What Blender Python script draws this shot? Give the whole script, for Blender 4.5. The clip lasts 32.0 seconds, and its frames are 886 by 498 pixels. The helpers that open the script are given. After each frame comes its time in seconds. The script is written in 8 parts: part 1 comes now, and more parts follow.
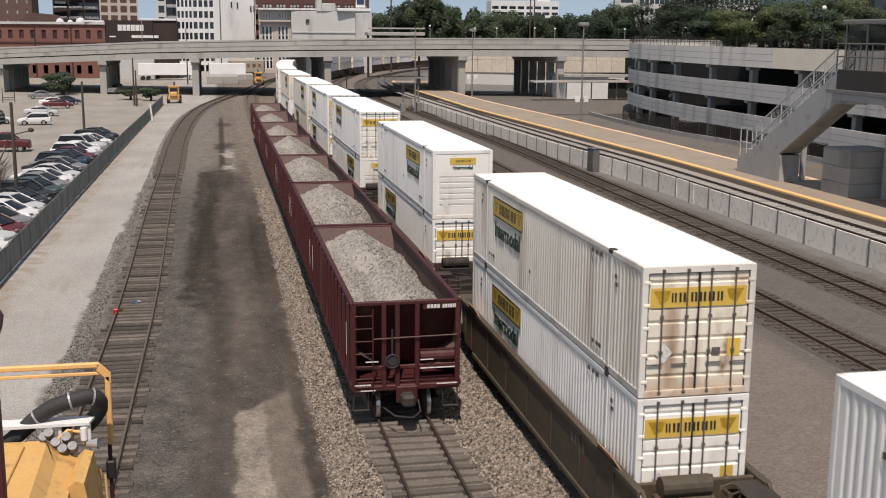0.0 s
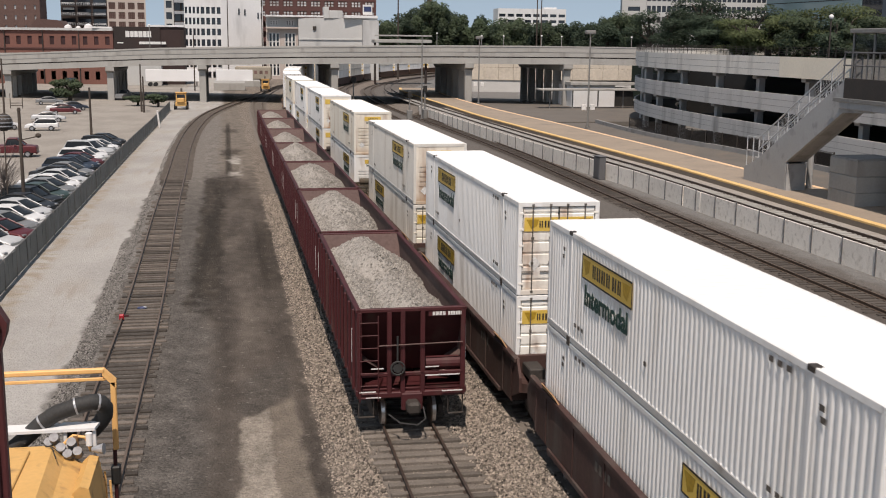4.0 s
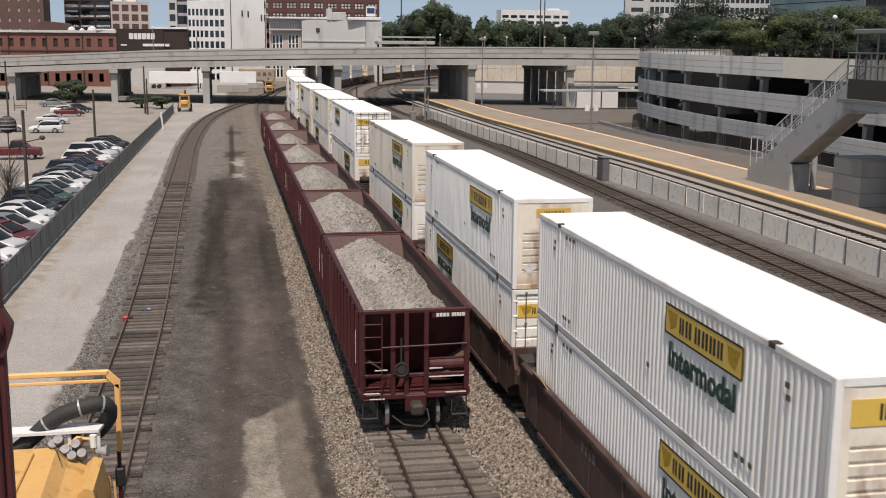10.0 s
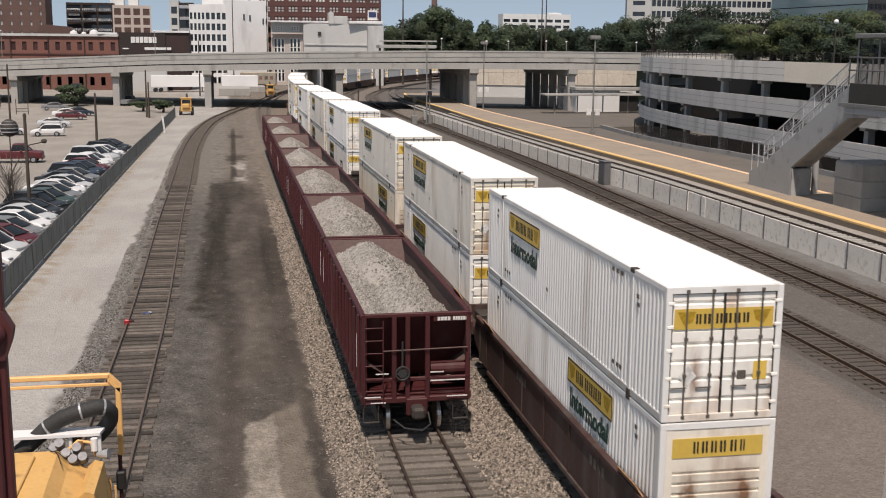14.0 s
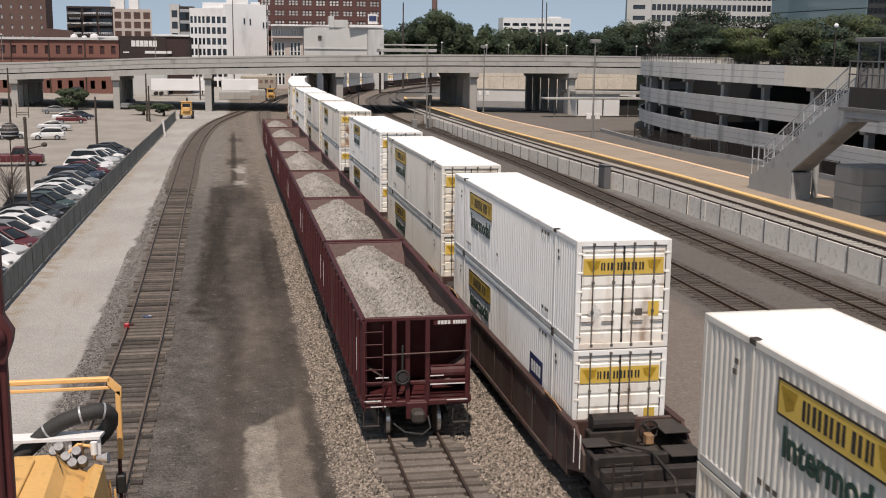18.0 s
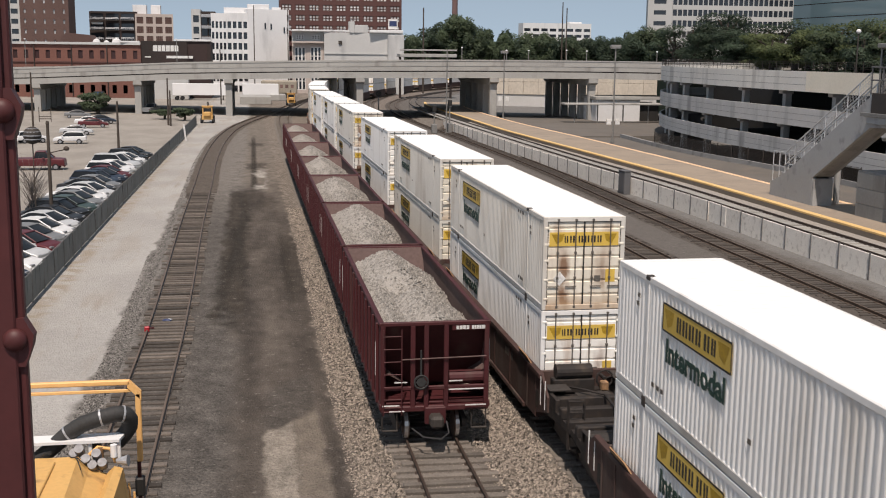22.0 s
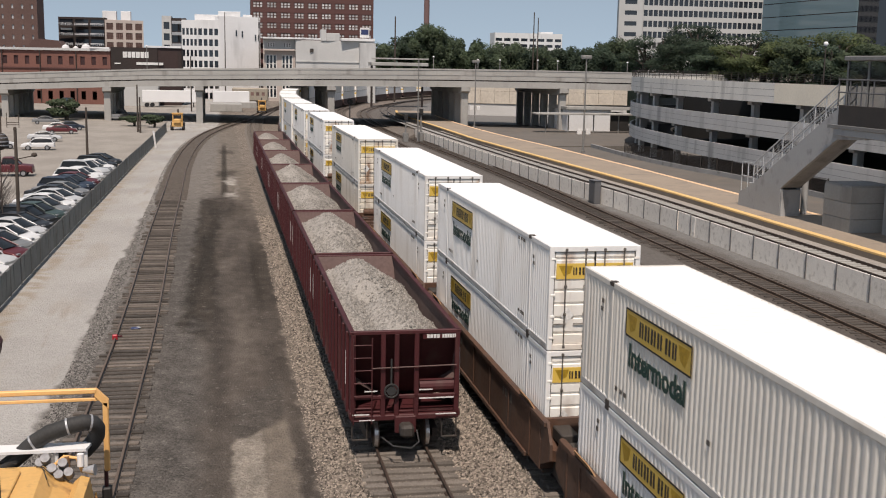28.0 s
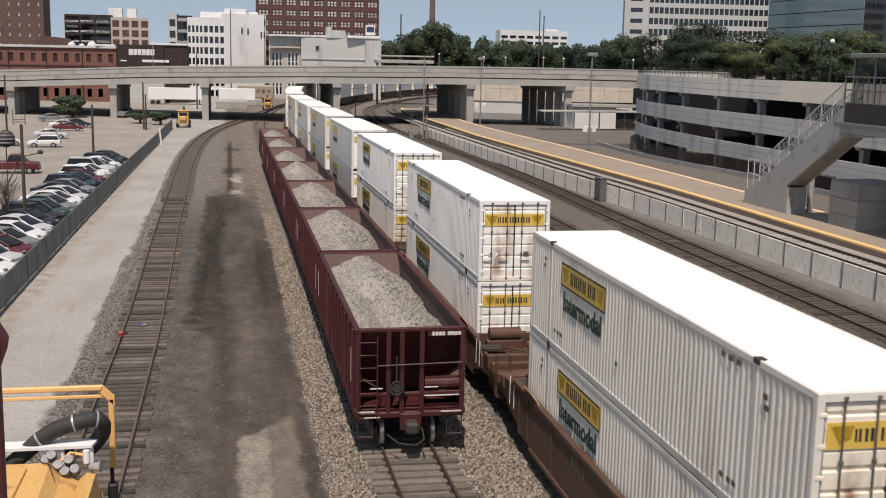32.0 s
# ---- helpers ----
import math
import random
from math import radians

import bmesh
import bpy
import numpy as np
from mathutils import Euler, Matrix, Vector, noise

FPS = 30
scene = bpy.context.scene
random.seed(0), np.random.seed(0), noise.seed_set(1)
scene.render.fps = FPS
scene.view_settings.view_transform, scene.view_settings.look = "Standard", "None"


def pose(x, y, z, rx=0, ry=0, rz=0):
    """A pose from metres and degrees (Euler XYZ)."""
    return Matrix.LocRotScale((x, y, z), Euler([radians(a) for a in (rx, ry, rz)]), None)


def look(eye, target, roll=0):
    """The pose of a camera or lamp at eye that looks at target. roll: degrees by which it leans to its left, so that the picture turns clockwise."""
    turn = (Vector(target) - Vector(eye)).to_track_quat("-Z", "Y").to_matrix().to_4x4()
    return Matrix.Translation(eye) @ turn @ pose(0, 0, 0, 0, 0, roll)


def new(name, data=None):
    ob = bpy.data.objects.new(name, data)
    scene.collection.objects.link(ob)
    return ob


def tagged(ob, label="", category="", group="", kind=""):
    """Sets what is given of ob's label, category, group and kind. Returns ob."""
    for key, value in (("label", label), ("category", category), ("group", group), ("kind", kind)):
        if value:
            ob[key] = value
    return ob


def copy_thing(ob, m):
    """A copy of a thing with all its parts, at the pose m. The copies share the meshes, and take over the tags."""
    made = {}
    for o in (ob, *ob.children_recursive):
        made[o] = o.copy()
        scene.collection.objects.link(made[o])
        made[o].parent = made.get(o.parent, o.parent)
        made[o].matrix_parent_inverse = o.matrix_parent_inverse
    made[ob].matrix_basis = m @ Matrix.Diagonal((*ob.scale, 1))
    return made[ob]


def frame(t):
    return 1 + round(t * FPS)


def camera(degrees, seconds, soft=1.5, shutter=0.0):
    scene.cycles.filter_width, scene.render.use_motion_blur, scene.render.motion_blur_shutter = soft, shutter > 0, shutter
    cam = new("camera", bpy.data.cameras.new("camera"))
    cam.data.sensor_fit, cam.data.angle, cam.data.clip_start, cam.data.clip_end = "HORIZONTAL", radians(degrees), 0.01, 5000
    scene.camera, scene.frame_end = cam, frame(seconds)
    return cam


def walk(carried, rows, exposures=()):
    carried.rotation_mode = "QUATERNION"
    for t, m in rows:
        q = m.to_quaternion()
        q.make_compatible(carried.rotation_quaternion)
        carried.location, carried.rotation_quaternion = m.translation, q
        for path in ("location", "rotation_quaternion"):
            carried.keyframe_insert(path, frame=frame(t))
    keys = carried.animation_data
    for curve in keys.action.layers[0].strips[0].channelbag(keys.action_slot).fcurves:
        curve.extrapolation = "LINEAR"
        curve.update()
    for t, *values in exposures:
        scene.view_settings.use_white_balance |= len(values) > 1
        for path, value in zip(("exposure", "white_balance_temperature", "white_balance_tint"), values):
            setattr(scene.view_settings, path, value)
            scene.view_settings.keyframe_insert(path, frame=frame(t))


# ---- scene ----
EYE = (0.0, 0.0, 11.435)
TURNS = [
    (0, -11.311, -10.969, 0.383), (0.5, -11.149, -10.801, 0.510), (1, -11.046, -10.700, 0.490), (1.5, -10.991, -10.677, 0.476),
    (2, -11.004, -10.695, 0.469), (2.5, -10.986, -10.705, 0.500), (3, -10.991, -10.704, 0.477), (3.5, -11.003, -10.600, 0.589),
    (5.5, -10.931, -10.618, 0.518), (6, -10.856, -10.524, 0.480), (6.5, -10.782, -10.529, 0.489), (7, -10.822, -10.565, 0.487),
    (7.5, -10.847, -10.497, 0.537), (8, -10.779, -10.469, 0.541), (8.5, -10.755, -10.433, 0.475), (9, -10.728, -10.463, 0.403),
    (9.5, -10.742, -10.525, 0.481), (10, -10.813, -10.532, 0.457), (10.5, -10.807, -10.522, 0.480), (11, -10.754, -10.357, 0.522),
    (11.5, -10.736, -10.212, 0.456), (12, -10.724, -10.191, 0.469), (12.5, -10.810, -10.259, 0.470), (13, -10.846, -10.288, 0.492),
    (13.5, -10.819, -10.315, 0.515), (14, -10.743, -10.336, 0.519), (14.5, -10.703, -10.262, 0.506), (16.5, -10.735, -10.142, 0.580),
    (17, -10.740, -10.122, 0.556), (17.5, -10.715, -10.145, 0.536), (18, -10.737, -10.145, 0.548), (18.5, -10.814, -10.118, 0.543),
    (19, -10.868, -10.208, 0.406), (19.5, -10.924, -10.104, 0.196), (20, -10.815, -9.973, 0.554), (20.5, -10.582, -10.089, 0.997),
    (21, -9.992, -9.881, 0.800), (21.5, -9.542, -9.808, -0.257), (22, -9.729, -9.895, 0.633), (22.5, -9.850, -9.721, 0.502),
    (23, -9.897, -9.497, 0.990), (23.5, -10.030, -9.230, 1.025), (24, -10.317, -9.058, 1.220), (24.5, -10.686, -9.042, 1.323),
    (25, -11.009, -9.134, 1.286), (25.5, -11.128, -9.255, 1.334), (27.5, -11.075, -9.414, 1.095), (28, -11.249, -9.423, 1.113),
    (28.5, -11.336, -9.495, 1.165), (29, -11.343, -9.505, 1.138), (29.5, -11.268, -9.434, 1.141), (30, -11.228, -9.454, 1.182),
    (30.5, -11.205, -9.533, 1.200), (31, -11.141, -9.632, 1.180), (31.5, -11.021, -9.601, 1.117), (32, -10.968, -9.560, 1.122),
]


def aimed(yaw, pitch, roll):
    """Eye pose from yaw to the left, pitch up and roll, in degrees."""
    a, b = radians(yaw), radians(pitch)
    ahead = Vector((-math.sin(a) * math.cos(b), math.cos(a) * math.cos(b), math.sin(b)))
    return look(EYE, Vector(EYE) + ahead * 10, roll)


cam = camera(43.53, 32.0, soft=1.05, shutter=0.12)
walk(cam, [(t, aimed(a, b, c)) for t, a, b, c in TURNS], [(0, 0.17, 6750, 16), (32, 0.17, 6750, 16)])

# ---- world, sun, exposure ----
SUN_AZ, SUN_EL = radians(194), radians(61)   # azimuth clockwise from +y
world = bpy.data.worlds.new("sky")
scene.world = world
world.use_nodes = True
wn, wl = world.node_tree.nodes, world.node_tree.links
wn.clear()
sky = wn.new("ShaderNodeTexSky")
sky.sky_type, sky.sun_disc, sky.sun_elevation, sky.sun_rotation = "NISHITA", False, SUN_EL, SUN_AZ
sky.air_density, sky.dust_density, sky.ozone_density = 1.0, 0.4, 3.0
bg = wn.new("ShaderNodeBackground")
bg.inputs[1].default_value = 0.105
wo = wn.new("ShaderNodeOutputWorld")
lift = wn.new("ShaderNodeVectorMath")
lift.operation = "ADD"
lift.inputs[1].default_value = (0, 0, 0.22)
wl.new(wn.new("ShaderNodeTexCoord").outputs["Generated"], lift.inputs[0])
wl.new(lift.outputs[0], sky.inputs[0])
haze = wn.new("ShaderNodeHueSaturation")
haze.inputs["Hue"].default_value, haze.inputs["Saturation"].default_value = 0.475, 0.62
wl.new(sky.outputs[0], haze.inputs["Color"])
wl.new(haze.outputs[0], bg.inputs[0])
wl.new(bg.outputs[0], wo.inputs[0])
sd = bpy.data.lights.new("sun", "SUN")
sd.energy, sd.angle, sd.color = 4.05, radians(0.9), (1.0, 0.92, 0.81)
sun = new("sun", sd)
to_sun = Vector((math.sin(SUN_AZ) * math.cos(SUN_EL), math.cos(SUN_AZ) * math.cos(SUN_EL), math.sin(SUN_EL)))
sun.matrix_world = look((0, 0, 60), Vector((0, 0, 60)) - to_sun)


# ---- materials ----
def mat(name, col, col2=None, rough=0.8, metal=0.0, big=0.6, fine=12.0, mix=0.5, bump=0.15, depth=0.01, spread=0.0, dirt=None, dirt_amount=0.0,
        streak=0.0, space="Object", spec=0.4, island=0.0, rust=0.0):
    """Two scales of noise between two colours, stains, relief; spread varies it from object to object."""
    m = bpy.data.materials.new(name)
    m.use_nodes = True
    n, l = m.node_tree.nodes, m.node_tree.links
    n.clear()
    out, bs = n.new("ShaderNodeOutputMaterial"), n.new("ShaderNodeBsdfPrincipled")
    l.new(bs.outputs[0], out.inputs[0])
    tc = n.new("ShaderNodeTexCoord").outputs["Object"] if space == "Object" else n.new("ShaderNodeNewGeometry").outputs["Position"]
    info = n.new("ShaderNodeObjectInfo")
    shift = n.new("ShaderNodeVectorMath")
    shift.operation = "MULTIPLY_ADD"
    l.new(info.outputs["Random"], shift.inputs[0])
    shift.inputs[1].default_value = (37, 53, 71) if space == "Object" else (0, 0, 0)
    l.new(tc, shift.inputs[2])

    def noise_at(scale, detail=4, stretch=None):
        t = n.new("ShaderNodeTexNoise")
        t.inputs["Scale"].default_value, t.inputs["Detail"].default_value = scale, detail
        if stretch:
            k = n.new("ShaderNodeVectorMath")
            k.operation = "MULTIPLY"
            k.inputs[1].default_value = stretch
            l.new(shift.outputs[0], k.inputs[0])
            l.new(k.outputs[0], t.inputs["Vector"])
        else:
            l.new(shift.outputs[0], t.inputs["Vector"])
        return t.outputs["Fac"]

    def ramp(fac, lo, hi):
        r = n.new("ShaderNodeMapRange")
        r.inputs["From Min"].default_value, r.inputs["From Max"].default_value = lo, hi
        l.new(fac, r.inputs["Value"])
        return r.outputs[0]

    def blend(fac, a, b):
        x = n.new("ShaderNodeMix")
        x.data_type = "RGBA"
        for sock, val in ((x.inputs[0], fac), (x.inputs[6], a), (x.inputs[7], b)):
            if isinstance(val, bpy.types.NodeSocket):
                l.new(val, sock)
            else:
                sock.default_value = val if not isinstance(val, tuple) else (*val[:3], 1)
        return x.outputs[2]

    col2 = col2 or tuple(c * 0.72 for c in col)
    f1, f2 = noise_at(big), noise_at(fine, 5)
    c = blend(ramp(f1, 0.35, 0.65), col, col2)
    dark = blend(ramp(f2, 0.3, 0.7), tuple(v * (1 - mix) for v in col), tuple(min(1, v * (1 + mix * 0.6)) for v in col))
    c = blend(0.5, c, dark)
    if dirt:
        f = ramp(noise_at(big * 2.3, 6, (1, 1, 0.18) if streak else None), 0.62 - dirt_amount * 0.25, 0.8)
        c = blend(f, c, dirt)
    if rust:
        # two runs of rust below the hinges and placards
        parts = n.new("ShaderNodeSeparateXYZ")
        l.new(tc, parts.inputs[0])

        def calc(op, a, b):
            k = n.new("ShaderNodeMath")
            k.operation = op
            for sock, v in zip(k.inputs, (a, b)):
                if isinstance(v, bpy.types.NodeSocket):
                    l.new(v, sock)
                else:
                    sock.default_value = v
            return k.outputs[0]
        off = calc("ABSOLUTE", calc("SUBTRACT", calc("ABSOLUTE", parts.outputs[0], 0.0), 0.62), 0.0)
        run = calc("MULTIPLY", ramp(calc("ADD", off, calc("MULTIPLY", f2, 0.12)), 0.3, 0.1), ramp(parts.outputs[2], 2.0, 1.2))
        run = calc("MULTIPLY", run, calc("MULTIPLY", ramp(noise_at(2.2, 5, (1, 1, 0.5)), 0.38, 0.62), calc("MULTIPLY", info.outputs["Random"], rust)))
        foot = calc("MULTIPLY", ramp(parts.outputs[2], 0.55, 0.1), calc("MULTIPLY", f1, rust * 0.6))
        c = blend(calc("MINIMUM", run, 0.9), c, (0.2, 0.095, 0.045))
        c = blend(calc("MINIMUM", foot, 0.8), c, (0.4, 0.26, 0.15))
    if spread:
        h = n.new("ShaderNodeHueSaturation")
        v = n.new("ShaderNodeMapRange")
        v.inputs["To Min"].default_value, v.inputs["To Max"].default_value = 1 - spread, 1 + spread
        l.new(info.outputs["Random"], v.inputs["Value"])
        l.new(v.outputs[0], h.inputs["Value"])
        l.new(c, h.inputs["Color"])
        c = h.outputs[0]
    if island:
        h = n.new("ShaderNodeHueSaturation")
        v = n.new("ShaderNodeMapRange")
        v.inputs["To Min"].default_value, v.inputs["To Max"].default_value = 1 - island, 1 + island
        l.new(n.new("ShaderNodeNewGeometry").outputs["Random Per Island"], v.inputs["Value"])
        l.new(v.outputs[0], h.inputs["Value"])
        l.new(c, h.inputs["Color"])
        c = h.outputs[0]
    l.new(c, bs.inputs["Base Color"])
    bs.inputs["Roughness"].default_value, bs.inputs["Metallic"].default_value = rough, metal
    bs.inputs["Specular IOR Level"].default_value = spec
    if bump:
        b = n.new("ShaderNodeBump")
        b.inputs["Strength"].default_value, b.inputs["Distance"].default_value = bump, depth
        l.new(f2, b.inputs["Height"])
        l.new(b.outputs[0], bs.inputs["Normal"])
    return m


def glass_mat(name, col, rough=0.06):
    m = bpy.data.materials.new(name)
    m.use_nodes = True
    bs = m.node_tree.nodes["Principled BSDF"]
    bs.inputs["Base Color"].default_value = (*col, 1)
    bs.inputs["Roughness"].default_value, bs.inputs["Specular IOR Level"].default_value = rough, 0.6
    return m


RUST = (0.16, 0.07, 0.035)
M_RAIL = mat("rail_steel", (0.165, 0.118, 0.088), (0.11, 0.08, 0.062), 0.5, 0.3, big=0.8, fine=20)
M_TIE = mat("tie_wood", (0.15, 0.13, 0.112), (0.095, 0.082, 0.071), 0.95, big=2.5, fine=22, bump=0.5, spread=0.3)
M_TIE_L = mat("tie_wood_weathered", (0.115, 0.097, 0.083), (0.062, 0.052, 0.045), 0.95, big=2.5, fine=22, bump=0.5, spread=0.6)
M_WHITE = mat("white_container_paint", (0.75, 0.745, 0.73), (0.68, 0.675, 0.66), 0.45, big=0.35, fine=6, mix=0.06, bump=0.03, dirt=(0.5, 0.47, 0.43), dirt_amount=0.3, streak=1, spread=0.05)
M_GREYWHITE = mat("weathered_white_container_paint", (0.655, 0.63, 0.58), (0.56, 0.535, 0.49), 0.5, big=0.35, fine=6, mix=0.08, bump=0.03, dirt=(0.36, 0.31, 0.26), dirt_amount=0.25, streak=1, spread=0.05)
M_CREAM = mat("cream_container_paint", (0.66, 0.625, 0.55), (0.575, 0.54, 0.47), 0.5, big=0.35, fine=6, mix=0.08, bump=0.03, dirt=(0.4, 0.29, 0.2), dirt_amount=0.3, streak=1, spread=0.05)
M_ROOF = mat("white_container_roof", (0.8, 0.8, 0.79), (0.74, 0.74, 0.73), 0.5, big=0.3, fine=5, mix=0.05, bump=0.02)
M_DOORW = mat("white_door_paint", (0.86, 0.84, 0.79), (0.8, 0.77, 0.71), 0.5, big=0.7, fine=7, mix=0.08, bump=0.03, dirt=(0.34, 0.19, 0.1), dirt_amount=0.22, streak=1, spread=0.06, rust=0.9)
M_DOORR = mat("rust_stained_door_paint", (0.8, 0.75, 0.65), (0.7, 0.64, 0.53), 0.5, big=0.7, fine=7, mix=0.1, bump=0.03, dirt=(0.3, 0.16, 0.08), dirt_amount=0.45, streak=1, spread=0.06, rust=2.0)
M_NOSE = mat("stained_nose_paint", (0.74, 0.69, 0.6), (0.66, 0.59, 0.49), 0.5, big=0.6, fine=7, mix=0.08, bump=0.03, dirt=(0.25, 0.12, 0.06), dirt_amount=0.4, streak=1, spread=0.06, rust=2.0)
M_NOSEW = mat("white_nose_paint", (0.79, 0.775, 0.74), (0.73, 0.71, 0.67), 0.5, big=0.5, fine=7, mix=0.06, bump=0.03, dirt=(0.36, 0.22, 0.13), dirt_amount=0.2, streak=1, spread=0.06, rust=0.9)
M_YEL = mat("yellow_sign", (0.63, 0.43, 0.085), (0.54, 0.37, 0.08), 0.5, big=1, fine=9, mix=0.1, bump=0, spread=0.12)
M_GOLD = mat("darker_yellow_scroll", (0.4, 0.25, 0.02), None, 0.5, bump=0)
M_BLACK = mat("black_paint", (0.02, 0.019, 0.018), (0.03, 0.028, 0.026), 0.6, bump=0)
M_GREEN = mat("dark_green_lettering", (0.012, 0.05, 0.04), (0.012, 0.04, 0.034), 0.5, bump=0)
M_NAVY = mat("navy_sign", (0.03, 0.045, 0.12), None, 0.5, bump=0)
M_ROD = mat("galvanised_rod", (0.15, 0.135, 0.12), (0.09, 0.075, 0.065), 0.5, 0.3, bump=0)
M_DKSTEEL = mat("dark_steel", (0.045, 0.04, 0.037), (0.07, 0.055, 0.045), 0.7, 0.2, bump=0.1)
M_WELL = [mat("brown_well_car_paint", (0.062, 0.03, 0.025), (0.042, 0.023, 0.02), 0.7, big=0.5, fine=7, dirt=(0.09, 0.075, 0.065), dirt_amount=0.5, streak=1),
          mat("olive_brown_well_car_paint", (0.075, 0.062, 0.042), (0.055, 0.042, 0.03), 0.7, big=0.5, fine=7, dirt=(0.1, 0.05, 0.03), dirt_amount=0.5, streak=1),
          mat("rusty_well_car_paint", (0.1, 0.05, 0.03), (0.065, 0.034, 0.024), 0.7, big=0.5, fine=7, dirt=(0.08, 0.06, 0.05), dirt_amount=0.5, streak=1)]
M_BLKSTEEL = mat("oily_black_steel", (0.017, 0.014, 0.013), (0.03, 0.022, 0.018), 0.75, big=1.5, fine=9, mix=0.3, bump=0.1, dirt=(0.055, 0.04, 0.03), dirt_amount=0.4)
M_TAN = mat("worn_tan_sill", (0.34, 0.2, 0.1), (0.2, 0.1, 0.05), 0.75, big=0.9, fine=9, dirt=(0.1, 0.06, 0.04), dirt_amount=0.4)
M_HOP = mat("oxide_red_hopper_paint", (0.064, 0.0125, 0.0145), (0.042, 0.0095, 0.011), 0.6, big=0.7, fine=9, mix=0.2, bump=0.08, dirt=(0.075, 0.042, 0.036), dirt_amount=0.25, streak=1)
M_HOPIN = mat("dusty_hopper_lining", (0.125, 0.083, 0.075), (0.088, 0.055, 0.051), 0.85, big=0.8, fine=8, mix=0.3)
M_WHITEP = mat("white_marking", (0.7, 0.69, 0.67), None, 0.6, bump=0)
M_STEEL = mat("polished_wheel_steel", (0.7, 0.69, 0.67), (0.5, 0.48, 0.46), 0.3, 0.7, bump=0)
M_CONC = mat("grey_concrete", (0.35, 0.342, 0.322), (0.285, 0.278, 0.262), 0.85, big=0.25, fine=5, mix=0.12, bump=0.15, dirt=(0.2, 0.19, 0.175), dirt_amount=0.3, streak=1)
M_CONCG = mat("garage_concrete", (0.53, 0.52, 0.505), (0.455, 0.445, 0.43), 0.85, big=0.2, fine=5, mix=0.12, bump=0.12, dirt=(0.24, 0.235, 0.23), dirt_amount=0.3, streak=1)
# Lighter copy of garage_concrete, with the top band's sunlight put into its colour
M_CONCT = mat("sunlit_garage_concrete", (0.71, 0.69, 0.645), (0.62, 0.6, 0.56), 0.85, big=0.2, fine=5, mix=0.12, bump=0.12, dirt=(0.32, 0.31, 0.29), dirt_amount=0.3, streak=1)
M_CONCS = mat("cream_concrete", (0.8, 0.74, 0.62), (0.72, 0.66, 0.55), 0.85, big=0.3, fine=5, mix=0.1, bump=0.1)
M_CONCD = mat("stair_concrete", (0.29, 0.285, 0.278), (0.24, 0.236, 0.23), 0.85, big=0.4, fine=6, mix=0.1, bump=0.1, dirt=(0.13, 0.125, 0.12), dirt_amount=0.3)
M_PANEL = mat("light_wall_panel", (0.84, 0.79, 0.72), (0.75, 0.7, 0.635), 0.9, big=1.2, fine=14, mix=0.2, bump=0.4, depth=0.02, spread=0.07, dirt=(0.45, 0.4, 0.35), dirt_amount=0.3)
M_PLAT = mat("platform_paving", (0.3, 0.245, 0.19), (0.24, 0.195, 0.155), 0.9, big=0.25, fine=8, mix=0.2, space="World", dirt=(0.19, 0.16, 0.135), dirt_amount=0.3)
M_TACT = mat("yellow_platform_edge", (0.72, 0.48, 0.2), (0.6, 0.39, 0.17), 0.8, big=0.6, fine=9, mix=0.2)
M_TACT2 = mat("orange_platform_edge", (0.72, 0.5, 0.31), (0.62, 0.42, 0.27), 0.8, big=0.6, fine=9, mix=0.12)
M_RAILING = mat("grey_railing_paint", (0.56, 0.57, 0.58), (0.48, 0.49, 0.5), 0.5, 0.2, bump=0)
M_POLE = mat("weathered_pole", (0.24, 0.235, 0.225), (0.18, 0.175, 0.165), 0.6, 0.3, bump=0)
M_WOODPOLE = mat("dark_wood_pole", (0.07, 0.055, 0.045), (0.05, 0.04, 0.034), 0.9)
M_MAROON = mat("maroon_bridge_paint", (0.075, 0.018, 0.018), (0.055, 0.014, 0.014), 0.55, big=3, fine=40, mix=0.2, bump=0.2, depth=0.003)
M_MACH = mat("yellow_machine_paint", (0.62, 0.37, 0.13), (0.55, 0.32, 0.105), 0.5, big=1.2, fine=10, mix=0.12, bump=0.04, dirt=(0.25, 0.14, 0.06), dirt_amount=0.25)
M_MACHP = mat("pale_orange_frame_paint", (0.78, 0.45, 0.17), (0.7, 0.38, 0.14), 0.5, big=1.2, fine=10, mix=0.1, bump=0.03)
M_HOSE = mat("black_rubber_hose", (0.028, 0.028, 0.028), (0.04, 0.04, 0.04), 0.7, big=2, fine=20)
M_GREYP = mat("grey_cast_metal", (0.4, 0.41, 0.43), (0.3, 0.31, 0.33), 0.5, 0.4, bump=0.05)
M_GLASSD = glass_mat("dark_window_glass", (0.02, 0.024, 0.03))
M_GLASSC = glass_mat("dark_car_glass", (0.012, 0.014, 0.016), 0.22)
M_GLASSC.node_tree.nodes["Principled BSDF"].inputs["Specular IOR Level"].default_value = 0.3
M_MARB = mat("soot_dark_brick", (0.045, 0.028, 0.026), (0.03, 0.02, 0.019), 0.9, big=0.12, fine=3, mix=0.2)
M_PANEW = mat("white_blind_pane", (0.62, 0.62, 0.61), (0.25, 0.25, 0.26), 0.4, big=0.3, fine=0.9, mix=0.25, bump=0, spread=0.25)
M_PANE = mat("pale_window_pane", (0.42, 0.43, 0.44), (0.08, 0.085, 0.095), 0.25, big=0.35, fine=1.2, mix=0.2, bump=0)
# Teal tint lightened so that its base colour carries some of the reflected sky
M_GLASST = glass_mat("teal_facade_glass", (0.16, 0.235, 0.26), 0.12)
M_GLASSG = glass_mat("grey_shelter_glass", (0.42, 0.43, 0.46), 0.04)
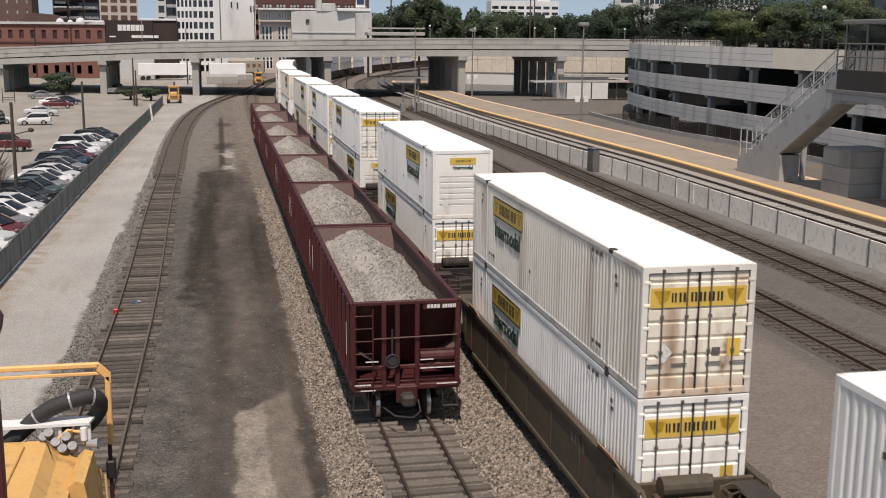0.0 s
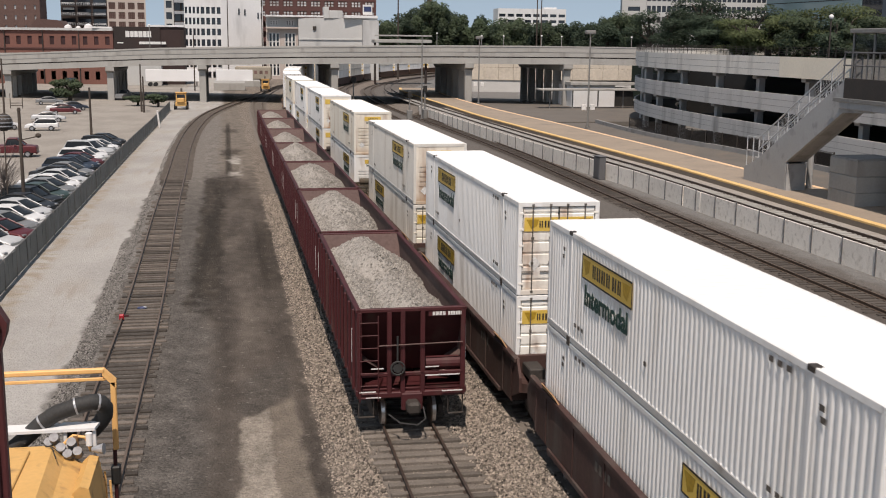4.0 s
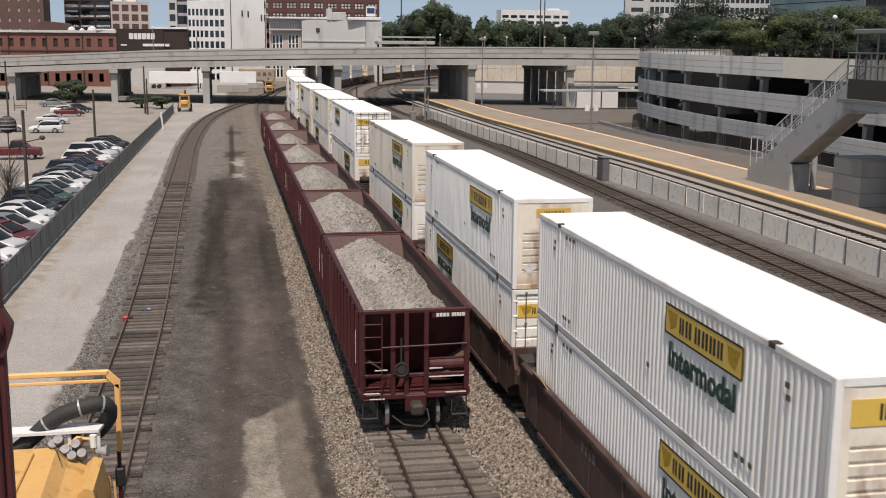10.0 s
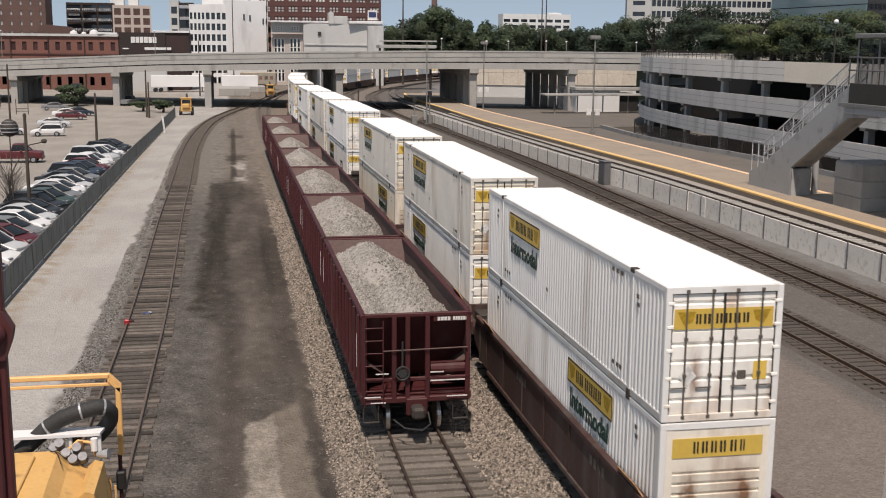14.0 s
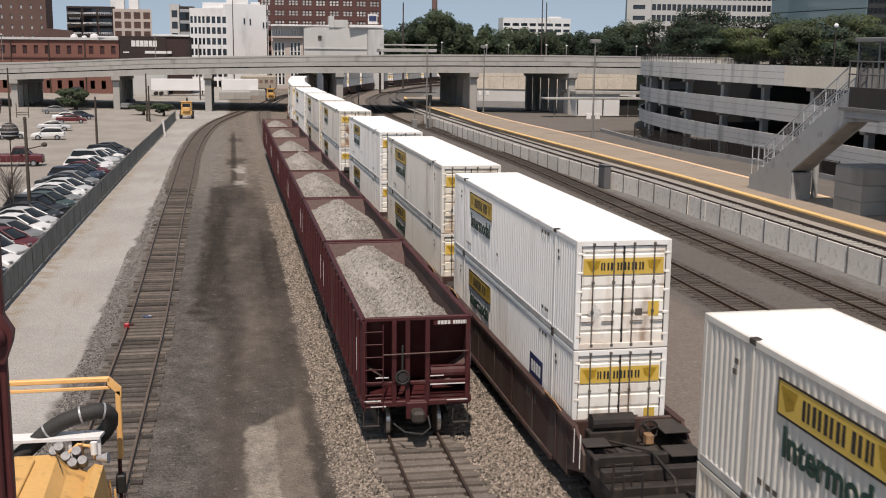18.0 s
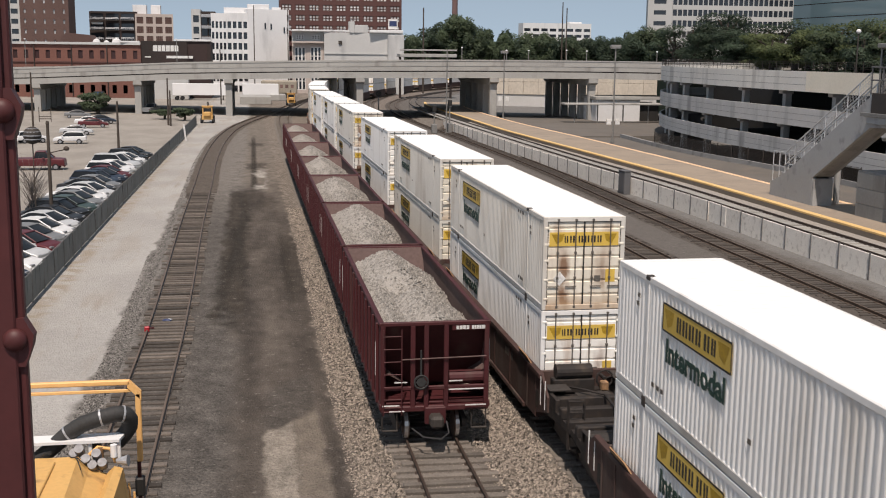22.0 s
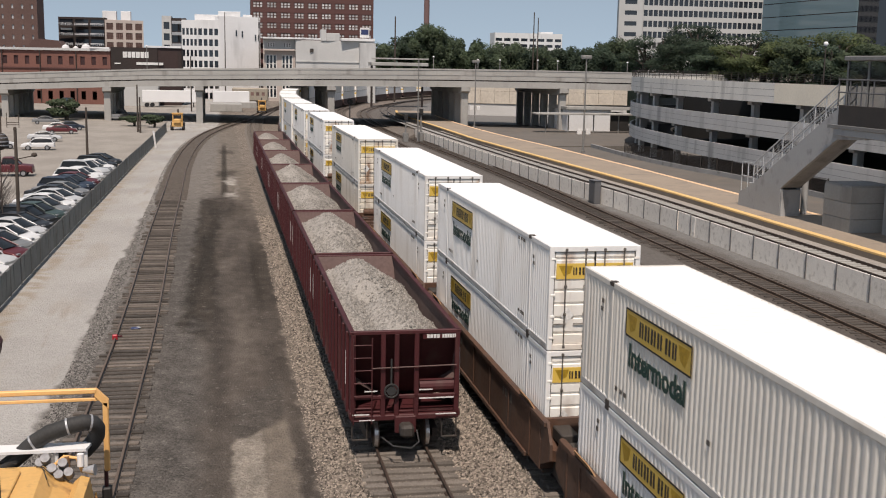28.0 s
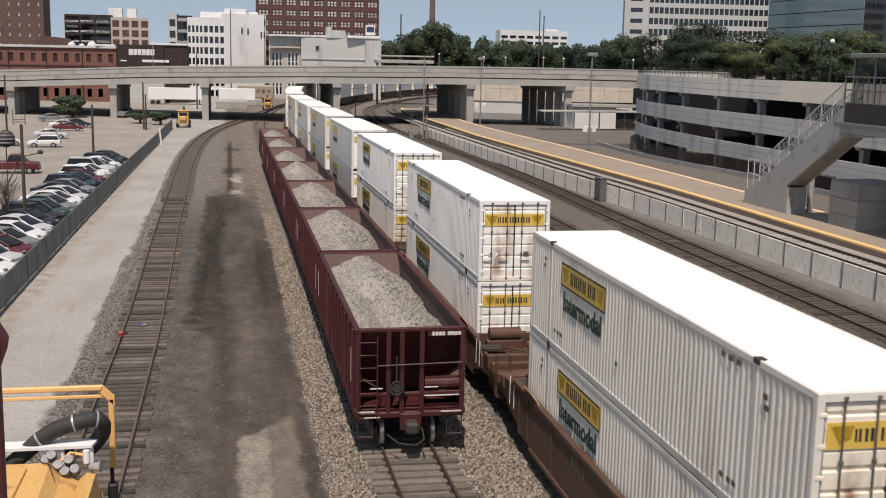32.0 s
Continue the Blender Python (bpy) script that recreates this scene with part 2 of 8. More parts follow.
M_GLASSG.node_tree.nodes["Principled BSDF"].inputs["Transmission Weight"].default_value = 1.0
M_GLASSG.node_tree.nodes["Principled BSDF"].inputs["IOR"].default_value = 1.12
M_TYRE = mat("tyre_rubber", (0.025, 0.025, 0.026), None, 0.9, bump=0)
M_RIM = mat("alloy_rim", (0.45, 0.45, 0.46), None, 0.35, 0.7, bump=0)
M_ASPHALT = mat("lane_asphalt", (0.135, 0.122, 0.108), (0.1, 0.09, 0.08), 0.9, big=0.2, fine=6, mix=0.25, space="World", dirt=(0.16, 0.13, 0.105), dirt_amount=0.4)
M_BRICK = mat("red_brick", (0.185, 0.085, 0.066), (0.14, 0.064, 0.052), 0.9, big=0.12, fine=3, mix=0.2, bump=0.1, dirt=(0.13, 0.07, 0.06), dirt_amount=0.3, streak=1)
M_BRICKD = mat("dark_red_brick", (0.105, 0.05, 0.045), (0.085, 0.042, 0.038), 0.9, big=0.12, fine=3, mix=0.2)
M_BRICKP = mat("smokestack_brick", (0.17, 0.105, 0.1), (0.13, 0.08, 0.077), 0.9, big=0.12, fine=3, mix=0.15)
M_WHITEB = mat("white_painted_brick", (0.66, 0.66, 0.66), (0.58, 0.58, 0.58), 0.85, big=0.15, fine=3, mix=0.08, dirt=(0.42, 0.42, 0.42), dirt_amount=0.25, streak=1)
M_GREYB = mat("pale_grey_render", (0.48, 0.48, 0.47), (0.41, 0.41, 0.4), 0.85, big=0.15, fine=3, mix=0.08, dirt=(0.3, 0.3, 0.3), dirt_amount=0.3, streak=1)
M_CHAR = mat("black_sign_wall", (0.028, 0.022, 0.02), (0.045, 0.026, 0.024), 0.85, big=0.2, fine=3)
M_OFFICE = mat("white_office_cladding", (0.44, 0.44, 0.43), (0.39, 0.39, 0.38), 0.7, big=0.1, fine=2, mix=0.05)
M_BARK = mat("tree_bark", (0.06, 0.05, 0.04), (0.045, 0.038, 0.03), 0.95, big=2, fine=10)
M_TWIG = mat("pale_dry_twigs", (0.19, 0.165, 0.15), (0.13, 0.112, 0.1), 0.9, big=2, fine=10)
M_LEAF = [mat("green_leaves", (0.112, 0.15, 0.088), (0.085, 0.12, 0.07), 0.7, big=0.5, fine=3, mix=0.4, bump=0, spread=0.2),
          mat("dark_green_leaves", (0.07, 0.102, 0.066), (0.052, 0.078, 0.054), 0.7, big=0.5, fine=3, mix=0.4, bump=0, spread=0.2),
          mat("olive_leaves", (0.125, 0.155, 0.07), (0.095, 0.12, 0.055), 0.7, big=0.5, fine=3, mix=0.4, bump=0, spread=0.2),
          mat("purple_leaves", (0.035, 0.025, 0.026), (0.026, 0.019, 0.02), 0.7, big=0.5, fine=3, mix=0.4, bump=0)]


def let_light_through(m, share):
    """Thin leaves pass on part of the light that falls on them."""
    n, l = m.node_tree.nodes, m.node_tree.links
    bs = n["Principled BSDF"]
    tr, mx = n.new("ShaderNodeBsdfTranslucent"), n.new("ShaderNodeMixShader")
    l.new(bs.inputs["Base Color"].links[0].from_socket, tr.inputs["Color"])
    mx.inputs[0].default_value = share
    l.new(bs.outputs[0], mx.inputs[1])
    l.new(tr.outputs[0], mx.inputs[2])
    l.new(mx.outputs[0], n["Material Output"].inputs[0])


for leaf_m in M_LEAF:
    let_light_through(leaf_m, 0.5)
M_STAIR = mat("smooth_stair_concrete", (0.355, 0.355, 0.352), (0.305, 0.305, 0.302), 0.8, big=0.4, fine=6, mix=0.08, bump=0.06, dirt=(0.2, 0.197, 0.194), dirt_amount=0.2)
M_BRICKB = mat("brown_tower_brick", (0.115, 0.07, 0.06), (0.09, 0.055, 0.048), 0.9, big=0.12, fine=3, mix=0.2)
M_BRICKG = mat("cream_grid_brick", (0.46, 0.4, 0.36), (0.4, 0.34, 0.31), 0.9, big=0.12, fine=3, mix=0.12)
M_INFILL = mat("brick_window_infill", (0.17, 0.1, 0.085), (0.1, 0.065, 0.06), 0.6, big=0.5, fine=1.5, mix=0.4, bump=0, spread=0.3)
M_SHUT = mat("dark_red_shutter", (0.045, 0.018, 0.018), (0.03, 0.014, 0.015), 0.7, big=0.6, fine=3, bump=0, spread=0.3)
M_MESH = mat("dark_grey_mesh_panel", (0.13, 0.13, 0.135), (0.1, 0.1, 0.105), 0.6, 0.2, big=0.8, fine=30, mix=0.2, bump=0.2)
M_TIE_D = mat("dark_tie_wood", (0.075, 0.063, 0.054), (0.05, 0.043, 0.038), 0.95, big=2.5, fine=22, bump=0.4, spread=0.35)
# Near-black base colour puts the garage interior's shade into its decks and back wall
M_GDECK = mat("shade_dark_garage_deck", (0.036, 0.034, 0.033), (0.026, 0.025, 0.024), 0.9, big=0.3, fine=5, mix=0.2)
M_RAILD = mat("dark_rail_steel", (0.075, 0.052, 0.042), (0.05, 0.036, 0.03), 0.5, 0.3, big=0.8, fine=20)
M_SPRAY = mat("faded_spray_paint", (0.3, 0.31, 0.33), (0.2, 0.2, 0.21), 0.7, big=2, fine=9, mix=0.4, bump=0)
M_GREYRAIL = mat("dirty_bottom_rail", (0.5, 0.49, 0.47), (0.38, 0.37, 0.35), 0.5, big=0.5, fine=6, mix=0.15, bump=0.03, dirt=(0.22, 0.19, 0.16), dirt_amount=0.4)
M_GREYST = mat("grey_gravel_stones", (0.2, 0.188, 0.175), (0.12, 0.112, 0.104), 0.95, big=5, fine=30, mix=0.6, bump=1.0, depth=0.05, island=0.85)
M_CAST = mat("grey_casting", (0.22, 0.22, 0.23), (0.14, 0.14, 0.15), 0.6, 0.3, bump=0.05)
M_GLOBE = mat("white_lamp_globe", (0.8, 0.8, 0.8), None, 0.3, bump=0)
M_FENCE = mat("green_grey_fence_slat", (0.2, 0.215, 0.21), (0.14, 0.15, 0.147), 0.7, big=0.8, fine=18, mix=0.35, spread=0.1)
M_STONES = mat("crushed_limestone", (0.295, 0.275, 0.25), (0.22, 0.204, 0.185), 0.95, big=3, fine=24, mix=0.5, bump=0.9, depth=0.05, island=0.38)
M_BALLAST = mat("ballast_stones", (0.26, 0.22, 0.182), (0.16, 0.135, 0.113), 0.95, big=5, fine=30, mix=0.6, bump=1.0, depth=0.05, island=0.85)
M_TRAILER = mat("white_trailer_panel", (0.72, 0.72, 0.72), (0.66, 0.66, 0.66), 0.5, big=0.3, fine=4, mix=0.05, bump=0.02)
M_TANW = mat("beige_rail_coach", (0.34, 0.3, 0.24), (0.26, 0.235, 0.19), 0.6)
M_STONEW = mat("pale_stone_wall", (0.55, 0.49, 0.41), (0.43, 0.38, 0.32), 0.9, big=0.4, fine=2, mix=0.25)


def paint_mat(name, col):
    return mat(name, col, tuple(c * 0.9 for c in col), 0.38, 0.1, big=1, fine=5, mix=0.04, bump=0, spec=0.6)


def ground_mat():
    """Yard surface: strips of road, dirt and gravel beside the rails, with ragged borders."""
    m = bpy.data.materials.new("rail_yard_surface")
    m.use_nodes = True
    n, l = m.node_tree.nodes, m.node_tree.links
    n.clear()
    out, bs = n.new("ShaderNodeOutputMaterial"), n.new("ShaderNodeBsdfPrincipled")
    l.new(bs.outputs[0], out.inputs[0])
    pos = n.new("ShaderNodeNewGeometry").outputs["Position"]
    sep = n.new("ShaderNodeSeparateXYZ")
    l.new(pos, sep.inputs[0])

    def val(op, a, b=None, c=None):
        k = n.new("ShaderNodeMath")
        k.operation = op
        for s, v in zip(k.inputs, (a, b, c)):
            if v is None:
                continue
            if isinstance(v, (int, float)):
                s.default_value = v
            else:
                l.new(v, s)
        return k.outputs[0]

    def noise_at(scale, detail=4, stretch=(1, 1, 1)):
        k = n.new("ShaderNodeVectorMath")
        k.operation = "MULTIPLY"
        k.inputs[1].default_value = stretch
        l.new(pos, k.inputs[0])
        t = n.new("ShaderNodeTexNoise")
        t.inputs["Scale"].default_value, t.inputs["Detail"].default_value = scale, detail
        l.new(k.outputs[0], t.inputs["Vector"])
        return t.outputs["Fac"]

    def step(v, lo, hi):
        r = n.new("ShaderNodeMapRange")
        r.interpolation_type = "SMOOTHSTEP"
        r.inputs["From Min"].default_value, r.inputs["From Max"].default_value = lo, hi
        l.new(v, r.inputs["Value"])
        return r.outputs[0]

    def blend(f, a, b):
        x = n.new("ShaderNodeMix")
        x.data_type = "RGBA"
        for s, v in ((x.inputs[0], f), (x.inputs[6], a), (x.inputs[7], b)):
            if isinstance(v, bpy.types.NodeSocket):
                l.new(v, s)
            else:
                s.default_value = v if isinstance(v, float) else (*v, 1)
        return x.outputs[2]

    far = val("MAXIMUM", val("SUBTRACT", sep.outputs[1], 130), 0)
    bend = val("MULTIPLY", val("MULTIPLY", far, far), 1 / 1440)
    wob = val("MULTIPLY", val("SUBTRACT", noise_at(0.45, 6), 0.5), 1.5)
    wob2 = val("MULTIPLY", val("SUBTRACT", noise_at(0.1, 4, (1, 0.35, 1)), 0.5), 2.2)
    u = val("ADD", val("ADD", sep.outputs[0], wob), val("MULTIPLY", wob2, 0.2))
    ub = val("SUBTRACT", u, bend)
    uf = val("ADD", sep.outputs[0], val("MULTIPLY", wob, 0.3))
    yf = val("ADD", sep.outputs[1], val("MULTIPLY", wob, 0.5))
    y = val("ADD", sep.outputs[1], val("MULTIPLY", wob, 3.0))
    late = val("MAXIMUM", val("SUBTRACT", sep.outputs[1], 140), 0)
    ul = val("ADD", val("SUBTRACT", u, val("MULTIPLY", val("MULTIPLY", late, late), 1 / 805)), 0.0)
    big, mid, fine, grit = noise_at(0.12, 5), noise_at(0.9, 5), noise_at(7, 6), noise_at(28, 4)
    lot = blend(step(noise_at(0.25, 5, (1, 0.5, 1)), 0.35, 0.65), (0.27, 0.246, 0.219), (0.32, 0.294, 0.262))
    road = blend(step(big, 0.35, 0.65), (0.385, 0.37, 0.35), (0.325, 0.311, 0.294))
    road = blend(val("MULTIPLY", step(noise_at(0.55, 6, (1, 0.22, 1)), 0.5, 0.66), 0.6), road, (0.33, 0.302, 0.266))
    road = blend(val("MULTIPLY", step(noise_at(0.9, 6, (1, 0.16, 1)), 0.6, 0.7), 0.6), road, (0.29, 0.255, 0.215))
    shoulder = blend(fine, (0.08, 0.074, 0.068), (0.25, 0.233, 0.215))
    gravel = blend(step(mid, 0.3, 0.7), (0.077, 0.069, 0.062), (0.112, 0.101, 0.091))
    tan = blend(step(noise_at(0.5, 6, (1, 0.12, 1)), 0.35, 0.65), (0.068, 0.057, 0.049), (0.118, 0.1, 0.085))
    ballast = blend(fine, (0.09, 0.075, 0.063), (0.27, 0.23, 0.193))
    right = blend(mid, (0.15, 0.126, 0.11), (0.2, 0.17, 0.148))
    right2 = blend(mid, (0.11, 0.099, 0.09), (0.14, 0.127, 0.116))

    def between(v, a, b, soft):
        return val("MULTIPLY", step(v, a - soft, a + soft), val("SUBTRACT", 1.0, step(v, b - soft, b + soft)))
    blot = noise_at(0.35, 6, (1, 0.45, 1))
    streaky = noise_at(1.1, 5, (1, 0.09, 1))
    c = blend(step(u, -10.7, -10.2), lot, road)
    c = blend(val("MULTIPLY", between(u, -10.1, -9.2, 0.3), step(mid, 0.4, 0.6)), c, (0.3, 0.262, 0.215))
    c = blend(step(ul, -6.15, -5.8), c, shoulder)
    c = blend(step(ul, -5.2, -4.8), c, blend(step(y, 72, 105), gravel, blend(mid, (0.145, 0.13, 0.116), (0.195, 0.176, 0.157))))
    c = blend(step(u, -1.5, -0.3), c, blend(step(y, 92, 108), tan, blend(mid, (0.135, 0.116, 0.098), (0.185, 0.159, 0.134))))
    # dark oily soil, in blots and wheel streaks
    soil = blend(step(streaky, 0.35, 0.65), (0.027, 0.0225, 0.018), (0.05, 0.041, 0.033))
    edge = val("ADD", y, val("MULTIPLY", val("SUBTRACT", noise_at(1.1, 6), 0.5), 12.0))
    d1 = val("MULTIPLY", between(u, -2.0, -0.42, 0.3), between(edge, 49, 97, 3.0))
    d2 = val("MULTIPLY", val("MULTIPLY", between(u, -0.9, 1.7, 0.3), between(y, 56, 92, 4)), step(blot, 0.42, 0.56))
    d3 = val("MULTIPLY", between(sep.outputs[0], -0.3, 0.25, 0.18), between(y, 95, 158, 5))
    d4 = val("MULTIPLY", between(u, -0.8, 1.2, 0.3), val("ADD", between(y, 115, 121, 2), between(y, 143, 149, 2)))
    d5 = val("MULTIPLY", between(uf, 1.42, 2.5, 0.2), between(y, 52, 73, 3))
    d6 = val("MULTIPLY", between(u, -0.5, 1.4, 0.4), between(y, 84, 95, 3.0))
    for d, k in ((d1, 0.95), (d2, 0.3), (d3, 0.85), (d4, 0.7), (d5, 0.8), (d6, 0.4)):
        c = blend(val("MULTIPLY", d, k), c, soil)
    wheel = val("ADD", between(uf, -0.6, 0.0, 0.28), between(uf, 1.95, 2.5, 0.25))
    c = blend(val("MULTIPLY", val("MULTIPLY", wheel, 0.55), val("SUBTRACT", 1.0, step(y, 55, 66))), c, (0.05, 0.042, 0.036))
    rag = val("MULTIPLY", val("SUBTRACT", noise_at(1.4, 6), 0.5), 1.1)
    uf = val("ADD", uf, val("MULTIPLY", rag, 0.45))
    slant = val("ADD", val("SUBTRACT", yf, val("MULTIPLY", sep.outputs[0], 1.4)), rag)
    tongue = val("MULTIPLY", between(uf, 0.2, 1.9, 0.25), between(slant, 33.3, 37.5, 0.5))
    c = blend(val("MULTIPLY", tongue, 0.75), c, blend(fine, (0.04, 0.035, 0.031), (0.12, 0.106, 0.093)))
    near = val("SUBTRACT", 1.0, step(slant, 32.9, 33.4))
    c = blend(val("MULTIPLY", val("MULTIPLY", between(uf, 0.12, 1.1, 0.1), near), 0.85), c, blend(fine, (0.16, 0.139, 0.116), (0.36, 0.318, 0.27)))
    c = blend(val("MULTIPLY", val("MULTIPLY", between(uf, 1.1, 1.95, 0.12), near), 0.8), c, blend(mid, (0.15, 0.126, 0.103), (0.195, 0.166, 0.137)))
    pale = val("MULTIPLY", between(u, 0.1, 1.1, 0.35), between(val("ADD", y, val("MULTIPLY", rag, 9.0)), 97, 113, 4))
    c = blend(val("MULTIPLY", pale, val("MULTIPLY", step(blot, 0.46, 0.6), 0.75)), c, (0.4, 0.375, 0.34))
    lean = val("MULTIPLY", val("MINIMUM", val("MAXIMUM", val("SUBTRACT", sep.outputs[1], 60), 0), 120), 0.006)
    c = blend(step(val("ADD", u, lean), 2.3, 2.7), c, ballast)
    c = blend(step(ub, 12.8, 14.2), c, right)
    c = blend(step(ub, 20.0, 21.2), c, right2)
    c = blend(step(ub, 31.0, 31.8), c, blend(mid, (0.15, 0.145, 0.14), (0.18, 0.175, 0.168)))
    spots = val("MULTIPLY", step(noise_at(4.5, 4), 0.6, 0.7), step(ul, -6.1, -5.7))
    c = blend(val("MULTIPLY", spots, 0.3), c, (0.3, 0.275, 0.245))
    cell = n.new("ShaderNodeTexVoronoi")
    cell.inputs["Scale"].default_value = 13.0
    l.new(pos, cell.inputs["Vector"])
    one = n.new("ShaderNodeSeparateColor")
    l.new(cell.outputs["Color"], one.inputs[0])
    paved = step(ul, -6.1, -5.7)
    stone = val("MULTIPLY", val("SUBTRACT", one.outputs[0], 0.5), val("ADD", val("MULTIPLY", val("MULTIPLY", paved, val("SUBTRACT", 1.0, step(u, -1.5, -0.6))), 0.55), val("MULTIPLY", val("SUBTRACT", step(val("ADD", u, lean), 2.3, 2.7), val("MULTIPLY", step(ub, 12.6, 13.6), 0.75)), 1.1)))
    c2 = n.new("ShaderNodeHueSaturation")
    l.new(c, c2.inputs["Color"])
    l.new(val("ADD", val("MULTIPLY", val("SUBTRACT", grit, 0.5), val("ADD", 0.25, val("MULTIPLY", paved, 0.5))), val("ADD", val("MULTIPLY", val("SUBTRACT", fine, 0.5), 0.5), val("ADD", stone, val("ADD", 1.0, val("MULTIPLY", val("SUBTRACT", noise_at(1.7, 6, (1, 0.6, 1)), 0.5), val("MULTIPLY", between(u, -2.5, 3.0, 0.4), 1.1)))))), c2.inputs["Value"])
    l.new(c2.outputs[0], bs.inputs["Base Color"])
    bs.inputs["Roughness"].default_value, bs.inputs["Specular IOR Level"].default_value = 0.95, 0.2
    b = n.new("ShaderNodeBump")
    b.inputs["Strength"].default_value, b.inputs["Distance"].default_value = 0.8, 0.05
    l.new(val("ADD", val("MULTIPLY", grit, 0.5), val("ADD", fine, val("MULTIPLY", cell.outputs["Distance"], -1.2))), b.inputs["Height"])
    l.new(b.outputs[0], bs.inputs["Normal"])
    return m


M_GROUND = ground_mat()


# ---- mesh helpers ----
class Mesh:
    """Collects corners and faces of one mesh."""

    def __init__(self):
        self.v, self.f, self.smooth, self.round = [], [], False, 0.0

    def add(self, verts, faces):
        o = len(self.v)
        self.v += [tuple(p) for p in verts]
        self.f += [tuple(i + o for i in q) for q in faces]
        return self

    def box(self, x0, x1, y0, y1, z0, z1):
        return self.add([(x, y, z) for z in (z0, z1) for y in (y0, y1) for x in (x0, x1)],
                        [(0, 2, 3, 1), (4, 5, 7, 6), (0, 1, 5, 4), (2, 6, 7, 3), (0, 4, 6, 2), (1, 3, 7, 5)])

    def soft(self, x0, x1, y0, y1, z0, z1, c=0.02):
        """A box with chamfered edges."""
        c = min(c, abs(x1 - x0) * 0.45, abs(y1 - y0) * 0.45, abs(z1 - z0) * 0.45)
        mid = Vector(((x0 + x1) / 2, (y0 + y1) / 2, (z0 + z1) / 2))
        h = ((x1 - x0) / 2, (y1 - y0) / 2, (z1 - z0) / 2)
        idx, vs, fs = {}, [], []
        for sx in (-1, 1):
            for sy in (-1, 1):
                for sz in (-1, 1):
                    for k in range(3):
                        p = [sx * h[0], sy * h[1], sz * h[2]]
                        for j in range(3):
                            if j != k:
                                p[j] -= math.copysign(c, p[j])
                        idx[sx, sy, sz, k] = len(vs)
                        vs.append(mid + Vector(p))
        S = (-1, 1)
        for k in range(3):
            a, b = [j for j in range(3) if j != k]
            for s in S:
                q = []
                for sa, sb in ((-1, -1), (1, -1), (1, 1), (-1, 1)):
                    t = [0, 0, 0]
                    t[k], t[a], t[b] = s, sa, sb
                    q.append(idx[(*t, k)])
                fs.append(tuple(q if (s > 0) == (k != 1) else q[::-1]))
            for sa in S:
                for sb in S:
                    t0, t1 = [0, 0, 0], [0, 0, 0]
                    t0[k], t1[k] = -1, 1
                    t0[a] = t1[a] = sa
                    t0[b] = t1[b] = sb
                    fs.append((idx[(*t0, a)], idx[(*t1, a)], idx[(*t1, b)], idx[(*t0, b)]))
        for sx in S:
            for sy in S:
                for sz in S:
                    fs.append(tuple(idx[sx, sy, sz, k] for k in range(3)))
        return self.add(vs, fs)

    def cyl(self, p, q, r, n=10, r2=None, caps=True):
        p, q = Vector(p), Vector(q)
        r2 = r if r2 is None else r2
        d = (q - p).normalized()
        a = d.orthogonal().normalized()
        b = d.cross(a)
        vs = [e + (a * math.cos(t) + b * math.sin(t)) * k for e, k in ((p, r), (q, r2)) for t in (2 * math.pi * i / n for i in range(n))]
        fs = [(i, (i + 1) % n, n + (i + 1) % n, n + i) for i in range(n)]
        if caps:
            fs += [tuple(range(n))[::-1], tuple(range(n, 2 * n))]
        return self.add(vs, fs)

    def tube(self, pts, r, n=8):
        pts = [Vector(p) for p in pts]
        rs = r if isinstance(r, (list, tuple)) else [r] * len(pts)
        vs, fs = [], []
        up = None
        for i, p in enumerate(pts):
            d = (pts[min(i + 1, len(pts) - 1)] - pts[max(i - 1, 0)]).normalized()
            a = d.orthogonal().normalized() if up is None else (up - d * up.dot(d)).normalized()
            up = a
            b = d.cross(a)
            vs += [p + (a * math.cos(t) + b * math.sin(t)) * rs[i] for t in (2 * math.pi * k / n for k in range(n))]
        for i in range(len(pts) - 1):
            fs += [(i * n + k, i * n + (k + 1) % n, (i + 1) * n + (k + 1) % n, (i + 1) * n + k) for k in range(n)]
        fs += [tuple(range(n))[::-1], tuple(range((len(pts) - 1) * n, len(pts) * n))]
        return self.add(vs, fs)

    def loft(self, rings, closed=True):
        """Joins rings of equal length; caps both ends."""
        n = len(rings[0])
        vs = [p for ring in rings for p in ring]
        fs = []
        for i in range(len(rings) - 1):
            for k in range(n if closed else n - 1):
                fs.append((i * n + k, i * n + (k + 1) % n, (i + 1) * n + (k + 1) % n, (i + 1) * n + k))
        if closed:
            fs += [tuple(range(n))[::-1], tuple(range((len(rings) - 1) * n, len(rings) * n))]
        return self.add(vs, fs)

    def ball(self, c, rx, ry, rz, n=10, m=6, lo=-1.0):
        vs, fs = [], []
        for j in range(m + 1):
            t = math.asin(lo + (1 - lo) * j / m) if lo > -1 else -math.pi / 2 + math.pi * j / m
            for i in range(n):
                a = 2 * math.pi * i / n
                vs.append((c[0] + rx * math.cos(t) * math.cos(a), c[1] + ry * math.cos(t) * math.sin(a), c[2] + rz * math.sin(t)))
        for j in range(m):
            fs += [(j * n + i, j * n + (i + 1) % n, (j + 1) * n + (i + 1) % n, (j + 1) * n + i) for i in range(n)]
        return self.add(vs, fs)

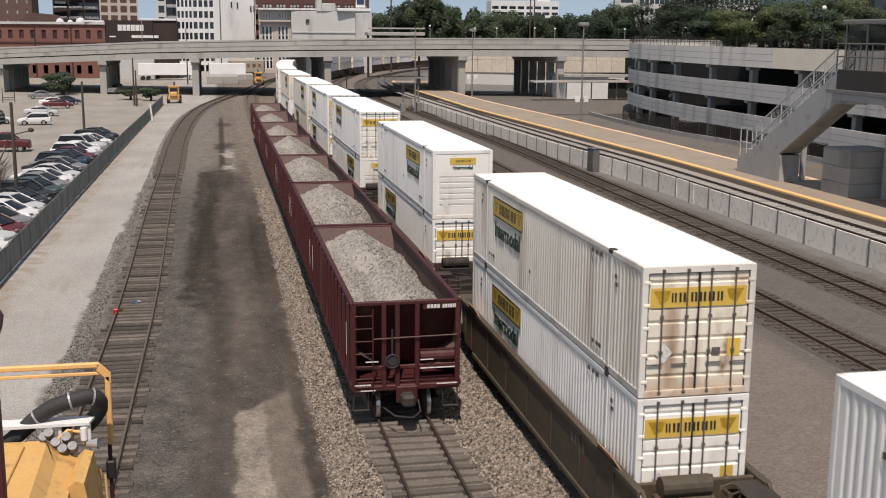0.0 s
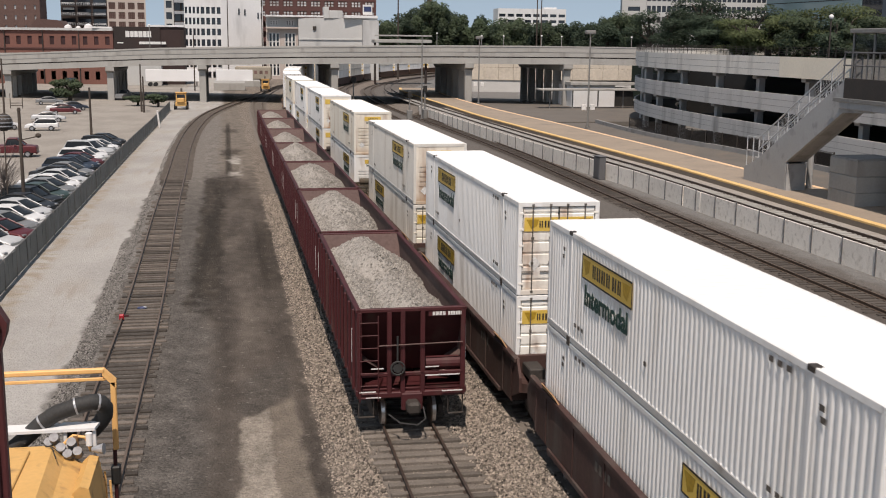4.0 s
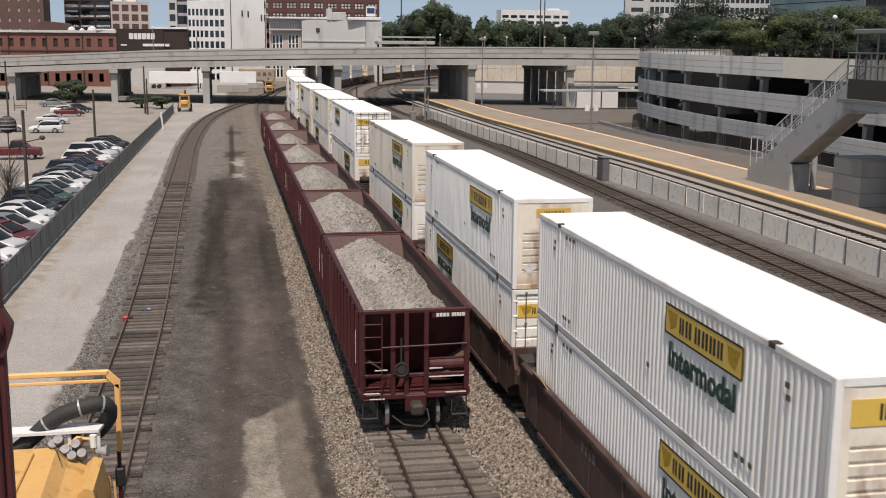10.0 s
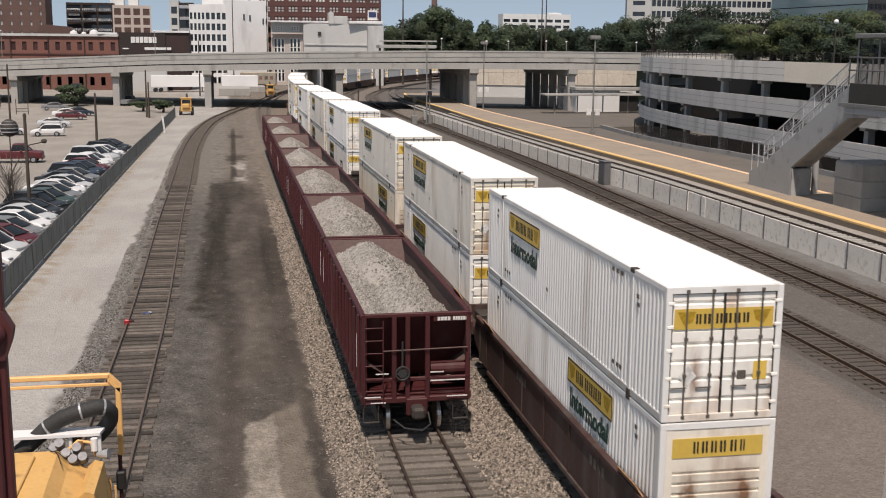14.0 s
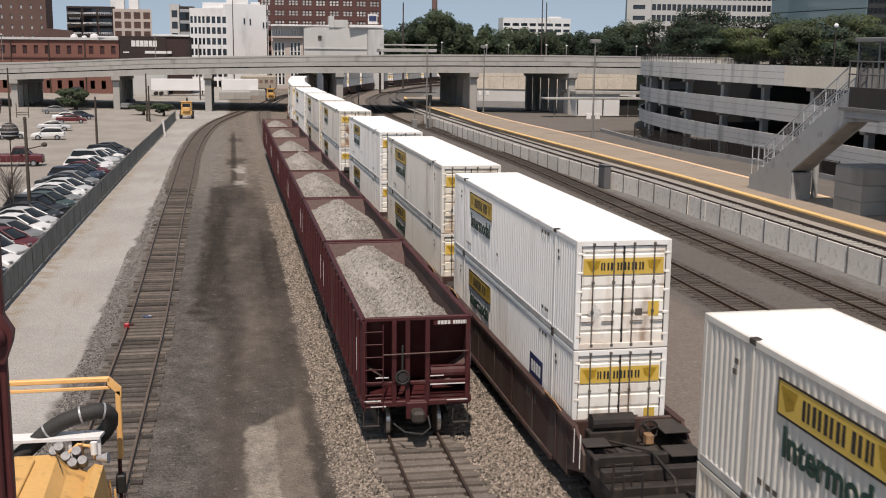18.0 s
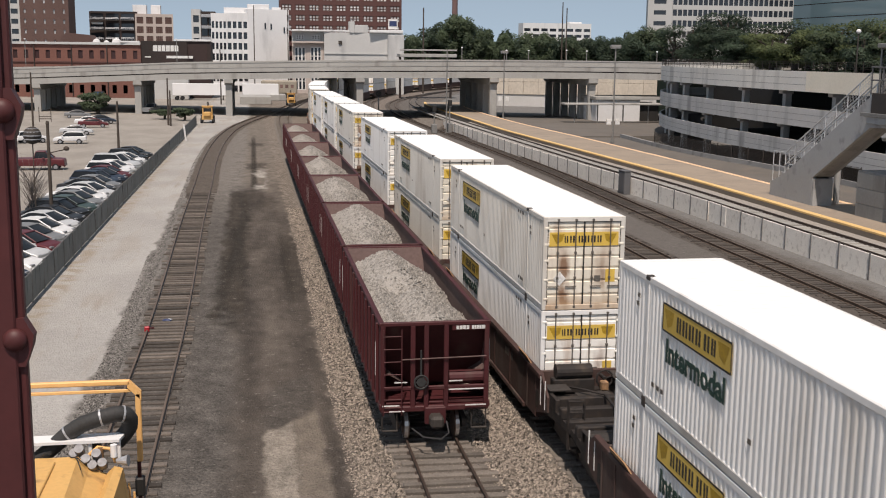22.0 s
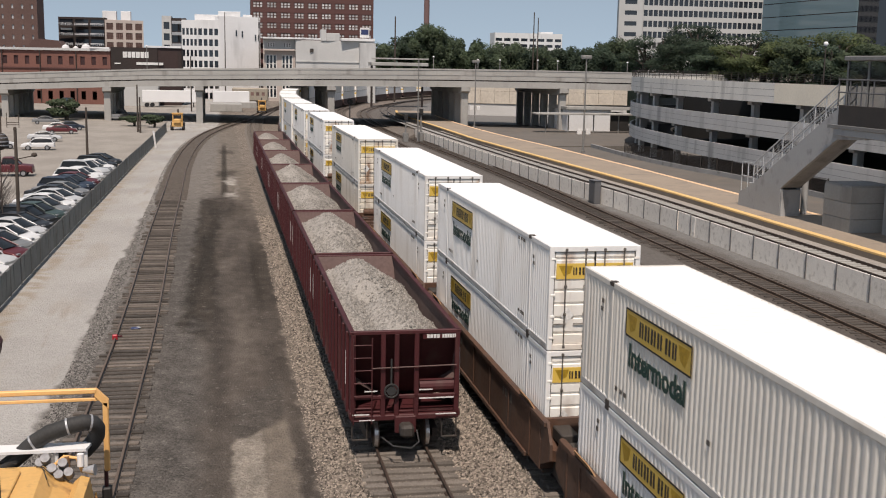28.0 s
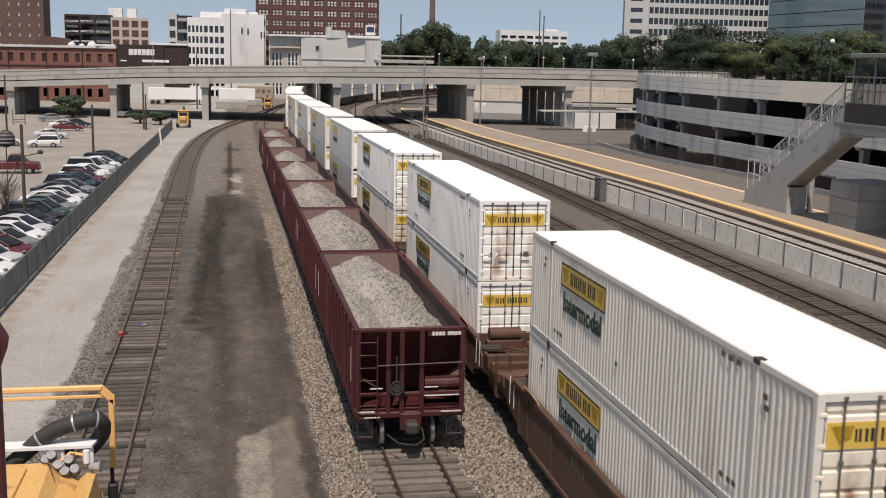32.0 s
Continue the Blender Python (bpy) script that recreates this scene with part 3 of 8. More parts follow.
    def data(self, name, material):
        me = bpy.data.meshes.new(name)
        me.from_pydata(self.v, [], self.f)
        me.materials.append(material)
        bm = bmesh.new()
        bm.from_mesh(me)
        bmesh.ops.recalc_face_normals(bm, faces=bm.faces)
        if self.round:
            bmesh.ops.bevel(bm, geom=list(bm.edges), offset=self.round, segments=2, profile=0.6, affect="EDGES", clamp_overlap=True)
            for face in bm.faces:
                face.smooth = True
        bm.to_mesh(me)
        bm.free()
        if self.smooth:
            me.polygons.foreach_set("use_smooth", [True] * len(me.polygons))
        return me


def part(name, mesh, material, parent, label="", at=None):
    """One mesh object under a thing or part."""
    me = mesh.data(name, material) if isinstance(mesh, Mesh) else mesh
    ob = new(name, me)
    ob.parent = parent
    if at is not None:
        ob.matrix_basis = at if isinstance(at, Matrix) else Matrix.Translation(at)
    if label:
        ob["label"] = label
    return ob


def thing(name, label, category, m=None, group="", kind=""):
    ob = new(name)
    ob.empty_display_size = 0.2
    if m is not None:
        ob.matrix_basis = m if isinstance(m, Matrix) else Matrix.Translation(m)
    return tagged(ob, label, category, group, kind)


def solid(name, mesh, material, label, category="", kind="", m=None, group=""):
    """A thing of one mesh."""
    ob = new(name, mesh.data(name, material))
    if m is not None:
        ob.matrix_basis = m
    return tagged(ob, label, category, group, kind)


def lettering(word, size, material, name="lettering"):
    """Mesh of a word in the built-in font, in its own xy plane, centred."""
    cu = bpy.data.curves.new(name, "FONT")
    cu.body, cu.size, cu.align_x, cu.align_y, cu.extrude = word, size, "CENTER", "CENTER", 0.004
    cu.offset = 0.03 * size
    cu.resolution_u = 3
    ob = bpy.data.objects.new(name, cu)
    scene.collection.objects.link(ob)
    me = bpy.data.meshes.new_from_object(ob.evaluated_get(bpy.context.evaluated_depsgraph_get()))
    bpy.data.objects.remove(ob)
    me.materials.clear()
    me.materials.append(material)
    return me


class Path:
    """A level line through points (x, y), smoothed, walked by its length."""

    def __init__(self, pts, start_y=None):
        P = [Vector((*p, 0)) for p in pts]
        P = [P[0] * 2 - P[1]] + P + [P[-1] * 2 - P[-2]]
        out = []
        for i in range(1, len(P) - 2):
            a, b, c, d = P[i - 1:i + 3]
            k = max(2, int((c - b).length / 2))
            for j in range(k):
                t = j / k
                out.append(0.5 * (2 * b + (c - a) * t + (2 * a - 5 * b + 4 * c - d) * t * t + (3 * b - a - 3 * c + d) * t ** 3))
        out.append(P[-2])
        self.p = np.array([(v.x, v.y) for v in out])
        seg = np.hypot(*np.diff(self.p, axis=0).T)
        self.s = np.concatenate([[0], np.cumsum(seg)]) + (self.p[0][1] if start_y is None else start_y)

    def at(self, s):
        return Vector((float(np.interp(s, self.s, self.p[:, 0])), float(np.interp(s, self.s, self.p[:, 1])), 0))

    def way(self, s):
        return (self.at(s + 0.6) - self.at(s - 0.6)).normalized()

    def place(self, s, z=0.0, half=0.0):
        """Pose at s, its own +y along the line; half: pivots that far before and after."""
        if half:
            a, b = self.at(s - half), self.at(s + half)
            p, d = (a + b) / 2, (b - a).normalized()
        else:
            p, d = self.at(s), self.way(s)
        return Matrix.Translation((p.x, p.y, z)) @ Matrix.Rotation(math.atan2(-d.x, d.y), 4, "Z")


def curve_points(x, y, heading, bends, end, ds=4.0):
    """Points of a line that starts at (x, y), with curvature by stretches (from, to, curvature)."""
    pts, s, h = [], y, heading
    while s < end:
        pts.append((x, y))
        k = sum(c for a, b, c in bends if a <= s < b)
        h += k * ds
        x, y, s = x + math.sin(h) * ds, y + math.cos(h) * ds, s + ds
    return pts


TRAIN = Path(curve_points(9.93, -560.0, 0.0, [(44, 64, -0.009 / 20), (143, 640, 1 / 550)], 1000.0))
LEFT = Path([(-3.79, -60), (-3.79, 30), (-3.82, 50), (-4.25, 75), (-4.5, 100), (-4.75, 124), (-4.4, 150), (-3.2, 174), (-0.8, 195), (3.4, 221), (7.2, 247), (11.4, 275), (19.0, 315), (30, 360), (46, 412)])
HOPPER = Path([(5.13, -60), (5.13, 50), (4.95, 100), (4.9, 150), (5.2, 195), (6.4, 221), (8.3, 243), (12.3, 275), (20, 315), (31, 360), (47, 412)])
MAIN1 = Path([(23.1, -60), (23.1, 60), (23.9, 110), (24.5, 160), (24.3, 203), (24.4, 233), (26.6, 263), (31.8, 292), (40.4, 327), (53.4, 360), (80, 410), (110, 455)])
MAIN2 = Path([(29.0, -60), (29.0, 60), (29.9, 110), (29.6, 150), (28.7, 194), (29.2, 225), (31.5, 255), (36.0, 282), (45.4, 315), (60, 352), (86, 402), (116, 446)])
PLATX = Path([(34.2, -60), (34.2, 60), (34.2, 85), (33.9, 97), (33.5, 110), (33.2, 130), (33.0, 150), (32.8, 190), (33.4, 225), (35.5, 250), (40.5, 278), (50, 310), (66, 346), (92, 394)])

# ---- ground and tracks ----
g = Mesh()
xs = [-2500, -400, -120, -60, -30, -10, 0, 10, 20, 30, 60, 120, 400, 2500]
ys = [-300, -60, 0, 40, 80, 120, 160, 200, 240, 300, 400, 700, 3500]
gv = [(x, y, -0.22) for y in ys for x in xs]
gf = [(j * len(xs) + i, j * len(xs) + i + 1, (j + 1) * len(xs) + i + 1, (j + 1) * len(xs) + i) for j in range(len(ys) - 1) for i in range(len(xs) - 1)]
g.add(gv, gf)
solid("ground", g, M_GROUND, "bare gravel and dirt of a rail yard with a pale service road", "ground", "structure")

M_BED = mat("ballast_bed_stone", (0.18, 0.156, 0.134), (0.11, 0.095, 0.082), 0.95, big=1.5, fine=26, mix=0.55, bump=1.0, depth=0.04, space="World")
M_BEDD = mat("dark_oily_bed_stone", (0.095, 0.08, 0.068), (0.065, 0.055, 0.048), 0.95, big=1.5, fine=26, mix=0.5, bump=1.0, depth=0.04, space="World")
M_BEDL = mat("pale_bed_stone", (0.34, 0.31, 0.28), (0.26, 0.235, 0.212), 0.95, big=1.5, fine=26, mix=0.4, bump=1.0, depth=0.04, space="World")
RAIL_PROFILE = [(-0.035, 0.0), (0.035, 0.0), (0.035, -0.035), (0.012, -0.05), (0.012, -0.14), (0.07, -0.165), (0.07, -0.18), (-0.07, -0.18), (-0.07, -0.165), (-0.012, -0.14), (-0.012, -0.05), (-0.035, -0.035)]
tie_rng = random.Random(4)


def track(path, s0, s1, z, tie_mat, near, label, spacing=0.53, bed=1.5, half=1.3, stone=None):
    """Two rails on wooden ties; near: the stretch whose ties are pieces of their own."""
    t = thing("railway_track", label, "railway track", kind="structure")
    for side in (-0.753, 0.753):
        rings, s = [], s0
        while s <= s1:
            m = path.place(s, z)
            rings.append([m @ Vector((side + a, 0, b)) for a, b in RAIL_PROFILE])
            s += 3.0
        part("rail", Mesh().loft(rings), M_RAILD if path in (HOPPER, TRAIN, PLATX) else M_RAIL, t, "brown rusty steel rail")
    if bed:
        rings, s = [], s0
        while s <= s1:
            m = path.place(s, z)
            rings.append([m @ Vector(q) for q in ((-bed - 1.0, 0, -0.3), (-bed, 0, -0.208), (bed, 0, -0.208), (bed + 1.0, 0, -0.3))])
            s += 3.0
        part("ballast_bed", Mesh().loft(rings), M_GROUND if path is LEFT else stone or M_BED, t, "grey-brown crushed stone bed")
    meshes = []
    for k in range(7):
        r = random.Random(k)
        me = Mesh().soft(-half + r.uniform(-0.22, 0.2), half + r.uniform(-0.2, 0.22), -0.125 + r.uniform(0, 0.03), 0.125 - r.uniform(0, 0.03), -0.14, 0.03, 0.015)
        meshes.append(me.data("tie", tie_mat))
    rest = Mesh()
    s, n = s0, 0
    while s < s1:
        m = path.place(s + tie_rng.uniform(-0.04, 0.04), z - (0.158 if path in (HOPPER, TRAIN) else 0.185)) @ pose(tie_rng.uniform(-0.05, 0.05), 0, tie_rng.uniform(-0.012, 0.01), 0, 0, tie_rng.uniform(-2.2, 2.2))
        if near[0] <= s < near[1] and n < 300:
            part("tie", meshes[tie_rng.randrange(7)], None, t, at=m)
            n += 1
        elif s < 230:
            v = [m @ Vector(p) for p in ((-1.3, -0.11, 0.03), (1.3, -0.11, 0.03), (1.3, 0.11, 0.03), (-1.3, 0.11, 0.03), (-1.3, -0.11, -0.05), (1.3, -0.11, -0.05))]
            rest.add(v, [(0, 1, 2, 3), (4, 5, 1, 0)])
        s += spacing
    if rest.v:
        tagged(part("tie_rest", rest, tie_mat, t), kind="stuff")
    return t


def build_tracks():
    track(LEFT, 12, 400, 0.0, M_TIE_L, (22, 95), "weathered siding with dark timber ties sunk in gravel", bed=1.05, half=1.02)
    track(HOPPER, 10, 400, 0.0, M_TIE, (20, 38), "ballasted track with grey timber ties under the hopper cars")
    track(TRAIN, -40, 470, 0.0, M_TIE, (26, 44), "ballasted track carrying the container train")
    track(MAIN1, 10, 430, 0.0, M_TIE_D, (40, 80), "main line track in dark gravel", stone=M_BEDD)
    track(MAIN2, 10, 420, 0.0, M_TIE_D, (40, 84), "main line track beside the panelled wall", stone=M_BEDD)
    track(PLATX, 20, 390, 1.05, M_CONC, (52, 66), "raised platform track with dark rails on pale ties", bed=0)


def ballast_bank(path, a0, a1, lo, hi, seed, count, stones=None, grade=1.0):
    """Loose stones beside a track, a heap that nobody could count."""
    r = random.Random(seed)
    me = Mesh()
    vs, fs = [], []
    for _ in range(count):
        m = path.place(lo + (hi - lo) * r.random() ** 1.5)
        a = r.uniform(a0, a1)
        p = m @ Vector((a, 0, -0.245 if abs(a) < 1.32 else -0.19 - 0.04 * max(0.0, abs(a) - 1.4)))
        k = r.uniform(0.03, 0.08) * grade
        o = len(vs)
        vs += [p + Vector((k * r.uniform(0.6, 1.3) * x, k * r.uniform(0.6, 1.3) * y, k * r.uniform(0.5, 1.1) * z)) for x, y, z in ((1, 0, 0.0), (0, 1, 0.0), (-1, 0, 0.0), (0, -1, 0.0), (0.1, 0.1, 1.1))]
        fs += [(o, o + 1, o + 4), (o + 1, o + 2, o + 4), (o + 2, o + 3, o + 4), (o + 3, o, o + 4)]
    me.add(vs, fs)
    solid("ballast", me, stones or M_BALLAST, "loose crushed stone ballast beside the rails", "ballast", "stuff")


# ---- containers ----
CL, CW, CH = 16.15, 2.59, 2.896


def span(a, b):
    return min(a, b), max(a, b)


def container_proto(wall_mat, end_mat, nose_mat, label, facing, navy=False, wide_nose=False, far=False):
    """A long container: door end at -y, nose at +y, base at z 0. Its seen side is -x when the doors lead, +x when the nose leads."""
    t = thing("shipping_container", label, "container", group="containers of the train")
    W, L = CW / 2, CL / 2
    posts = (-L + 2.0, L - 2.0)
    seen = -1 if facing == "D" else 1
    for side in (-1, 1):
        prof, y = [], -L + 0.14
        while y < L - 0.14 - 0.25:
            for dy, d in ((0.0, 0.0), (0.045, 0.028), (0.105, 0.028), (0.15, 0.0)):
                yy = y + dy
                flat = any(abs(yy - p) < 0.2 for p in posts)
                prof.append((yy, 0.006 if flat else d))
            y += 0.222
        prof.append((L - 0.14, 0.0))
        if far:
            prof = [(-L + 0.1, 0.0), (L - 0.1, 0.0)]
        me = Mesh()
        ring = lambda z, k: [(side * (W - 0.012 - d * k), yy, z) for yy, d in prof]
        me.loft([ring(0.16, 0), ring(0.2, 1), ring(CH - 0.17, 1), ring(CH - 0.12, 0)], closed=False)
        part("side_panel", me, wall_mat, t, "white corrugated side panel")
        part("top_rail", Mesh().soft(*span(side * W, side * (W - 0.07)), -L + 0.1, L - 0.1, CH - 0.13, CH, 0.012), wall_mat, t)
        part("bottom_rail", Mesh().soft(*span(side * W, side * (W - 0.07)), -L + 0.1, L - 0.1, 0.0, 0.17, 0.012), M_GREYRAIL, t, "dirty grey bottom rail")
        for e in (-1, 1):
            if far and (side != seen or (e < 0) != (facing == "D")):
                continue
            part("corner_post", Mesh().soft(*span(side * W, side * (W - 0.14)), *span(e * L, e * (L - 0.14)), 0, CH, 0.015), wall_mat, t)
            if far or side != seen:
                continue
            part("corner_casting", Mesh().soft(side * (W - 0.06) - 0.085, side * (W - 0.06) + 0.085, posts[e > 0] - 0.11, posts[e > 0] + 0.11, CH - 0.09, CH + 0.018, 0.015), M_DKSTEEL, t, "dark steel lifting casting")
            part("lifting_post", Mesh().soft(*span(side * (W + 0.004), side * (W - 0.09)), posts[e > 0] - 0.06, posts[e > 0] + 0.06, 0.02, CH - 0.01, 0.01), wall_mat, t)
            part("foot_casting", Mesh().soft(side * (W - 0.06) - 0.085, side * (W - 0.06) + 0.085, posts[e > 0] - 0.11, posts[e > 0] + 0.11, -0.03, 0.13, 0.015), M_DKSTEEL, t, "dark steel lower casting")
    # sign and lettering near the nose
    side = seen
    y0, y1 = L - 3.0, L - 6.5
    sx = side * (W + 0.004)
    near_x = side * 0.010
    zl, zh = 1.93, 2.52
    sign = part("side_sign", Mesh().box(sx - 0.006, sx + 0.006, y1, y0, zl, zh), M_YEL, t, "yellow company sign with black bars")
    if not far:
        bars = Mesh()
        for a, q in ((0.72, 0.2), (1.02, 0.26), (1.46, 0.24), (1.8, 0.25), (2.14, 0.25), (2.48, 0.22)):
            for b0, b1 in ((0.0, 0.34), (0.62, 1.0)):
                bars.box(sx + near_x - 0.004, sx + near_x + 0.004, y1 + a + q * b0, y1 + a + q * b1, zl + 0.13, zh - 0.13)
        for a, b, c, d in ((y1, y0, zl - 0.02, zl + 0.02), (y1, y0, zh - 0.02, zh + 0.02), (y1 - 0.02, y1 + 0.02, zl, zh), (y0 - 0.02, y0 + 0.02, zl, zh)):
            bars.box(sx + near_x - 0.003, sx + near_x + 0.003, a, b, c, d)
        tagged(part("sign_bar", bars, M_BLACK, sign), kind="stuff")
        a = y1 + 0.08
        part("sign_scroll", Mesh().add([(sx + near_x, a, zh - 0.1), (sx + near_x, a + 0.55, zh - 0.1), (sx + near_x, a + 0.45, zl + 0.2), (sx + near_x, a + 0.2, zl + 0.1)], [(0, 1, 2, 3)]), M_GOLD, sign)
        a = y0 - 0.08
        part("sign_scroll", Mesh().add([(sx + near_x, a, zh - 0.1), (sx + near_x, a - 0.55, zh - 0.1), (sx + near_x, a - 0.45, zl + 0.2), (sx + near_x, a - 0.2, zl + 0.1)], [(0, 1, 2, 3)]), M_GOLD, sign)
        marks = Mesh()
        for a, z in ((-L + 1.55, 2.3), (-L + 1.5, 2.12), (-L + 2.5, 0.42), (-L + 2.7, 0.42), (-L + 3.0, 0.42), (L - 2.6, 0.5), (L - 2.9, 0.5), (L - 3.15, 0.5), (-L + 2.6, 2.6), (-L + 2.9, 2.6), (-L + 3.2, 2.6), (L - 1.5, 2.3), (L - 1.45, 2.1), (0.6, 0.9)):
            marks.box(sx - 0.003, sx + 0.003, a, a + 0.15, z, z + 0.1)
        tagged(part("marking", marks, M_ROD, t, "small grey stencilled marks"), kind="stuff")
    ob = part("lettering", WORD, None, t, "dark green painted word")
    ob.matrix_basis = Matrix.Translation((side * (W + 0.008), (y0 + y1) / 2, 1.5)) @ Matrix.Rotation(radians(90 if side > 0 else -90), 4, "Z") @ Matrix.Rotation(radians(90), 4, "X")
    if navy:
        k = part("navy_sign", Mesh().box(sx - 0.007, sx + 0.007, -L + 2.9, -L + 4.3, 1.05, 1.75), M_NAVY, t, "navy sign with white bars")
        kb = Mesh()
        for j in range(4):
            kb.box(sx + near_x - 0.005, sx + near_x + 0.005, -L + 3.1 + j * 0.27, -L + 3.28 + j * 0.27, 1.23, 1.57)
        tagged(part("sign_bar", kb, M_WHITEP, k), kind="stuff")
    # roof with shallow ribs
    prof, y = [], -L + 0.05
    while y < L - 0.3:
        for dy, d in ((0.0, 0.0), (0.06, 0.028), (0.16, 0.028), (0.22, 0.0)):
            prof.append((y + dy, d))
        y += 0.33
    prof[-1] = (L - 0.05, 0.0)
    if far:
        prof = [(-L + 0.05, 0.0), (L - 0.05, 0.0)]
    roof = Mesh()
    roof.loft([[(-W + 0.03, a, CH - 0.012) for a, d in prof], [(-W + 0.12, a, CH - 0.012 + d) for a, d in prof], [(W - 0.12, a, CH - 0.012 + d) for a, d in prof], [(W - 0.03, a, CH - 0.012) for a, d in prof]], closed=False)
    part("roof_panel", roof, M_ROOF, t, "bright white ribbed roof")
    for e in (-1, 1):
        mt = end_mat if e < 0 else nose_mat
        lead = (e < 0) == (facing == "D")
        if far and not lead:
            part("end_wall", Mesh().box(-W + 0.1, W - 0.1, *span(e * L, e * (L - 0.05)), 0, CH), mt, t)
            continue
        part("end_header", Mesh().soft(-W + 0.1, W - 0.1, *span(e * L, e * (L - 0.12)), CH - 0.15, CH + 0.003, 0.012), wall_mat, t)
        if not far:
            part("end_sill", Mesh().soft(-W + 0.1, W - 0.1, *span(e * L, e * (L - 0.12)), 0, 0.16, 0.012), mt, t)
        if not lead:
            part("end_wall", Mesh().box(-W + 0.13, W - 0.13, *span(e * (L - 0.04), e * (L - 0.08)), 0.15, CH - 0.14), mt, t)
    if facing == "D":
        for s in (-1, 1):
            xa, xb = sorted((s * 0.02, s * (W - 0.15)))
            leaf = Mesh()
            zs, d = [0.17], [0.05]
            for z in (0.42, 0.86, 1.25, 1.62, 1.93, 2.5):
                zs += [z, z + 0.012, z + 0.06, z + 0.1]
                d += [0.038, 0.088, 0.088, 0.05]
            zs.append(CH - 0.17)
            d.append(0.05)
            if far:
                zs, d = [0.17, CH - 0.17], [0.05, 0.05]
            leaf.loft([[(xa, -L + q, zz) for zz, q in zip(zs, d)], [(xb, -L + q, zz) for zz, q in zip(zs, d)]], closed=False)
            hinge = Mesh()
            if not far:
                for zz in (0.35, 0.95, 1.55, 2.05, 2.55):
                    hinge.soft(s * (W - 0.11) - 0.07, s * (W - 0.11) + 0.07, -L - 0.012, -L + 0.04, zz - 0.035, zz + 0.035, 0.01)
            door = part("door", leaf, end_mat, t, "white ribbed door leaf with rust stains")
            if far:
                continue
            tagged(part("hinge", hinge, end_mat, door), kind="stuff")
            part("door_gasket", Mesh().box(s * (W - 0.145) - 0.014, s * (W - 0.145) + 0.014, -L + 0.02, -L + 0.05, 0.15, CH - 0.15), M_BLACK, door)
            for x in (s * 0.27, s * 0.83):
                rod = Mesh().cyl((x, -L + 0.012, 0.08), (x, -L + 0.012, CH - 0.06), 0.02, 6)
                rod.soft(*span(x - s * 0.05, x + s * 0.3), -L - 0.008, -L + 0.02, 0.72, 0.75, 0.006)
                for zz in (0.1, 1.0, 1.78, CH - 0.1):
                    rod.soft(x - 0.04, x + 0.04, -L - 0.014, -L + 0.03, zz - 0.04, zz + 0.04, 0.008)
                part("locking_rod", rod, M_ROD, door, "grey steel locking rod")
        part("centre_gasket", Mesh().box(-0.022, 0.022, -L + 0.02, -L + 0.049, 0.16, CH - 0.16), M_BLACK, t)
        ds = part("door_sign", Mesh().box(-W + 0.2, W - 0.2, -L + 0.03, -L + 0.045, 1.99, 2.42), M_YEL, t, "yellow company sign with black bars")
        if not far:
            bars = Mesh()
            for a, q in ((-0.62, 0.11), (-0.45, 0.15), (-0.18, 0.14), (0.02, 0.14), (0.22, 0.14), (0.42, 0.13)):
                for b0, b1 in ((0.0, 0.34), (0.62, 1.0)):
                    bars.box(a + q * b0, a + q * b1, -L + 0.022, -L + 0.031, 2.1, 2.31)
            tagged(part("sign_bar", bars, M_BLACK, ds), kind="stuff")
            a = -W + 0.26
            part("sign_scroll", Mesh().add([(a, -L + 0.026, 2.36), (a + 0.4, -L + 0.026, 2.36), (a + 0.34, -L + 0.026, 2.15), (a + 0.16, -L + 0.026, 2.06)], [(0, 1, 2, 3)]), M_GOLD, ds)
            a = W - 0.26
            part("sign_scroll", Mesh().add([(a, -L + 0.026, 2.36), (a - 0.4, -L + 0.026, 2.36), (a - 0.34, -L + 0.026, 2.15), (a - 0.16, -L + 0.026, 2.06)], [(0, 1, 2, 3)]), M_GOLD, ds)
            part("placard", Mesh().box(W - 0.58, W - 0.28, -L + 0.03, -L + 0.045, 0.85, 1.25), M_YEL, t, "small yellow placard")
            part("label_plate", Mesh().box(0.36, 0.55, -L + 0.03, -L + 0.045, 0.88, 1.06), M_ROD, t, "small grey plate")
            part("diamond_placard", Mesh().add([(-0.75, -L + 0.03, 0.75), (-0.55, -L + 0.03, 0.98), (-0.75, -L + 0.03, 1.21), (-0.95, -L + 0.03, 0.98)], [(0, 1, 2, 3)]), M_WHITEP, t, "pale diamond placard")
    else:
        prof, z = [(0.16, 0.02), (0.5, 0.02)], 0.56
        top_z = 1.75 if wide_nose else 1.95
        while z < top_z:
            prof += [(z, 0.012), (z + 0.012, 0.075), (z + 0.05, 0.075), (z + 0.08, 0.025)]
            z += 0.235
        prof += [(z + 0.05, 0.02), (CH - 0.14, 0.02)]
        nose = Mesh()
        nose.loft([[(-W + 0.3, L - q, zz) for zz, q in prof], [(W - 0.3, L - q, zz) for zz, q in prof]], closed=False)
        nose.box(-W + 0.13, -W + 0.3, L - 0.08, L - 0.012, 0.15, CH - 0.13)
        nose.box(W - 0.3, W - 0.13, L - 0.08, L - 0.012, 0.15, CH - 0.13)
        part("nose_panel", nose, nose_mat, t, "ribbed end wall with rust streaks")
        w, z0, z1 = (1.02, 2.12, 2.55) if wide_nose else (0.56, 2.3, 2.58)
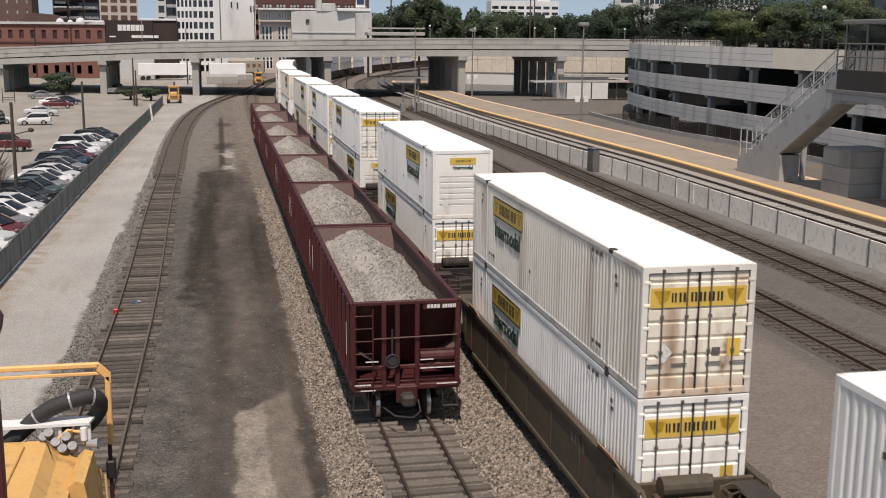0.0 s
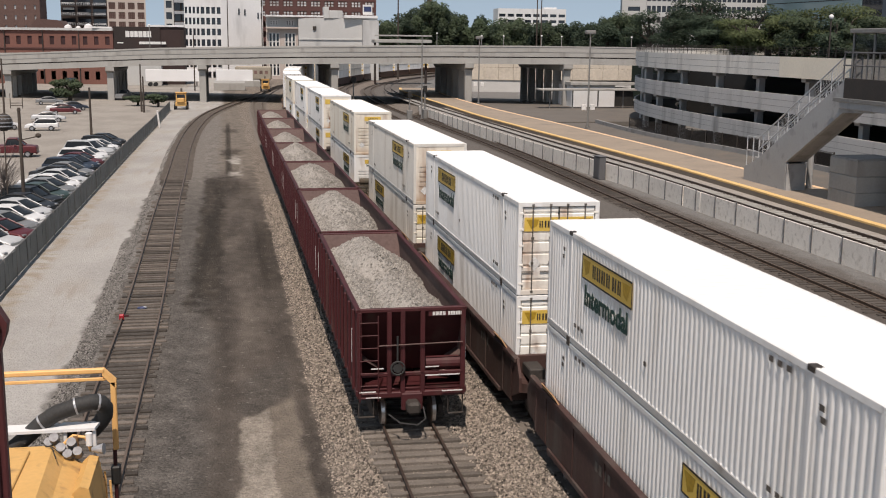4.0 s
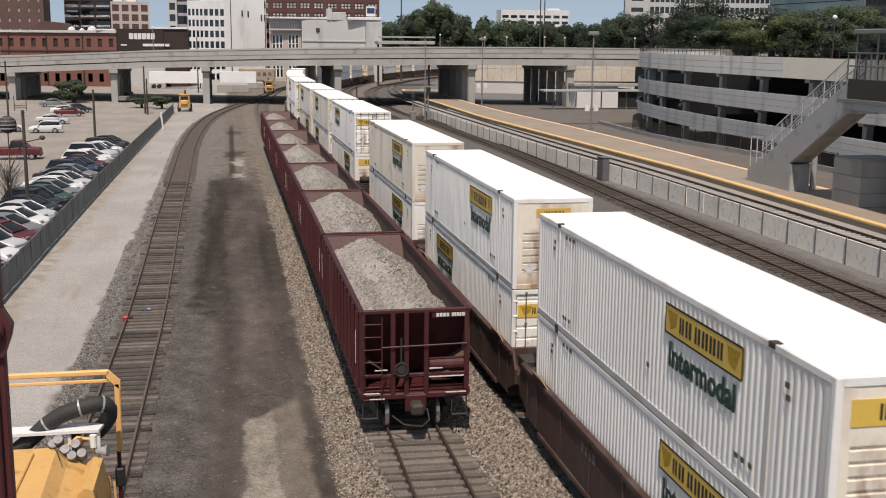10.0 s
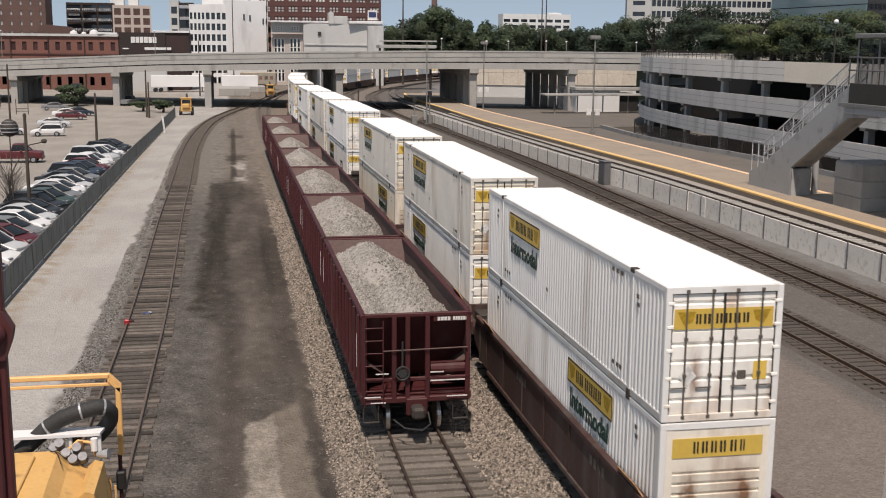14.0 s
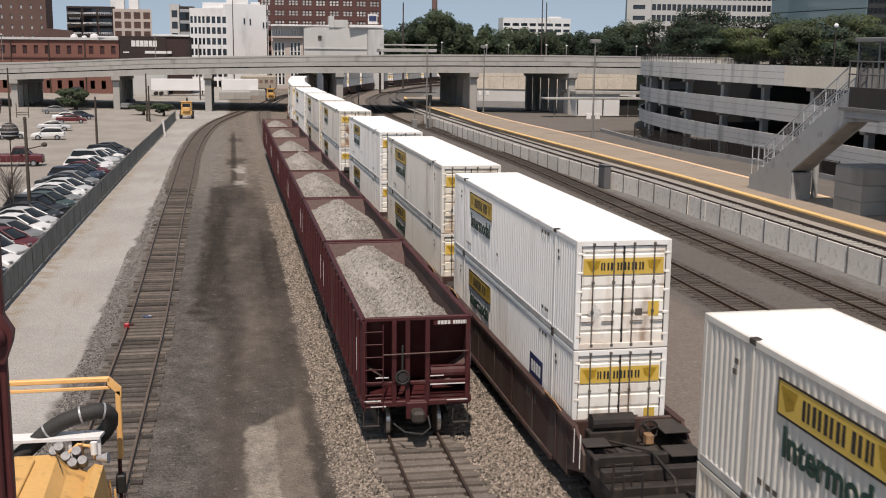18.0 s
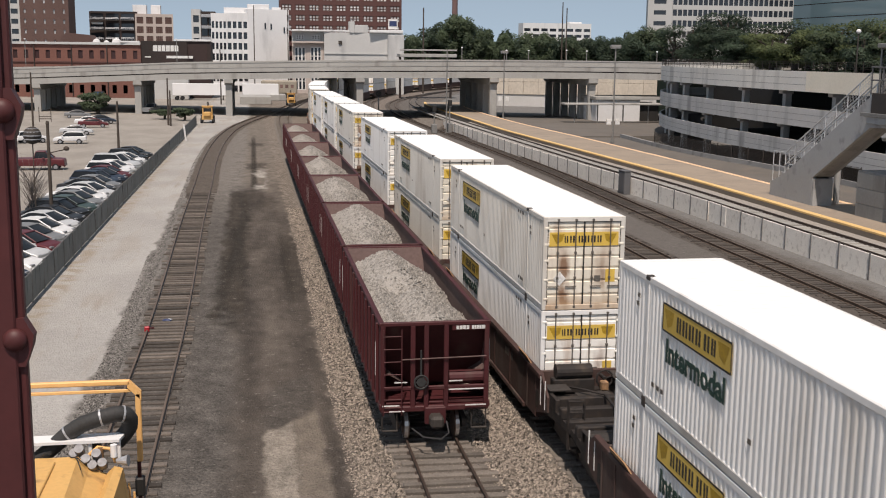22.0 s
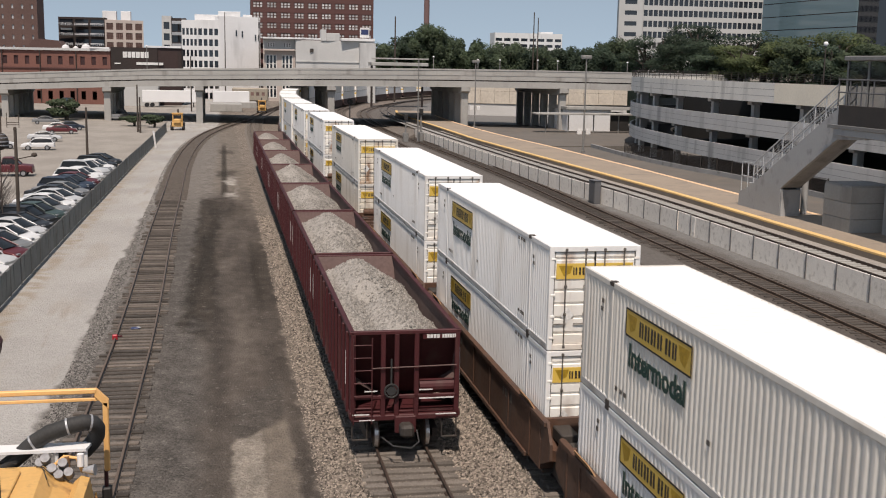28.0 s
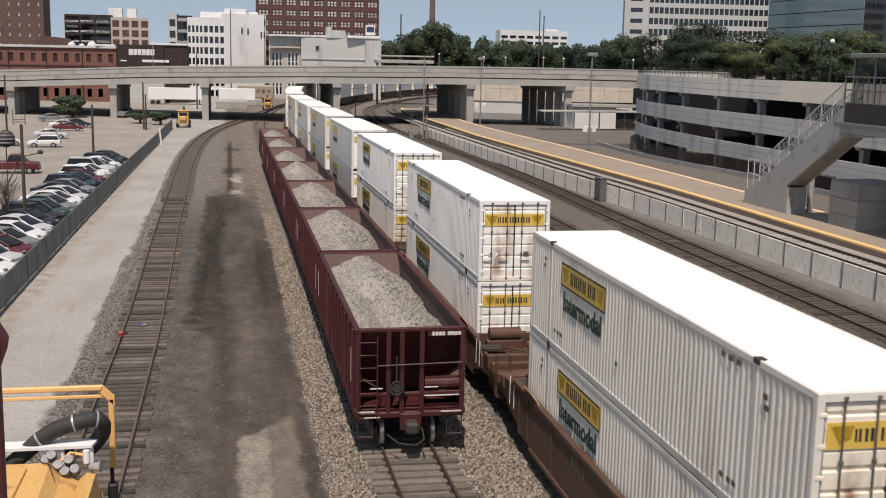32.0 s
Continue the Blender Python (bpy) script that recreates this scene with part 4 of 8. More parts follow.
        ns = part("nose_sign", Mesh().box(-w, w, L - 0.018, L - 0.004, z0, z1), M_YEL, t, "yellow company sign with black bars")
        bars = Mesh()
        for a, q in ((-0.6, 0.1), (-0.42, 0.14), (-0.18, 0.13), (0.02, 0.13), (0.22, 0.13), (0.42, 0.12)):
            for b0, b1 in ((0.0, 0.34), (0.62, 1.0)):
                bars.box((a + q * b0) * w, (a + q * b1) * w, L - 0.006, L, z0 + 0.09, z1 - 0.08)
        tagged(part("sign_bar", bars, M_BLACK, ns), kind="stuff")
        if not wide_nose:
            ob = part("nose_lettering", WORD_SMALL, None, t)
            ob.matrix_basis = Matrix.Translation((0, L - 0.006, 2.17)) @ Matrix.Rotation(radians(180), 4, "Z") @ Matrix.Rotation(radians(90), 4, "X")
        part("diamond_placard", Mesh().add([(0.75, L - 0.008, 0.45), (0.55, L - 0.008, 0.66), (0.75, L - 0.008, 0.87), (0.95, L - 0.008, 0.66)], [(0, 1, 2, 3)]), M_WHITEP, t, "pale diamond placard")
        part("label_plate", Mesh().box(-0.72, -0.55, L - 0.016, L - 0.006, 0.55, 0.8), M_ROD, t, "small grey plate")
    return t


WORD = lettering("Intermodal", 0.7, M_GREEN)
WORD_SMALL = lettering("Intermodal", 0.2, M_GREEN, "nose_lettering")


# ---- well cars ----
UPPER_Z = 3.74
LOWER_Z = UPPER_Z - CH - 0.03


def truck(parent, y):
    """A two-axle truck under a rail car."""
    t = part("truck_bolster", Mesh().soft(-1.0, 1.0, y - 0.2, y + 0.2, 0.45, 0.75, 0.04), M_DKSTEEL, parent, "dark cast steel truck")
    for s in (-1, 1):
        f = Mesh()
        f.loft([[(x, y - 1.15, 0.36), (x, y - 1.15, 0.58), (x, y - 0.35, 0.72), (x, y + 0.35, 0.72), (x, y + 1.15, 0.58), (x, y + 1.15, 0.36), (x, y + 0.45, 0.2), (x, y - 0.45, 0.2)] for x in span(s * 0.93, s * 1.08)])
        part("side_frame", f, M_DKSTEEL, t)
        for k in (-0.88, 0.88):
            w = Mesh()
            w.cyl((s * 0.69, y + k, 0.42), (s * 0.72, y + k, 0.42), 0.455, 16)
            w.cyl((s * 0.70, y + k, 0.42), (s * 0.83, y + k, 0.42), 0.42, 16)
            part("wheel", w, M_RAIL, t)


def well_car_proto(paint, front_gap, back_gap, label, far=False, sprayed=False):
    """A well unit; front end at -y. Gaps: 3.4 where units share a truck, 7.6 where cars are coupled."""
    t = thing("well_car", label, "rail car", group="well cars of the train")
    W, L, TOP = 1.5, CL / 2 + 0.3, 1.96
    steel = M_BLKSTEEL if paint is M_WELL[0] else paint
    for s in (-1, 1):
        sill = part("side_sill", Mesh().box(*span(s * (W - 0.08), s * (W - 0.02)), -L, L, 0.45, TOP - 0.1), paint, t, "deep painted well side with streaks of rust")
        part("top_chord", Mesh().soft(*span(s * (W - 0.14), s * (W + 0.04)), -L - 0.5, L + 0.5, TOP - 0.14, TOP, 0.015), paint, sill)
        part("bottom_chord", Mesh().soft(*span(s * (W - 0.2), s * (W + 0.04)), -L + 1.4, L - 1.4, 0.32, 0.46, 0.015), paint, sill)
        if s > 0 or far:
            continue
        for k in range(7):
            y = -L + 1.1 + k * (2 * L - 2.2) / 6
            part("stiffener", Mesh().soft(*span(s * (W - 0.02), s * (W + 0.008)), y - 0.05, y + 0.05, 0.46, TOP - 0.14, 0.01), paint, sill)
        for e in (-1, 1):
            flare = Mesh()
            y = e * (L - 0.7)
            flare.loft([[(s * (W - 0.05), y, TOP), (s * (W - 0.05), y - e * 1.5, TOP), (s * (W + 0.06), y - e * 1.3, TOP + 0.2), (s * (W + 0.06), y - e * 0.2, TOP + 0.2)],
                        [(s * (W - 0.01), y, TOP), (s * (W - 0.01), y - e * 1.5, TOP), (s * (W + 0.1), y - e * 1.3, TOP + 0.2), (s * (W + 0.1), y - e * 0.2, TOP + 0.2)]])
            part("guide_flare", flare, M_TAN, t, "worn tan guide plate")
        marks = Mesh()
        for y in (-5.2, -4.9, -4.6, -4.3, 2.0, 2.3, 2.6, 2.9):
            marks.box(*span(s * (W - 0.02), s * (W - 0.012)), y, y + 0.18, 1.35, 1.6)
        tagged(part("marking", marks, M_ROD, t, "small pale stencilled marks"), kind="stuff")
    if sprayed:
        r = random.Random(8)
        for y0, y1, z0, z1 in ((-7.6, -5.9, 0.6, 1.75), (-5.6, -4.9, 0.9, 1.7), (-4.75, -4.4, 0.7, 1.8), (-4.1, -3.2, 1.15, 1.6), (-2.9, -2.65, 0.65, 1.7), (-2.4, -1.5, 0.75, 1.2)):
            pts = [(-W + 0.012, y + r.uniform(-0.14, 0.14), z + r.uniform(-0.12, 0.12)) for y, z in ((y0, z0), ((y0 + y1) / 2, z0 - 0.1), (y1, z0), (y1, (z0 + z1) / 2), (y1, z1), ((y0 + y1) / 2, z1), (y0, z1))]
            part("painted_patch", Mesh().loft([pts, [(x - 0.004, b, c) for x, b, c in pts]]), M_SPRAY, t, "faded pale spray-painted shape")
    part("well_floor", Mesh().box(-W + 0.1, W - 0.1, -L, L, 0.34, 0.44), M_DKSTEEL, t)
    part("cross_bearer", Mesh().soft(-W + 0.08, W - 0.08, -6.0, 6.0, 0.44, LOWER_Z - 0.005, 0.02), M_DKSTEEL, t)
    for e, gap in ((-1, front_gap), (1, back_gap)):
        reach = L + gap / 2 - 0.32
        mid = L + (reach - L) * 0.45
        deck = Mesh()
        deck.loft([[(-W, e * L, 0.8), (W, e * L, 0.8), (W, e * L, 1.35), (-W, e * L, 1.35)], [(-W * 0.93, e * mid, 0.9), (W * 0.93, e * mid, 0.9), (W * 0.93, e * mid, 1.22), (-W * 0.93, e * mid, 1.22)],
                   [(-W * (0.9 if gap > 5 else 0.45), e * reach, 1.05), (W * (0.9 if gap > 5 else 0.45), e * reach, 1.05), (W * (0.9 if gap > 5 else 0.45), e * reach, 1.2), (-W * (0.9 if gap > 5 else 0.45), e * reach, 1.2)]])
        part("end_platform", deck, steel if gap > 5 else paint, t, "dirty end platform")
        part("end_bulkhead", Mesh().soft(-W, W, *span(e * L, e * (L - 0.12)), 0.45, 1.9, 0.02), paint, t)
        if far:
            continue
        for s in (-1, 1):
            gus = Mesh()
            gus.loft([[(x, e * L, 0.6), (x, e * L, TOP), (x, e * (L + 0.55), TOP), (x, e * (L + 1.3 if gap > 5 else L + 0.9), 1.45), (x, e * (L + 1.3 if gap > 5 else L + 0.9), 1.0)] for x in span(s * (W - 0.1), s * (W - 0.02))])
            part("end_gusset", gus, paint, t)
        if gap > 5:
            y = e * (L + 1.9)
            truck(t, y)
            part("coupler", Mesh().soft(-0.16, 0.16, *span(e * reach, e * (reach + 0.42)), 0.72, 1.02, 0.04), M_DKSTEEL, t)
            part("brake_reservoir", Mesh().cyl((-1.0, e * (L + 0.4), 1.98), (0.12, e * (L + 0.4), 1.98), 0.23, 14), steel, t, "dark air reservoir")
            part("reservoir_saddle", Mesh().soft(-1.1, 0.2, *span(e * (L + 0.2), e * (L + 0.6)), 1.35, 1.78, 0.03), steel, t)
            bw = Mesh().tube([(0.5 + 0.26 * math.cos(a), e * (L + 0.62), 1.78 + 0.26 * math.sin(a)) for a in [k * math.pi / 6 for k in range(13)]], 0.03, 6)
            bw.cyl((0.5, e * (L + 0.2), 1.78), (0.5, e * (L + 0.66), 1.78), 0.06, 8)
            for a in (0.3, 2.4, 4.5):
                bw.cyl((0.5, e * (L + 0.62), 1.78), (0.5 + 0.26 * math.cos(a), e * (L + 0.62), 1.78 + 0.26 * math.sin(a)), 0.02, 5)
            part("brake_wheel", bw, steel, t, "dark brake wheel")
            part("valve_box", Mesh().soft(0.3, 0.52, *span(e * (L + 0.75), e * (L + 1.0)), 1.5, 1.78, 0.03), M_TAN, t, "small worn tan valve")
            for x0, x1, y0_, y1_, z in ((0.72, W * 0.96, 0.12, 1.15, 1.88), (-W * 0.95, -0.75, 0.75, 1.35, 1.7), (0.55, W * 0.93, 1.35, 2.1, 1.62), (-0.6, 0.45, 1.15, 1.5, 1.55)):
                part("deck_grating", Mesh().soft(x0, x1, *span(e * (L + y0_), e * (L + y1_)), z - 0.05, z, 0.015), M_WELLTOP, t)
            for x0, x1 in ((-W * 0.94, -W * 0.94 + 0.12), (W * 0.94 - 0.12, W * 0.94)):
                part("deck_bracket", Mesh().soft(x0, x1, *span(e * (L + 0.1), e * (L + 2.0)), 1.2, 1.6, 0.02), steel, t)
            for y0_, y1_, z0_, z1_ in ((1.62, 1.86, 1.3, 1.6), (2.35, 2.62, 1.2, 1.52), (reach - L - 0.3, reach - L - 0.05, 1.05, 1.42)):
                part("end_beam", Mesh().soft(-W * 0.94, W * 0.94, *span(e * (L + y0_), e * (L + y1_)), z0_, z1_, 0.03), steel, t)
            pipe = Mesh().tube([(-0.7, e * (L + 0.8), 1.62), (-0.4, e * (L + 1.4), 1.7), (0.1, e * (L + 1.9), 1.68), (0.15, e * (reach - 0.2), 1.5), (0.12, e * (reach + 0.25), 0.95)], 0.04, 6)
            part("brake_pipe", pipe, steel, t)
            for s in (-1, 1):
                g = Mesh()
                yy = e * (reach - 0.15)
                for x in (s * 1.4, s * 0.95):
                    g.cyl((x, yy, 0.55), (x, yy, 2.0), 0.024, 6)
                for z in (0.6, 0.95, 1.3, 1.65, 1.97):
                    g.cyl((s * 1.4, yy, z), (s * 0.95, yy, z), 0.02, 6)
                part("grab_iron", g, steel, t)
            for y2 in (e * (L + 0.55), e * (L + 1.05)):
                part("side_handle", Mesh().cyl((-W + 0.02, y2, 1.0), (-W + 0.02, y2, 1.9), 0.02, 6), M_WHITEP, t, "white painted hand grip")
        else:
            if e > 0:
                truck(t, e * (L + gap / 2 - 0.3))
            for s in (-1, 1):
                part("side_bearing", Mesh().soft(s * 0.9 - 0.25, s * 0.9 + 0.25, *span(e * L, e * (L + 0.9)), 1.35, 1.7, 0.03), M_DKSTEEL, t)
            part("pivot_casting", Mesh().cyl((0, e * (L + gap / 2 - 0.45), 1.0), (0, e * (L + gap / 2 - 0.45), 1.55), 0.4, 12), M_DKSTEEL, t)
    return t


M_WELLTOP = mat("weathered_deck_steel", (0.036, 0.031, 0.028), (0.055, 0.043, 0.036), 0.8, big=0.9, fine=9, dirt=(0.03, 0.026, 0.023), dirt_amount=0.4)
# fronts of the stacks along the line at 0 s, and what they carry: upper, lower (D doors lead, N nose leads; w white, g grey, c cream, s stained, k navy sign)
SPEED = 14.1
STACKS = [(-22.1, "Dw", "Dw"), (-2.1, "Dw", "Dw"), (21.6, "Dg", "Dw"), (45.5, "Nw", "Dw"), (69.3, "Dw", "Nw"), (88.8, "Dw", "Dw"), (108.3, "Ng", "Dg"), (132.0, "Nc", "Nw"),
          (155.3, "Nv", "Nv"), (174.4, "Ns", "Dw"), (194.25, "Nc", "Nw"), (218.3, "Dw", "Nv"), (237.5, "Dg", "Dw"), (256.7, "Dg", "Nc"), (280.8, "Dw", "Dk"),
          (299.8, "Dg", "Dg"), (319.2, "Dw", "Dw"), (342.5, "Dg", "Dw"), (361.55, "Dg", "Dg"), (381.1, "Dw", "Dw"), (404.2, "Dg", "Dw"), (423.3, "Dw", "Dw"),
          (442.5, "Dw", "Dw"), (465.9, "Dg", "Dg"), (489.1, "Dw", "Dw"), (509.6, "Dw", "Dg"), (529.0, "Dw", "Dw"), (549.2, "Dg", "Dw"), (568.8, "Dw", "Dw"), (588.3, "Dc", "Dw"),
          (612.1, "Dw", "Dw"), (631.7, "Dw", "Dg"), (651.3, "Dw", "Dw"), (675.1, "Dg", "Dw"), (694.7, "Dw", "Dw"), (714.3, "Dw", "Dw"), (738.1, "Dw", "Dw"), (757.7, "Dw", "Dw"),
          (777.3, "Dw", "Dw"), (801.1, "Dw", "Dw"), (820.7, "Dw", "Dw"), (840.3, "Dw", "Dw"), (864.1, "Dw", "Dw"), (883.7, "Dw", "Dw")]
CAR_PAINTS = [1, 1, 1, 0, 0, 0, 0, 1, 0, 0, 0, 0, 0, 0, 0, 0, 0, 0, 0, 0, 2, 2, 2, 2, 2, 2, 2]
MOVERS = []


def build_train():
    looks = {"w": (M_WHITE, M_DOORW, M_NOSEW, "long white corrugated container with yellow company sign"),
             "g": (M_GREYWHITE, M_DOORR, M_NOSE, "long weathered off-white container with yellow company sign"),
             "c": (M_CREAM, M_DOORR, M_NOSE, "long cream container with rust-streaked end"),
             "s": (M_WHITE, M_DOORW, M_NOSE, "long white container with a rust-stained end wall"),
             "v": (M_WHITE, M_DOORW, M_NOSE, "long white container with a wide sign on its stained nose"),
             "k": (M_WHITE, M_DOORW, M_NOSEW, "long white container with an extra navy sign")}
    made = {}
    for k, (p, up, low) in enumerate(STACKS):
        far = p > 520
        gaps = [7.6 if k == 0 else p - STACKS[k - 1][0] - CL, 7.6 if k == len(STACKS) - 1 else STACKS[k + 1][0] - p - CL]
        gaps = tuple(7.6 if v > 5 else 3.4 for v in gaps)
        paint = CAR_PAINTS[k] if k < len(CAR_PAINTS) else 0
        key = (gaps, paint, far, k == 13)
        if key not in made:
            car = made[key] = well_car_proto(M_WELL[paint], *gaps, ("brown", "olive-brown", "rusty brown")[paint] + " steel well car carrying stacked containers", far, k == 13)
        else:
            car = copy_thing(made[key], Matrix())
        MOVERS.append((car, p + CL / 2, 0.0, False))
        for spec, z in ((up, UPPER_Z), (low, LOWER_Z)):
            key = (spec, far)
            if key not in made:
                box = made[key] = container_proto(*looks[spec[1]], spec[0], spec[1] == "k", spec == "Nv", far)
            else:
                box = copy_thing(made[key], Matrix())
            MOVERS.append((box, p + CL / 2, z, spec[0] == "N"))


def motions():
    """The train rolls towards the eye at a steady speed."""
    turn = Matrix.Rotation(math.pi, 4, "Z")
    for ob, s, z, turned in MOVERS:
        rows = []
        for t in range(33):
            m = TRAIN.place(s - SPEED * t, z, 7.0)
            rows.append((t, m @ turn if turned else m))
        walk(ob, rows)


# ---- ballast hopper cars ----
def hopper_proto():
    """An open ballast hopper, front end at y 0, rear at y 13.1."""
    t = thing("hopper_car", "oxide red open-top ballast hopper car heaped with crushed stone", "rail car", group="hopper cars on the siding")
    W, L, TOP, SILL = 1.62, 13.1, 3.78, 1.25
    for s in (-1, 1):
        x0, x1 = sorted((s * (W - 0.06), s * W))
        sp = part("side_wall", Mesh().box(x0, x1, 0.1, L - 0.1, SILL, TOP - 0.08), M_HOP, t, "oxide red riveted side")
        part("top_chord", Mesh().soft(min(s * (W - 0.12), s * (W + 0.03)), max(s * (W - 0.12), s * (W + 0.03)), 0, L, TOP - 0.12, TOP, 0.02), M_HOP, t)
        part("side_sill", Mesh().soft(min(s * (W - 0.14), s * (W + 0.03)), max(s * (W - 0.14), s * (W + 0.03)), 0, L, SILL - 0.12, SILL + 0.08, 0.02), M_HOP, t)
        for k in range(12):
            y = 0.5 + k * (L - 1.0) / 11
            x2, x3 = sorted((s * W, s * (W + 0.09)))
            part("side_post", Mesh().soft(x2, x3, y - 0.06, y + 0.06, SILL, TOP - 0.1, 0.015), M_HOP, sp)
        inner = Mesh()
        inner.add([(s * (W - 0.07), 0.15, TOP - 0.05), (s * (W - 0.07), L - 0.15, TOP - 0.05), (s * (W - 0.07), L - 0.15, 2.3), (s * (W - 0.07), 0.15, 2.3)], [(0, 1, 2, 3)])
        inner.add([(s * (W - 0.07), 0.15, 2.3), (s * (W - 0.07), L - 0.15, 2.3), (s * 0.4, L - 1.5, 1.3), (s * 0.4, 1.5, 1.3)], [(0, 1, 2, 3)])
        part("lining", inner, M_HOPIN, t, "dusty brown inner wall")
    for e in (0, 1):
        y = L if e else 0.0
        i = -1 if e else 1
        wall = Mesh()
        wall.loft([[(-W + 0.07, y + i * 0.12, TOP - 0.05), (W - 0.07, y + i * 0.12, TOP - 0.05), (W - 0.07, y + i * 1.0, 2.3), (-W + 0.07, y + i * 1.0, 2.3)], [(-W + 0.07, y + i * 0.17, TOP - 0.05), (W - 0.07, y + i * 0.17, TOP - 0.05), (W - 0.07, y + i * 1.05, 2.3), (-W + 0.07, y + i * 1.05, 2.3)]])
        part("end_wall", wall, M_HOPIN, t, "dusty sloping end sheet")
        out = Mesh()
        out.loft([[(-W + 0.06, y + i * 0.06, TOP - 0.1), (W - 0.06, y + i * 0.06, TOP - 0.1), (W - 0.06, y + i * 1.5, 1.5), (-W + 0.06, y + i * 1.5, 1.5)], [(-W + 0.06, y + i * 0.1, TOP - 0.1), (W - 0.06, y + i * 0.1, TOP - 0.1), (W - 0.06, y + i * 1.54, 1.5), (-W + 0.06, y + i * 1.54, 1.5)]])
        part("slope_sheet", out, M_HOP, t)
        part("end_chord", Mesh().soft(-W, W, y if e == 0 else y - 0.14, y + 0.14 if e == 0 else y, TOP - 0.12, TOP, 0.02), M_HOP, t)
        part("end_header", Mesh().soft(0.5, W, y + (0.02 if e == 0 else -0.06), y + (0.06 if e == 0 else -0.02), TOP - 0.28, TOP - 0.12, 0.01), M_HOP, t)
        part("end_sill", Mesh().soft(-W, W, y if e == 0 else y - 0.3, y + 0.3 if e == 0 else y, 1.06, 1.24, 0.03), M_HOP, t)
        for x in (-W + 0.08, -0.66, -0.26, 0.33, W - 0.08):
            part("end_post", Mesh().soft(x - 0.07, x + 0.07, min(y, y + i * 0.12), max(y, y + i * 0.12), 1.2, TOP - 0.1, 0.015), M_HOP, t)
        part("end_platform", Mesh().soft(-W + 0.05, W - 0.05, *span(y + i * 0.14, y + i * 1.45), 1.26, 1.32, 0.01), M_HOP, t)
        lad = Mesh()
        yl = y - i * 0.06
        for x in (-W + 0.08, -W + 0.62):
            lad.cyl((x, yl, 1.0), (x, yl, TOP - 0.2), 0.022, 6)
        for k in range(7):
            lad.cyl((-W + 0.08, yl, 1.1 + k * 0.38), (-W + 0.62, yl, 1.1 + k * 0.38), 0.018, 6)
        part("ladder", lad, M_HOP, t, "red steel ladder")
        part("handrail", Mesh().cyl((-1.0, yl, 2.68), (W - 0.1, yl, 2.72), 0.022, 6), M_HOPIN, t)
        part("crossbar", Mesh().soft(-W, W, min(y, y + i * 0.1), max(y, y + i * 0.1), 1.72, 1.84, 0.02), M_HOP, t)
        bw = Mesh()
        bw.tube([(-0.43 + 0.2 * math.cos(a), yl - i * 0.05, 2.0 + 0.2 * math.sin(a)) for a in [k * math.pi / 7 for k in range(15)]], 0.03, 6)
        bw.cyl((-0.43, yl - i * 0.06, 2.0), (-0.43, yl + i * 0.1, 2.0), 0.14, 12)
        bw.cyl((-0.43, yl, 2.2), (-0.43, yl, 2.95), 0.03, 6)
        bw.box(-0.63, -0.23, yl - i * 0.05 - 0.012, yl - i * 0.05 + 0.012, 1.98, 2.02)
        part("brake_wheel", bw, M_HOSE, t, "dark iron brake wheel")
        part("air_reservoir", Mesh().cyl((0.45, y + i * 0.32, 2.0), (1.5, y + i * 0.32, 2.0), 0.21, 14), M_HOP, t)
        part("coupler", Mesh().soft(-0.2, 0.2, y - i * 0.55 if e == 0 else y, y if e == 0 else y + 0.55, 0.68, 1.05, 0.08), M_DKSTEEL, t, "dark cast steel coupler")
        part("striker", Mesh().soft(-0.32, 0.32, min(y, y - i * 0.12), max(y, y - i * 0.12), 0.7, 1.22, 0.03), M_HOP, t)
        for s in (-1, 1):
            steps = Mesh()
            x = s * (W - 0.28)
            for q in (-0.22, 0.22):
                steps.cyl((x + q, y + i * 0.1, 0.5), (x + q, y + i * 0.1, 1.1), 0.02, 6)
            steps.soft(x - 0.24, x + 0.24, y + i * 0.02 - 0.03, y + i * 0.02 + 0.03, 0.48, 0.53, 0.01)
            part("step", steps, M_DKSTEEL, t)
            x2, x3 = sorted((s * (W + 0.092), s * (W + 0.1)))
            part("reflector", Mesh().box(x2, x3, y + i * 0.5 - 0.04, y + i * 0.5 + 0.04, 2.1, 3.1), M_WHITEP, t, "narrow white reflector strip")
        for x0, x1, z in ((-W + 0.05, -W + 0.55, 1.28), (-W + 0.25, -W + 0.7, 1.1), (-W + 0.4, -W + 0.78, 1.98), (0.9, W - 0.1, 1.22), (0.4, W - 0.18, 1.72), (0.4, 0.8, 1.98)):
            part("edge_marking", Mesh().box(x0, x1, y - i * 0.07 - 0.006, y - i * 0.07 + 0.006, z, z + 0.035), M_WHITEP, t, "thin white safety edge")
        num = Mesh()
        for k in range(4):
            num.box(0.62 + k * 0.1, 0.7 + k * 0.1, y - i * 0.0 - 0.005 + (0.012 if e == 0 else -0.012), y + 0.005 + (0.012 if e == 0 else -0.012), TOP - 0.25, TOP - 0.14)
        for k in range(6):
            num.box(1.08 + k * 0.075, 1.14 + k * 0.075, y - 0.005 + (0.012 if e == 0 else -0.012), y + 0.005 + (0.012 if e == 0 else -0.012), TOP - 0.25, TOP - 0.14)
        tagged(part("marking", num, M_WHITEP, t, "white stencilled marks"), kind="stuff")
        hose = Mesh().tube([(0.3, y - i * 0.3, 0.85), (0.34, y - i * 0.5, 0.55), (0.1, y - i * 0.55, 0.38), (-0.4, y - i * 0.4, 0.42), (-0.7, y - i * 0.1, 0.6)], 0.025, 6)
        part("air_hose", hose, M_HOSE, t)
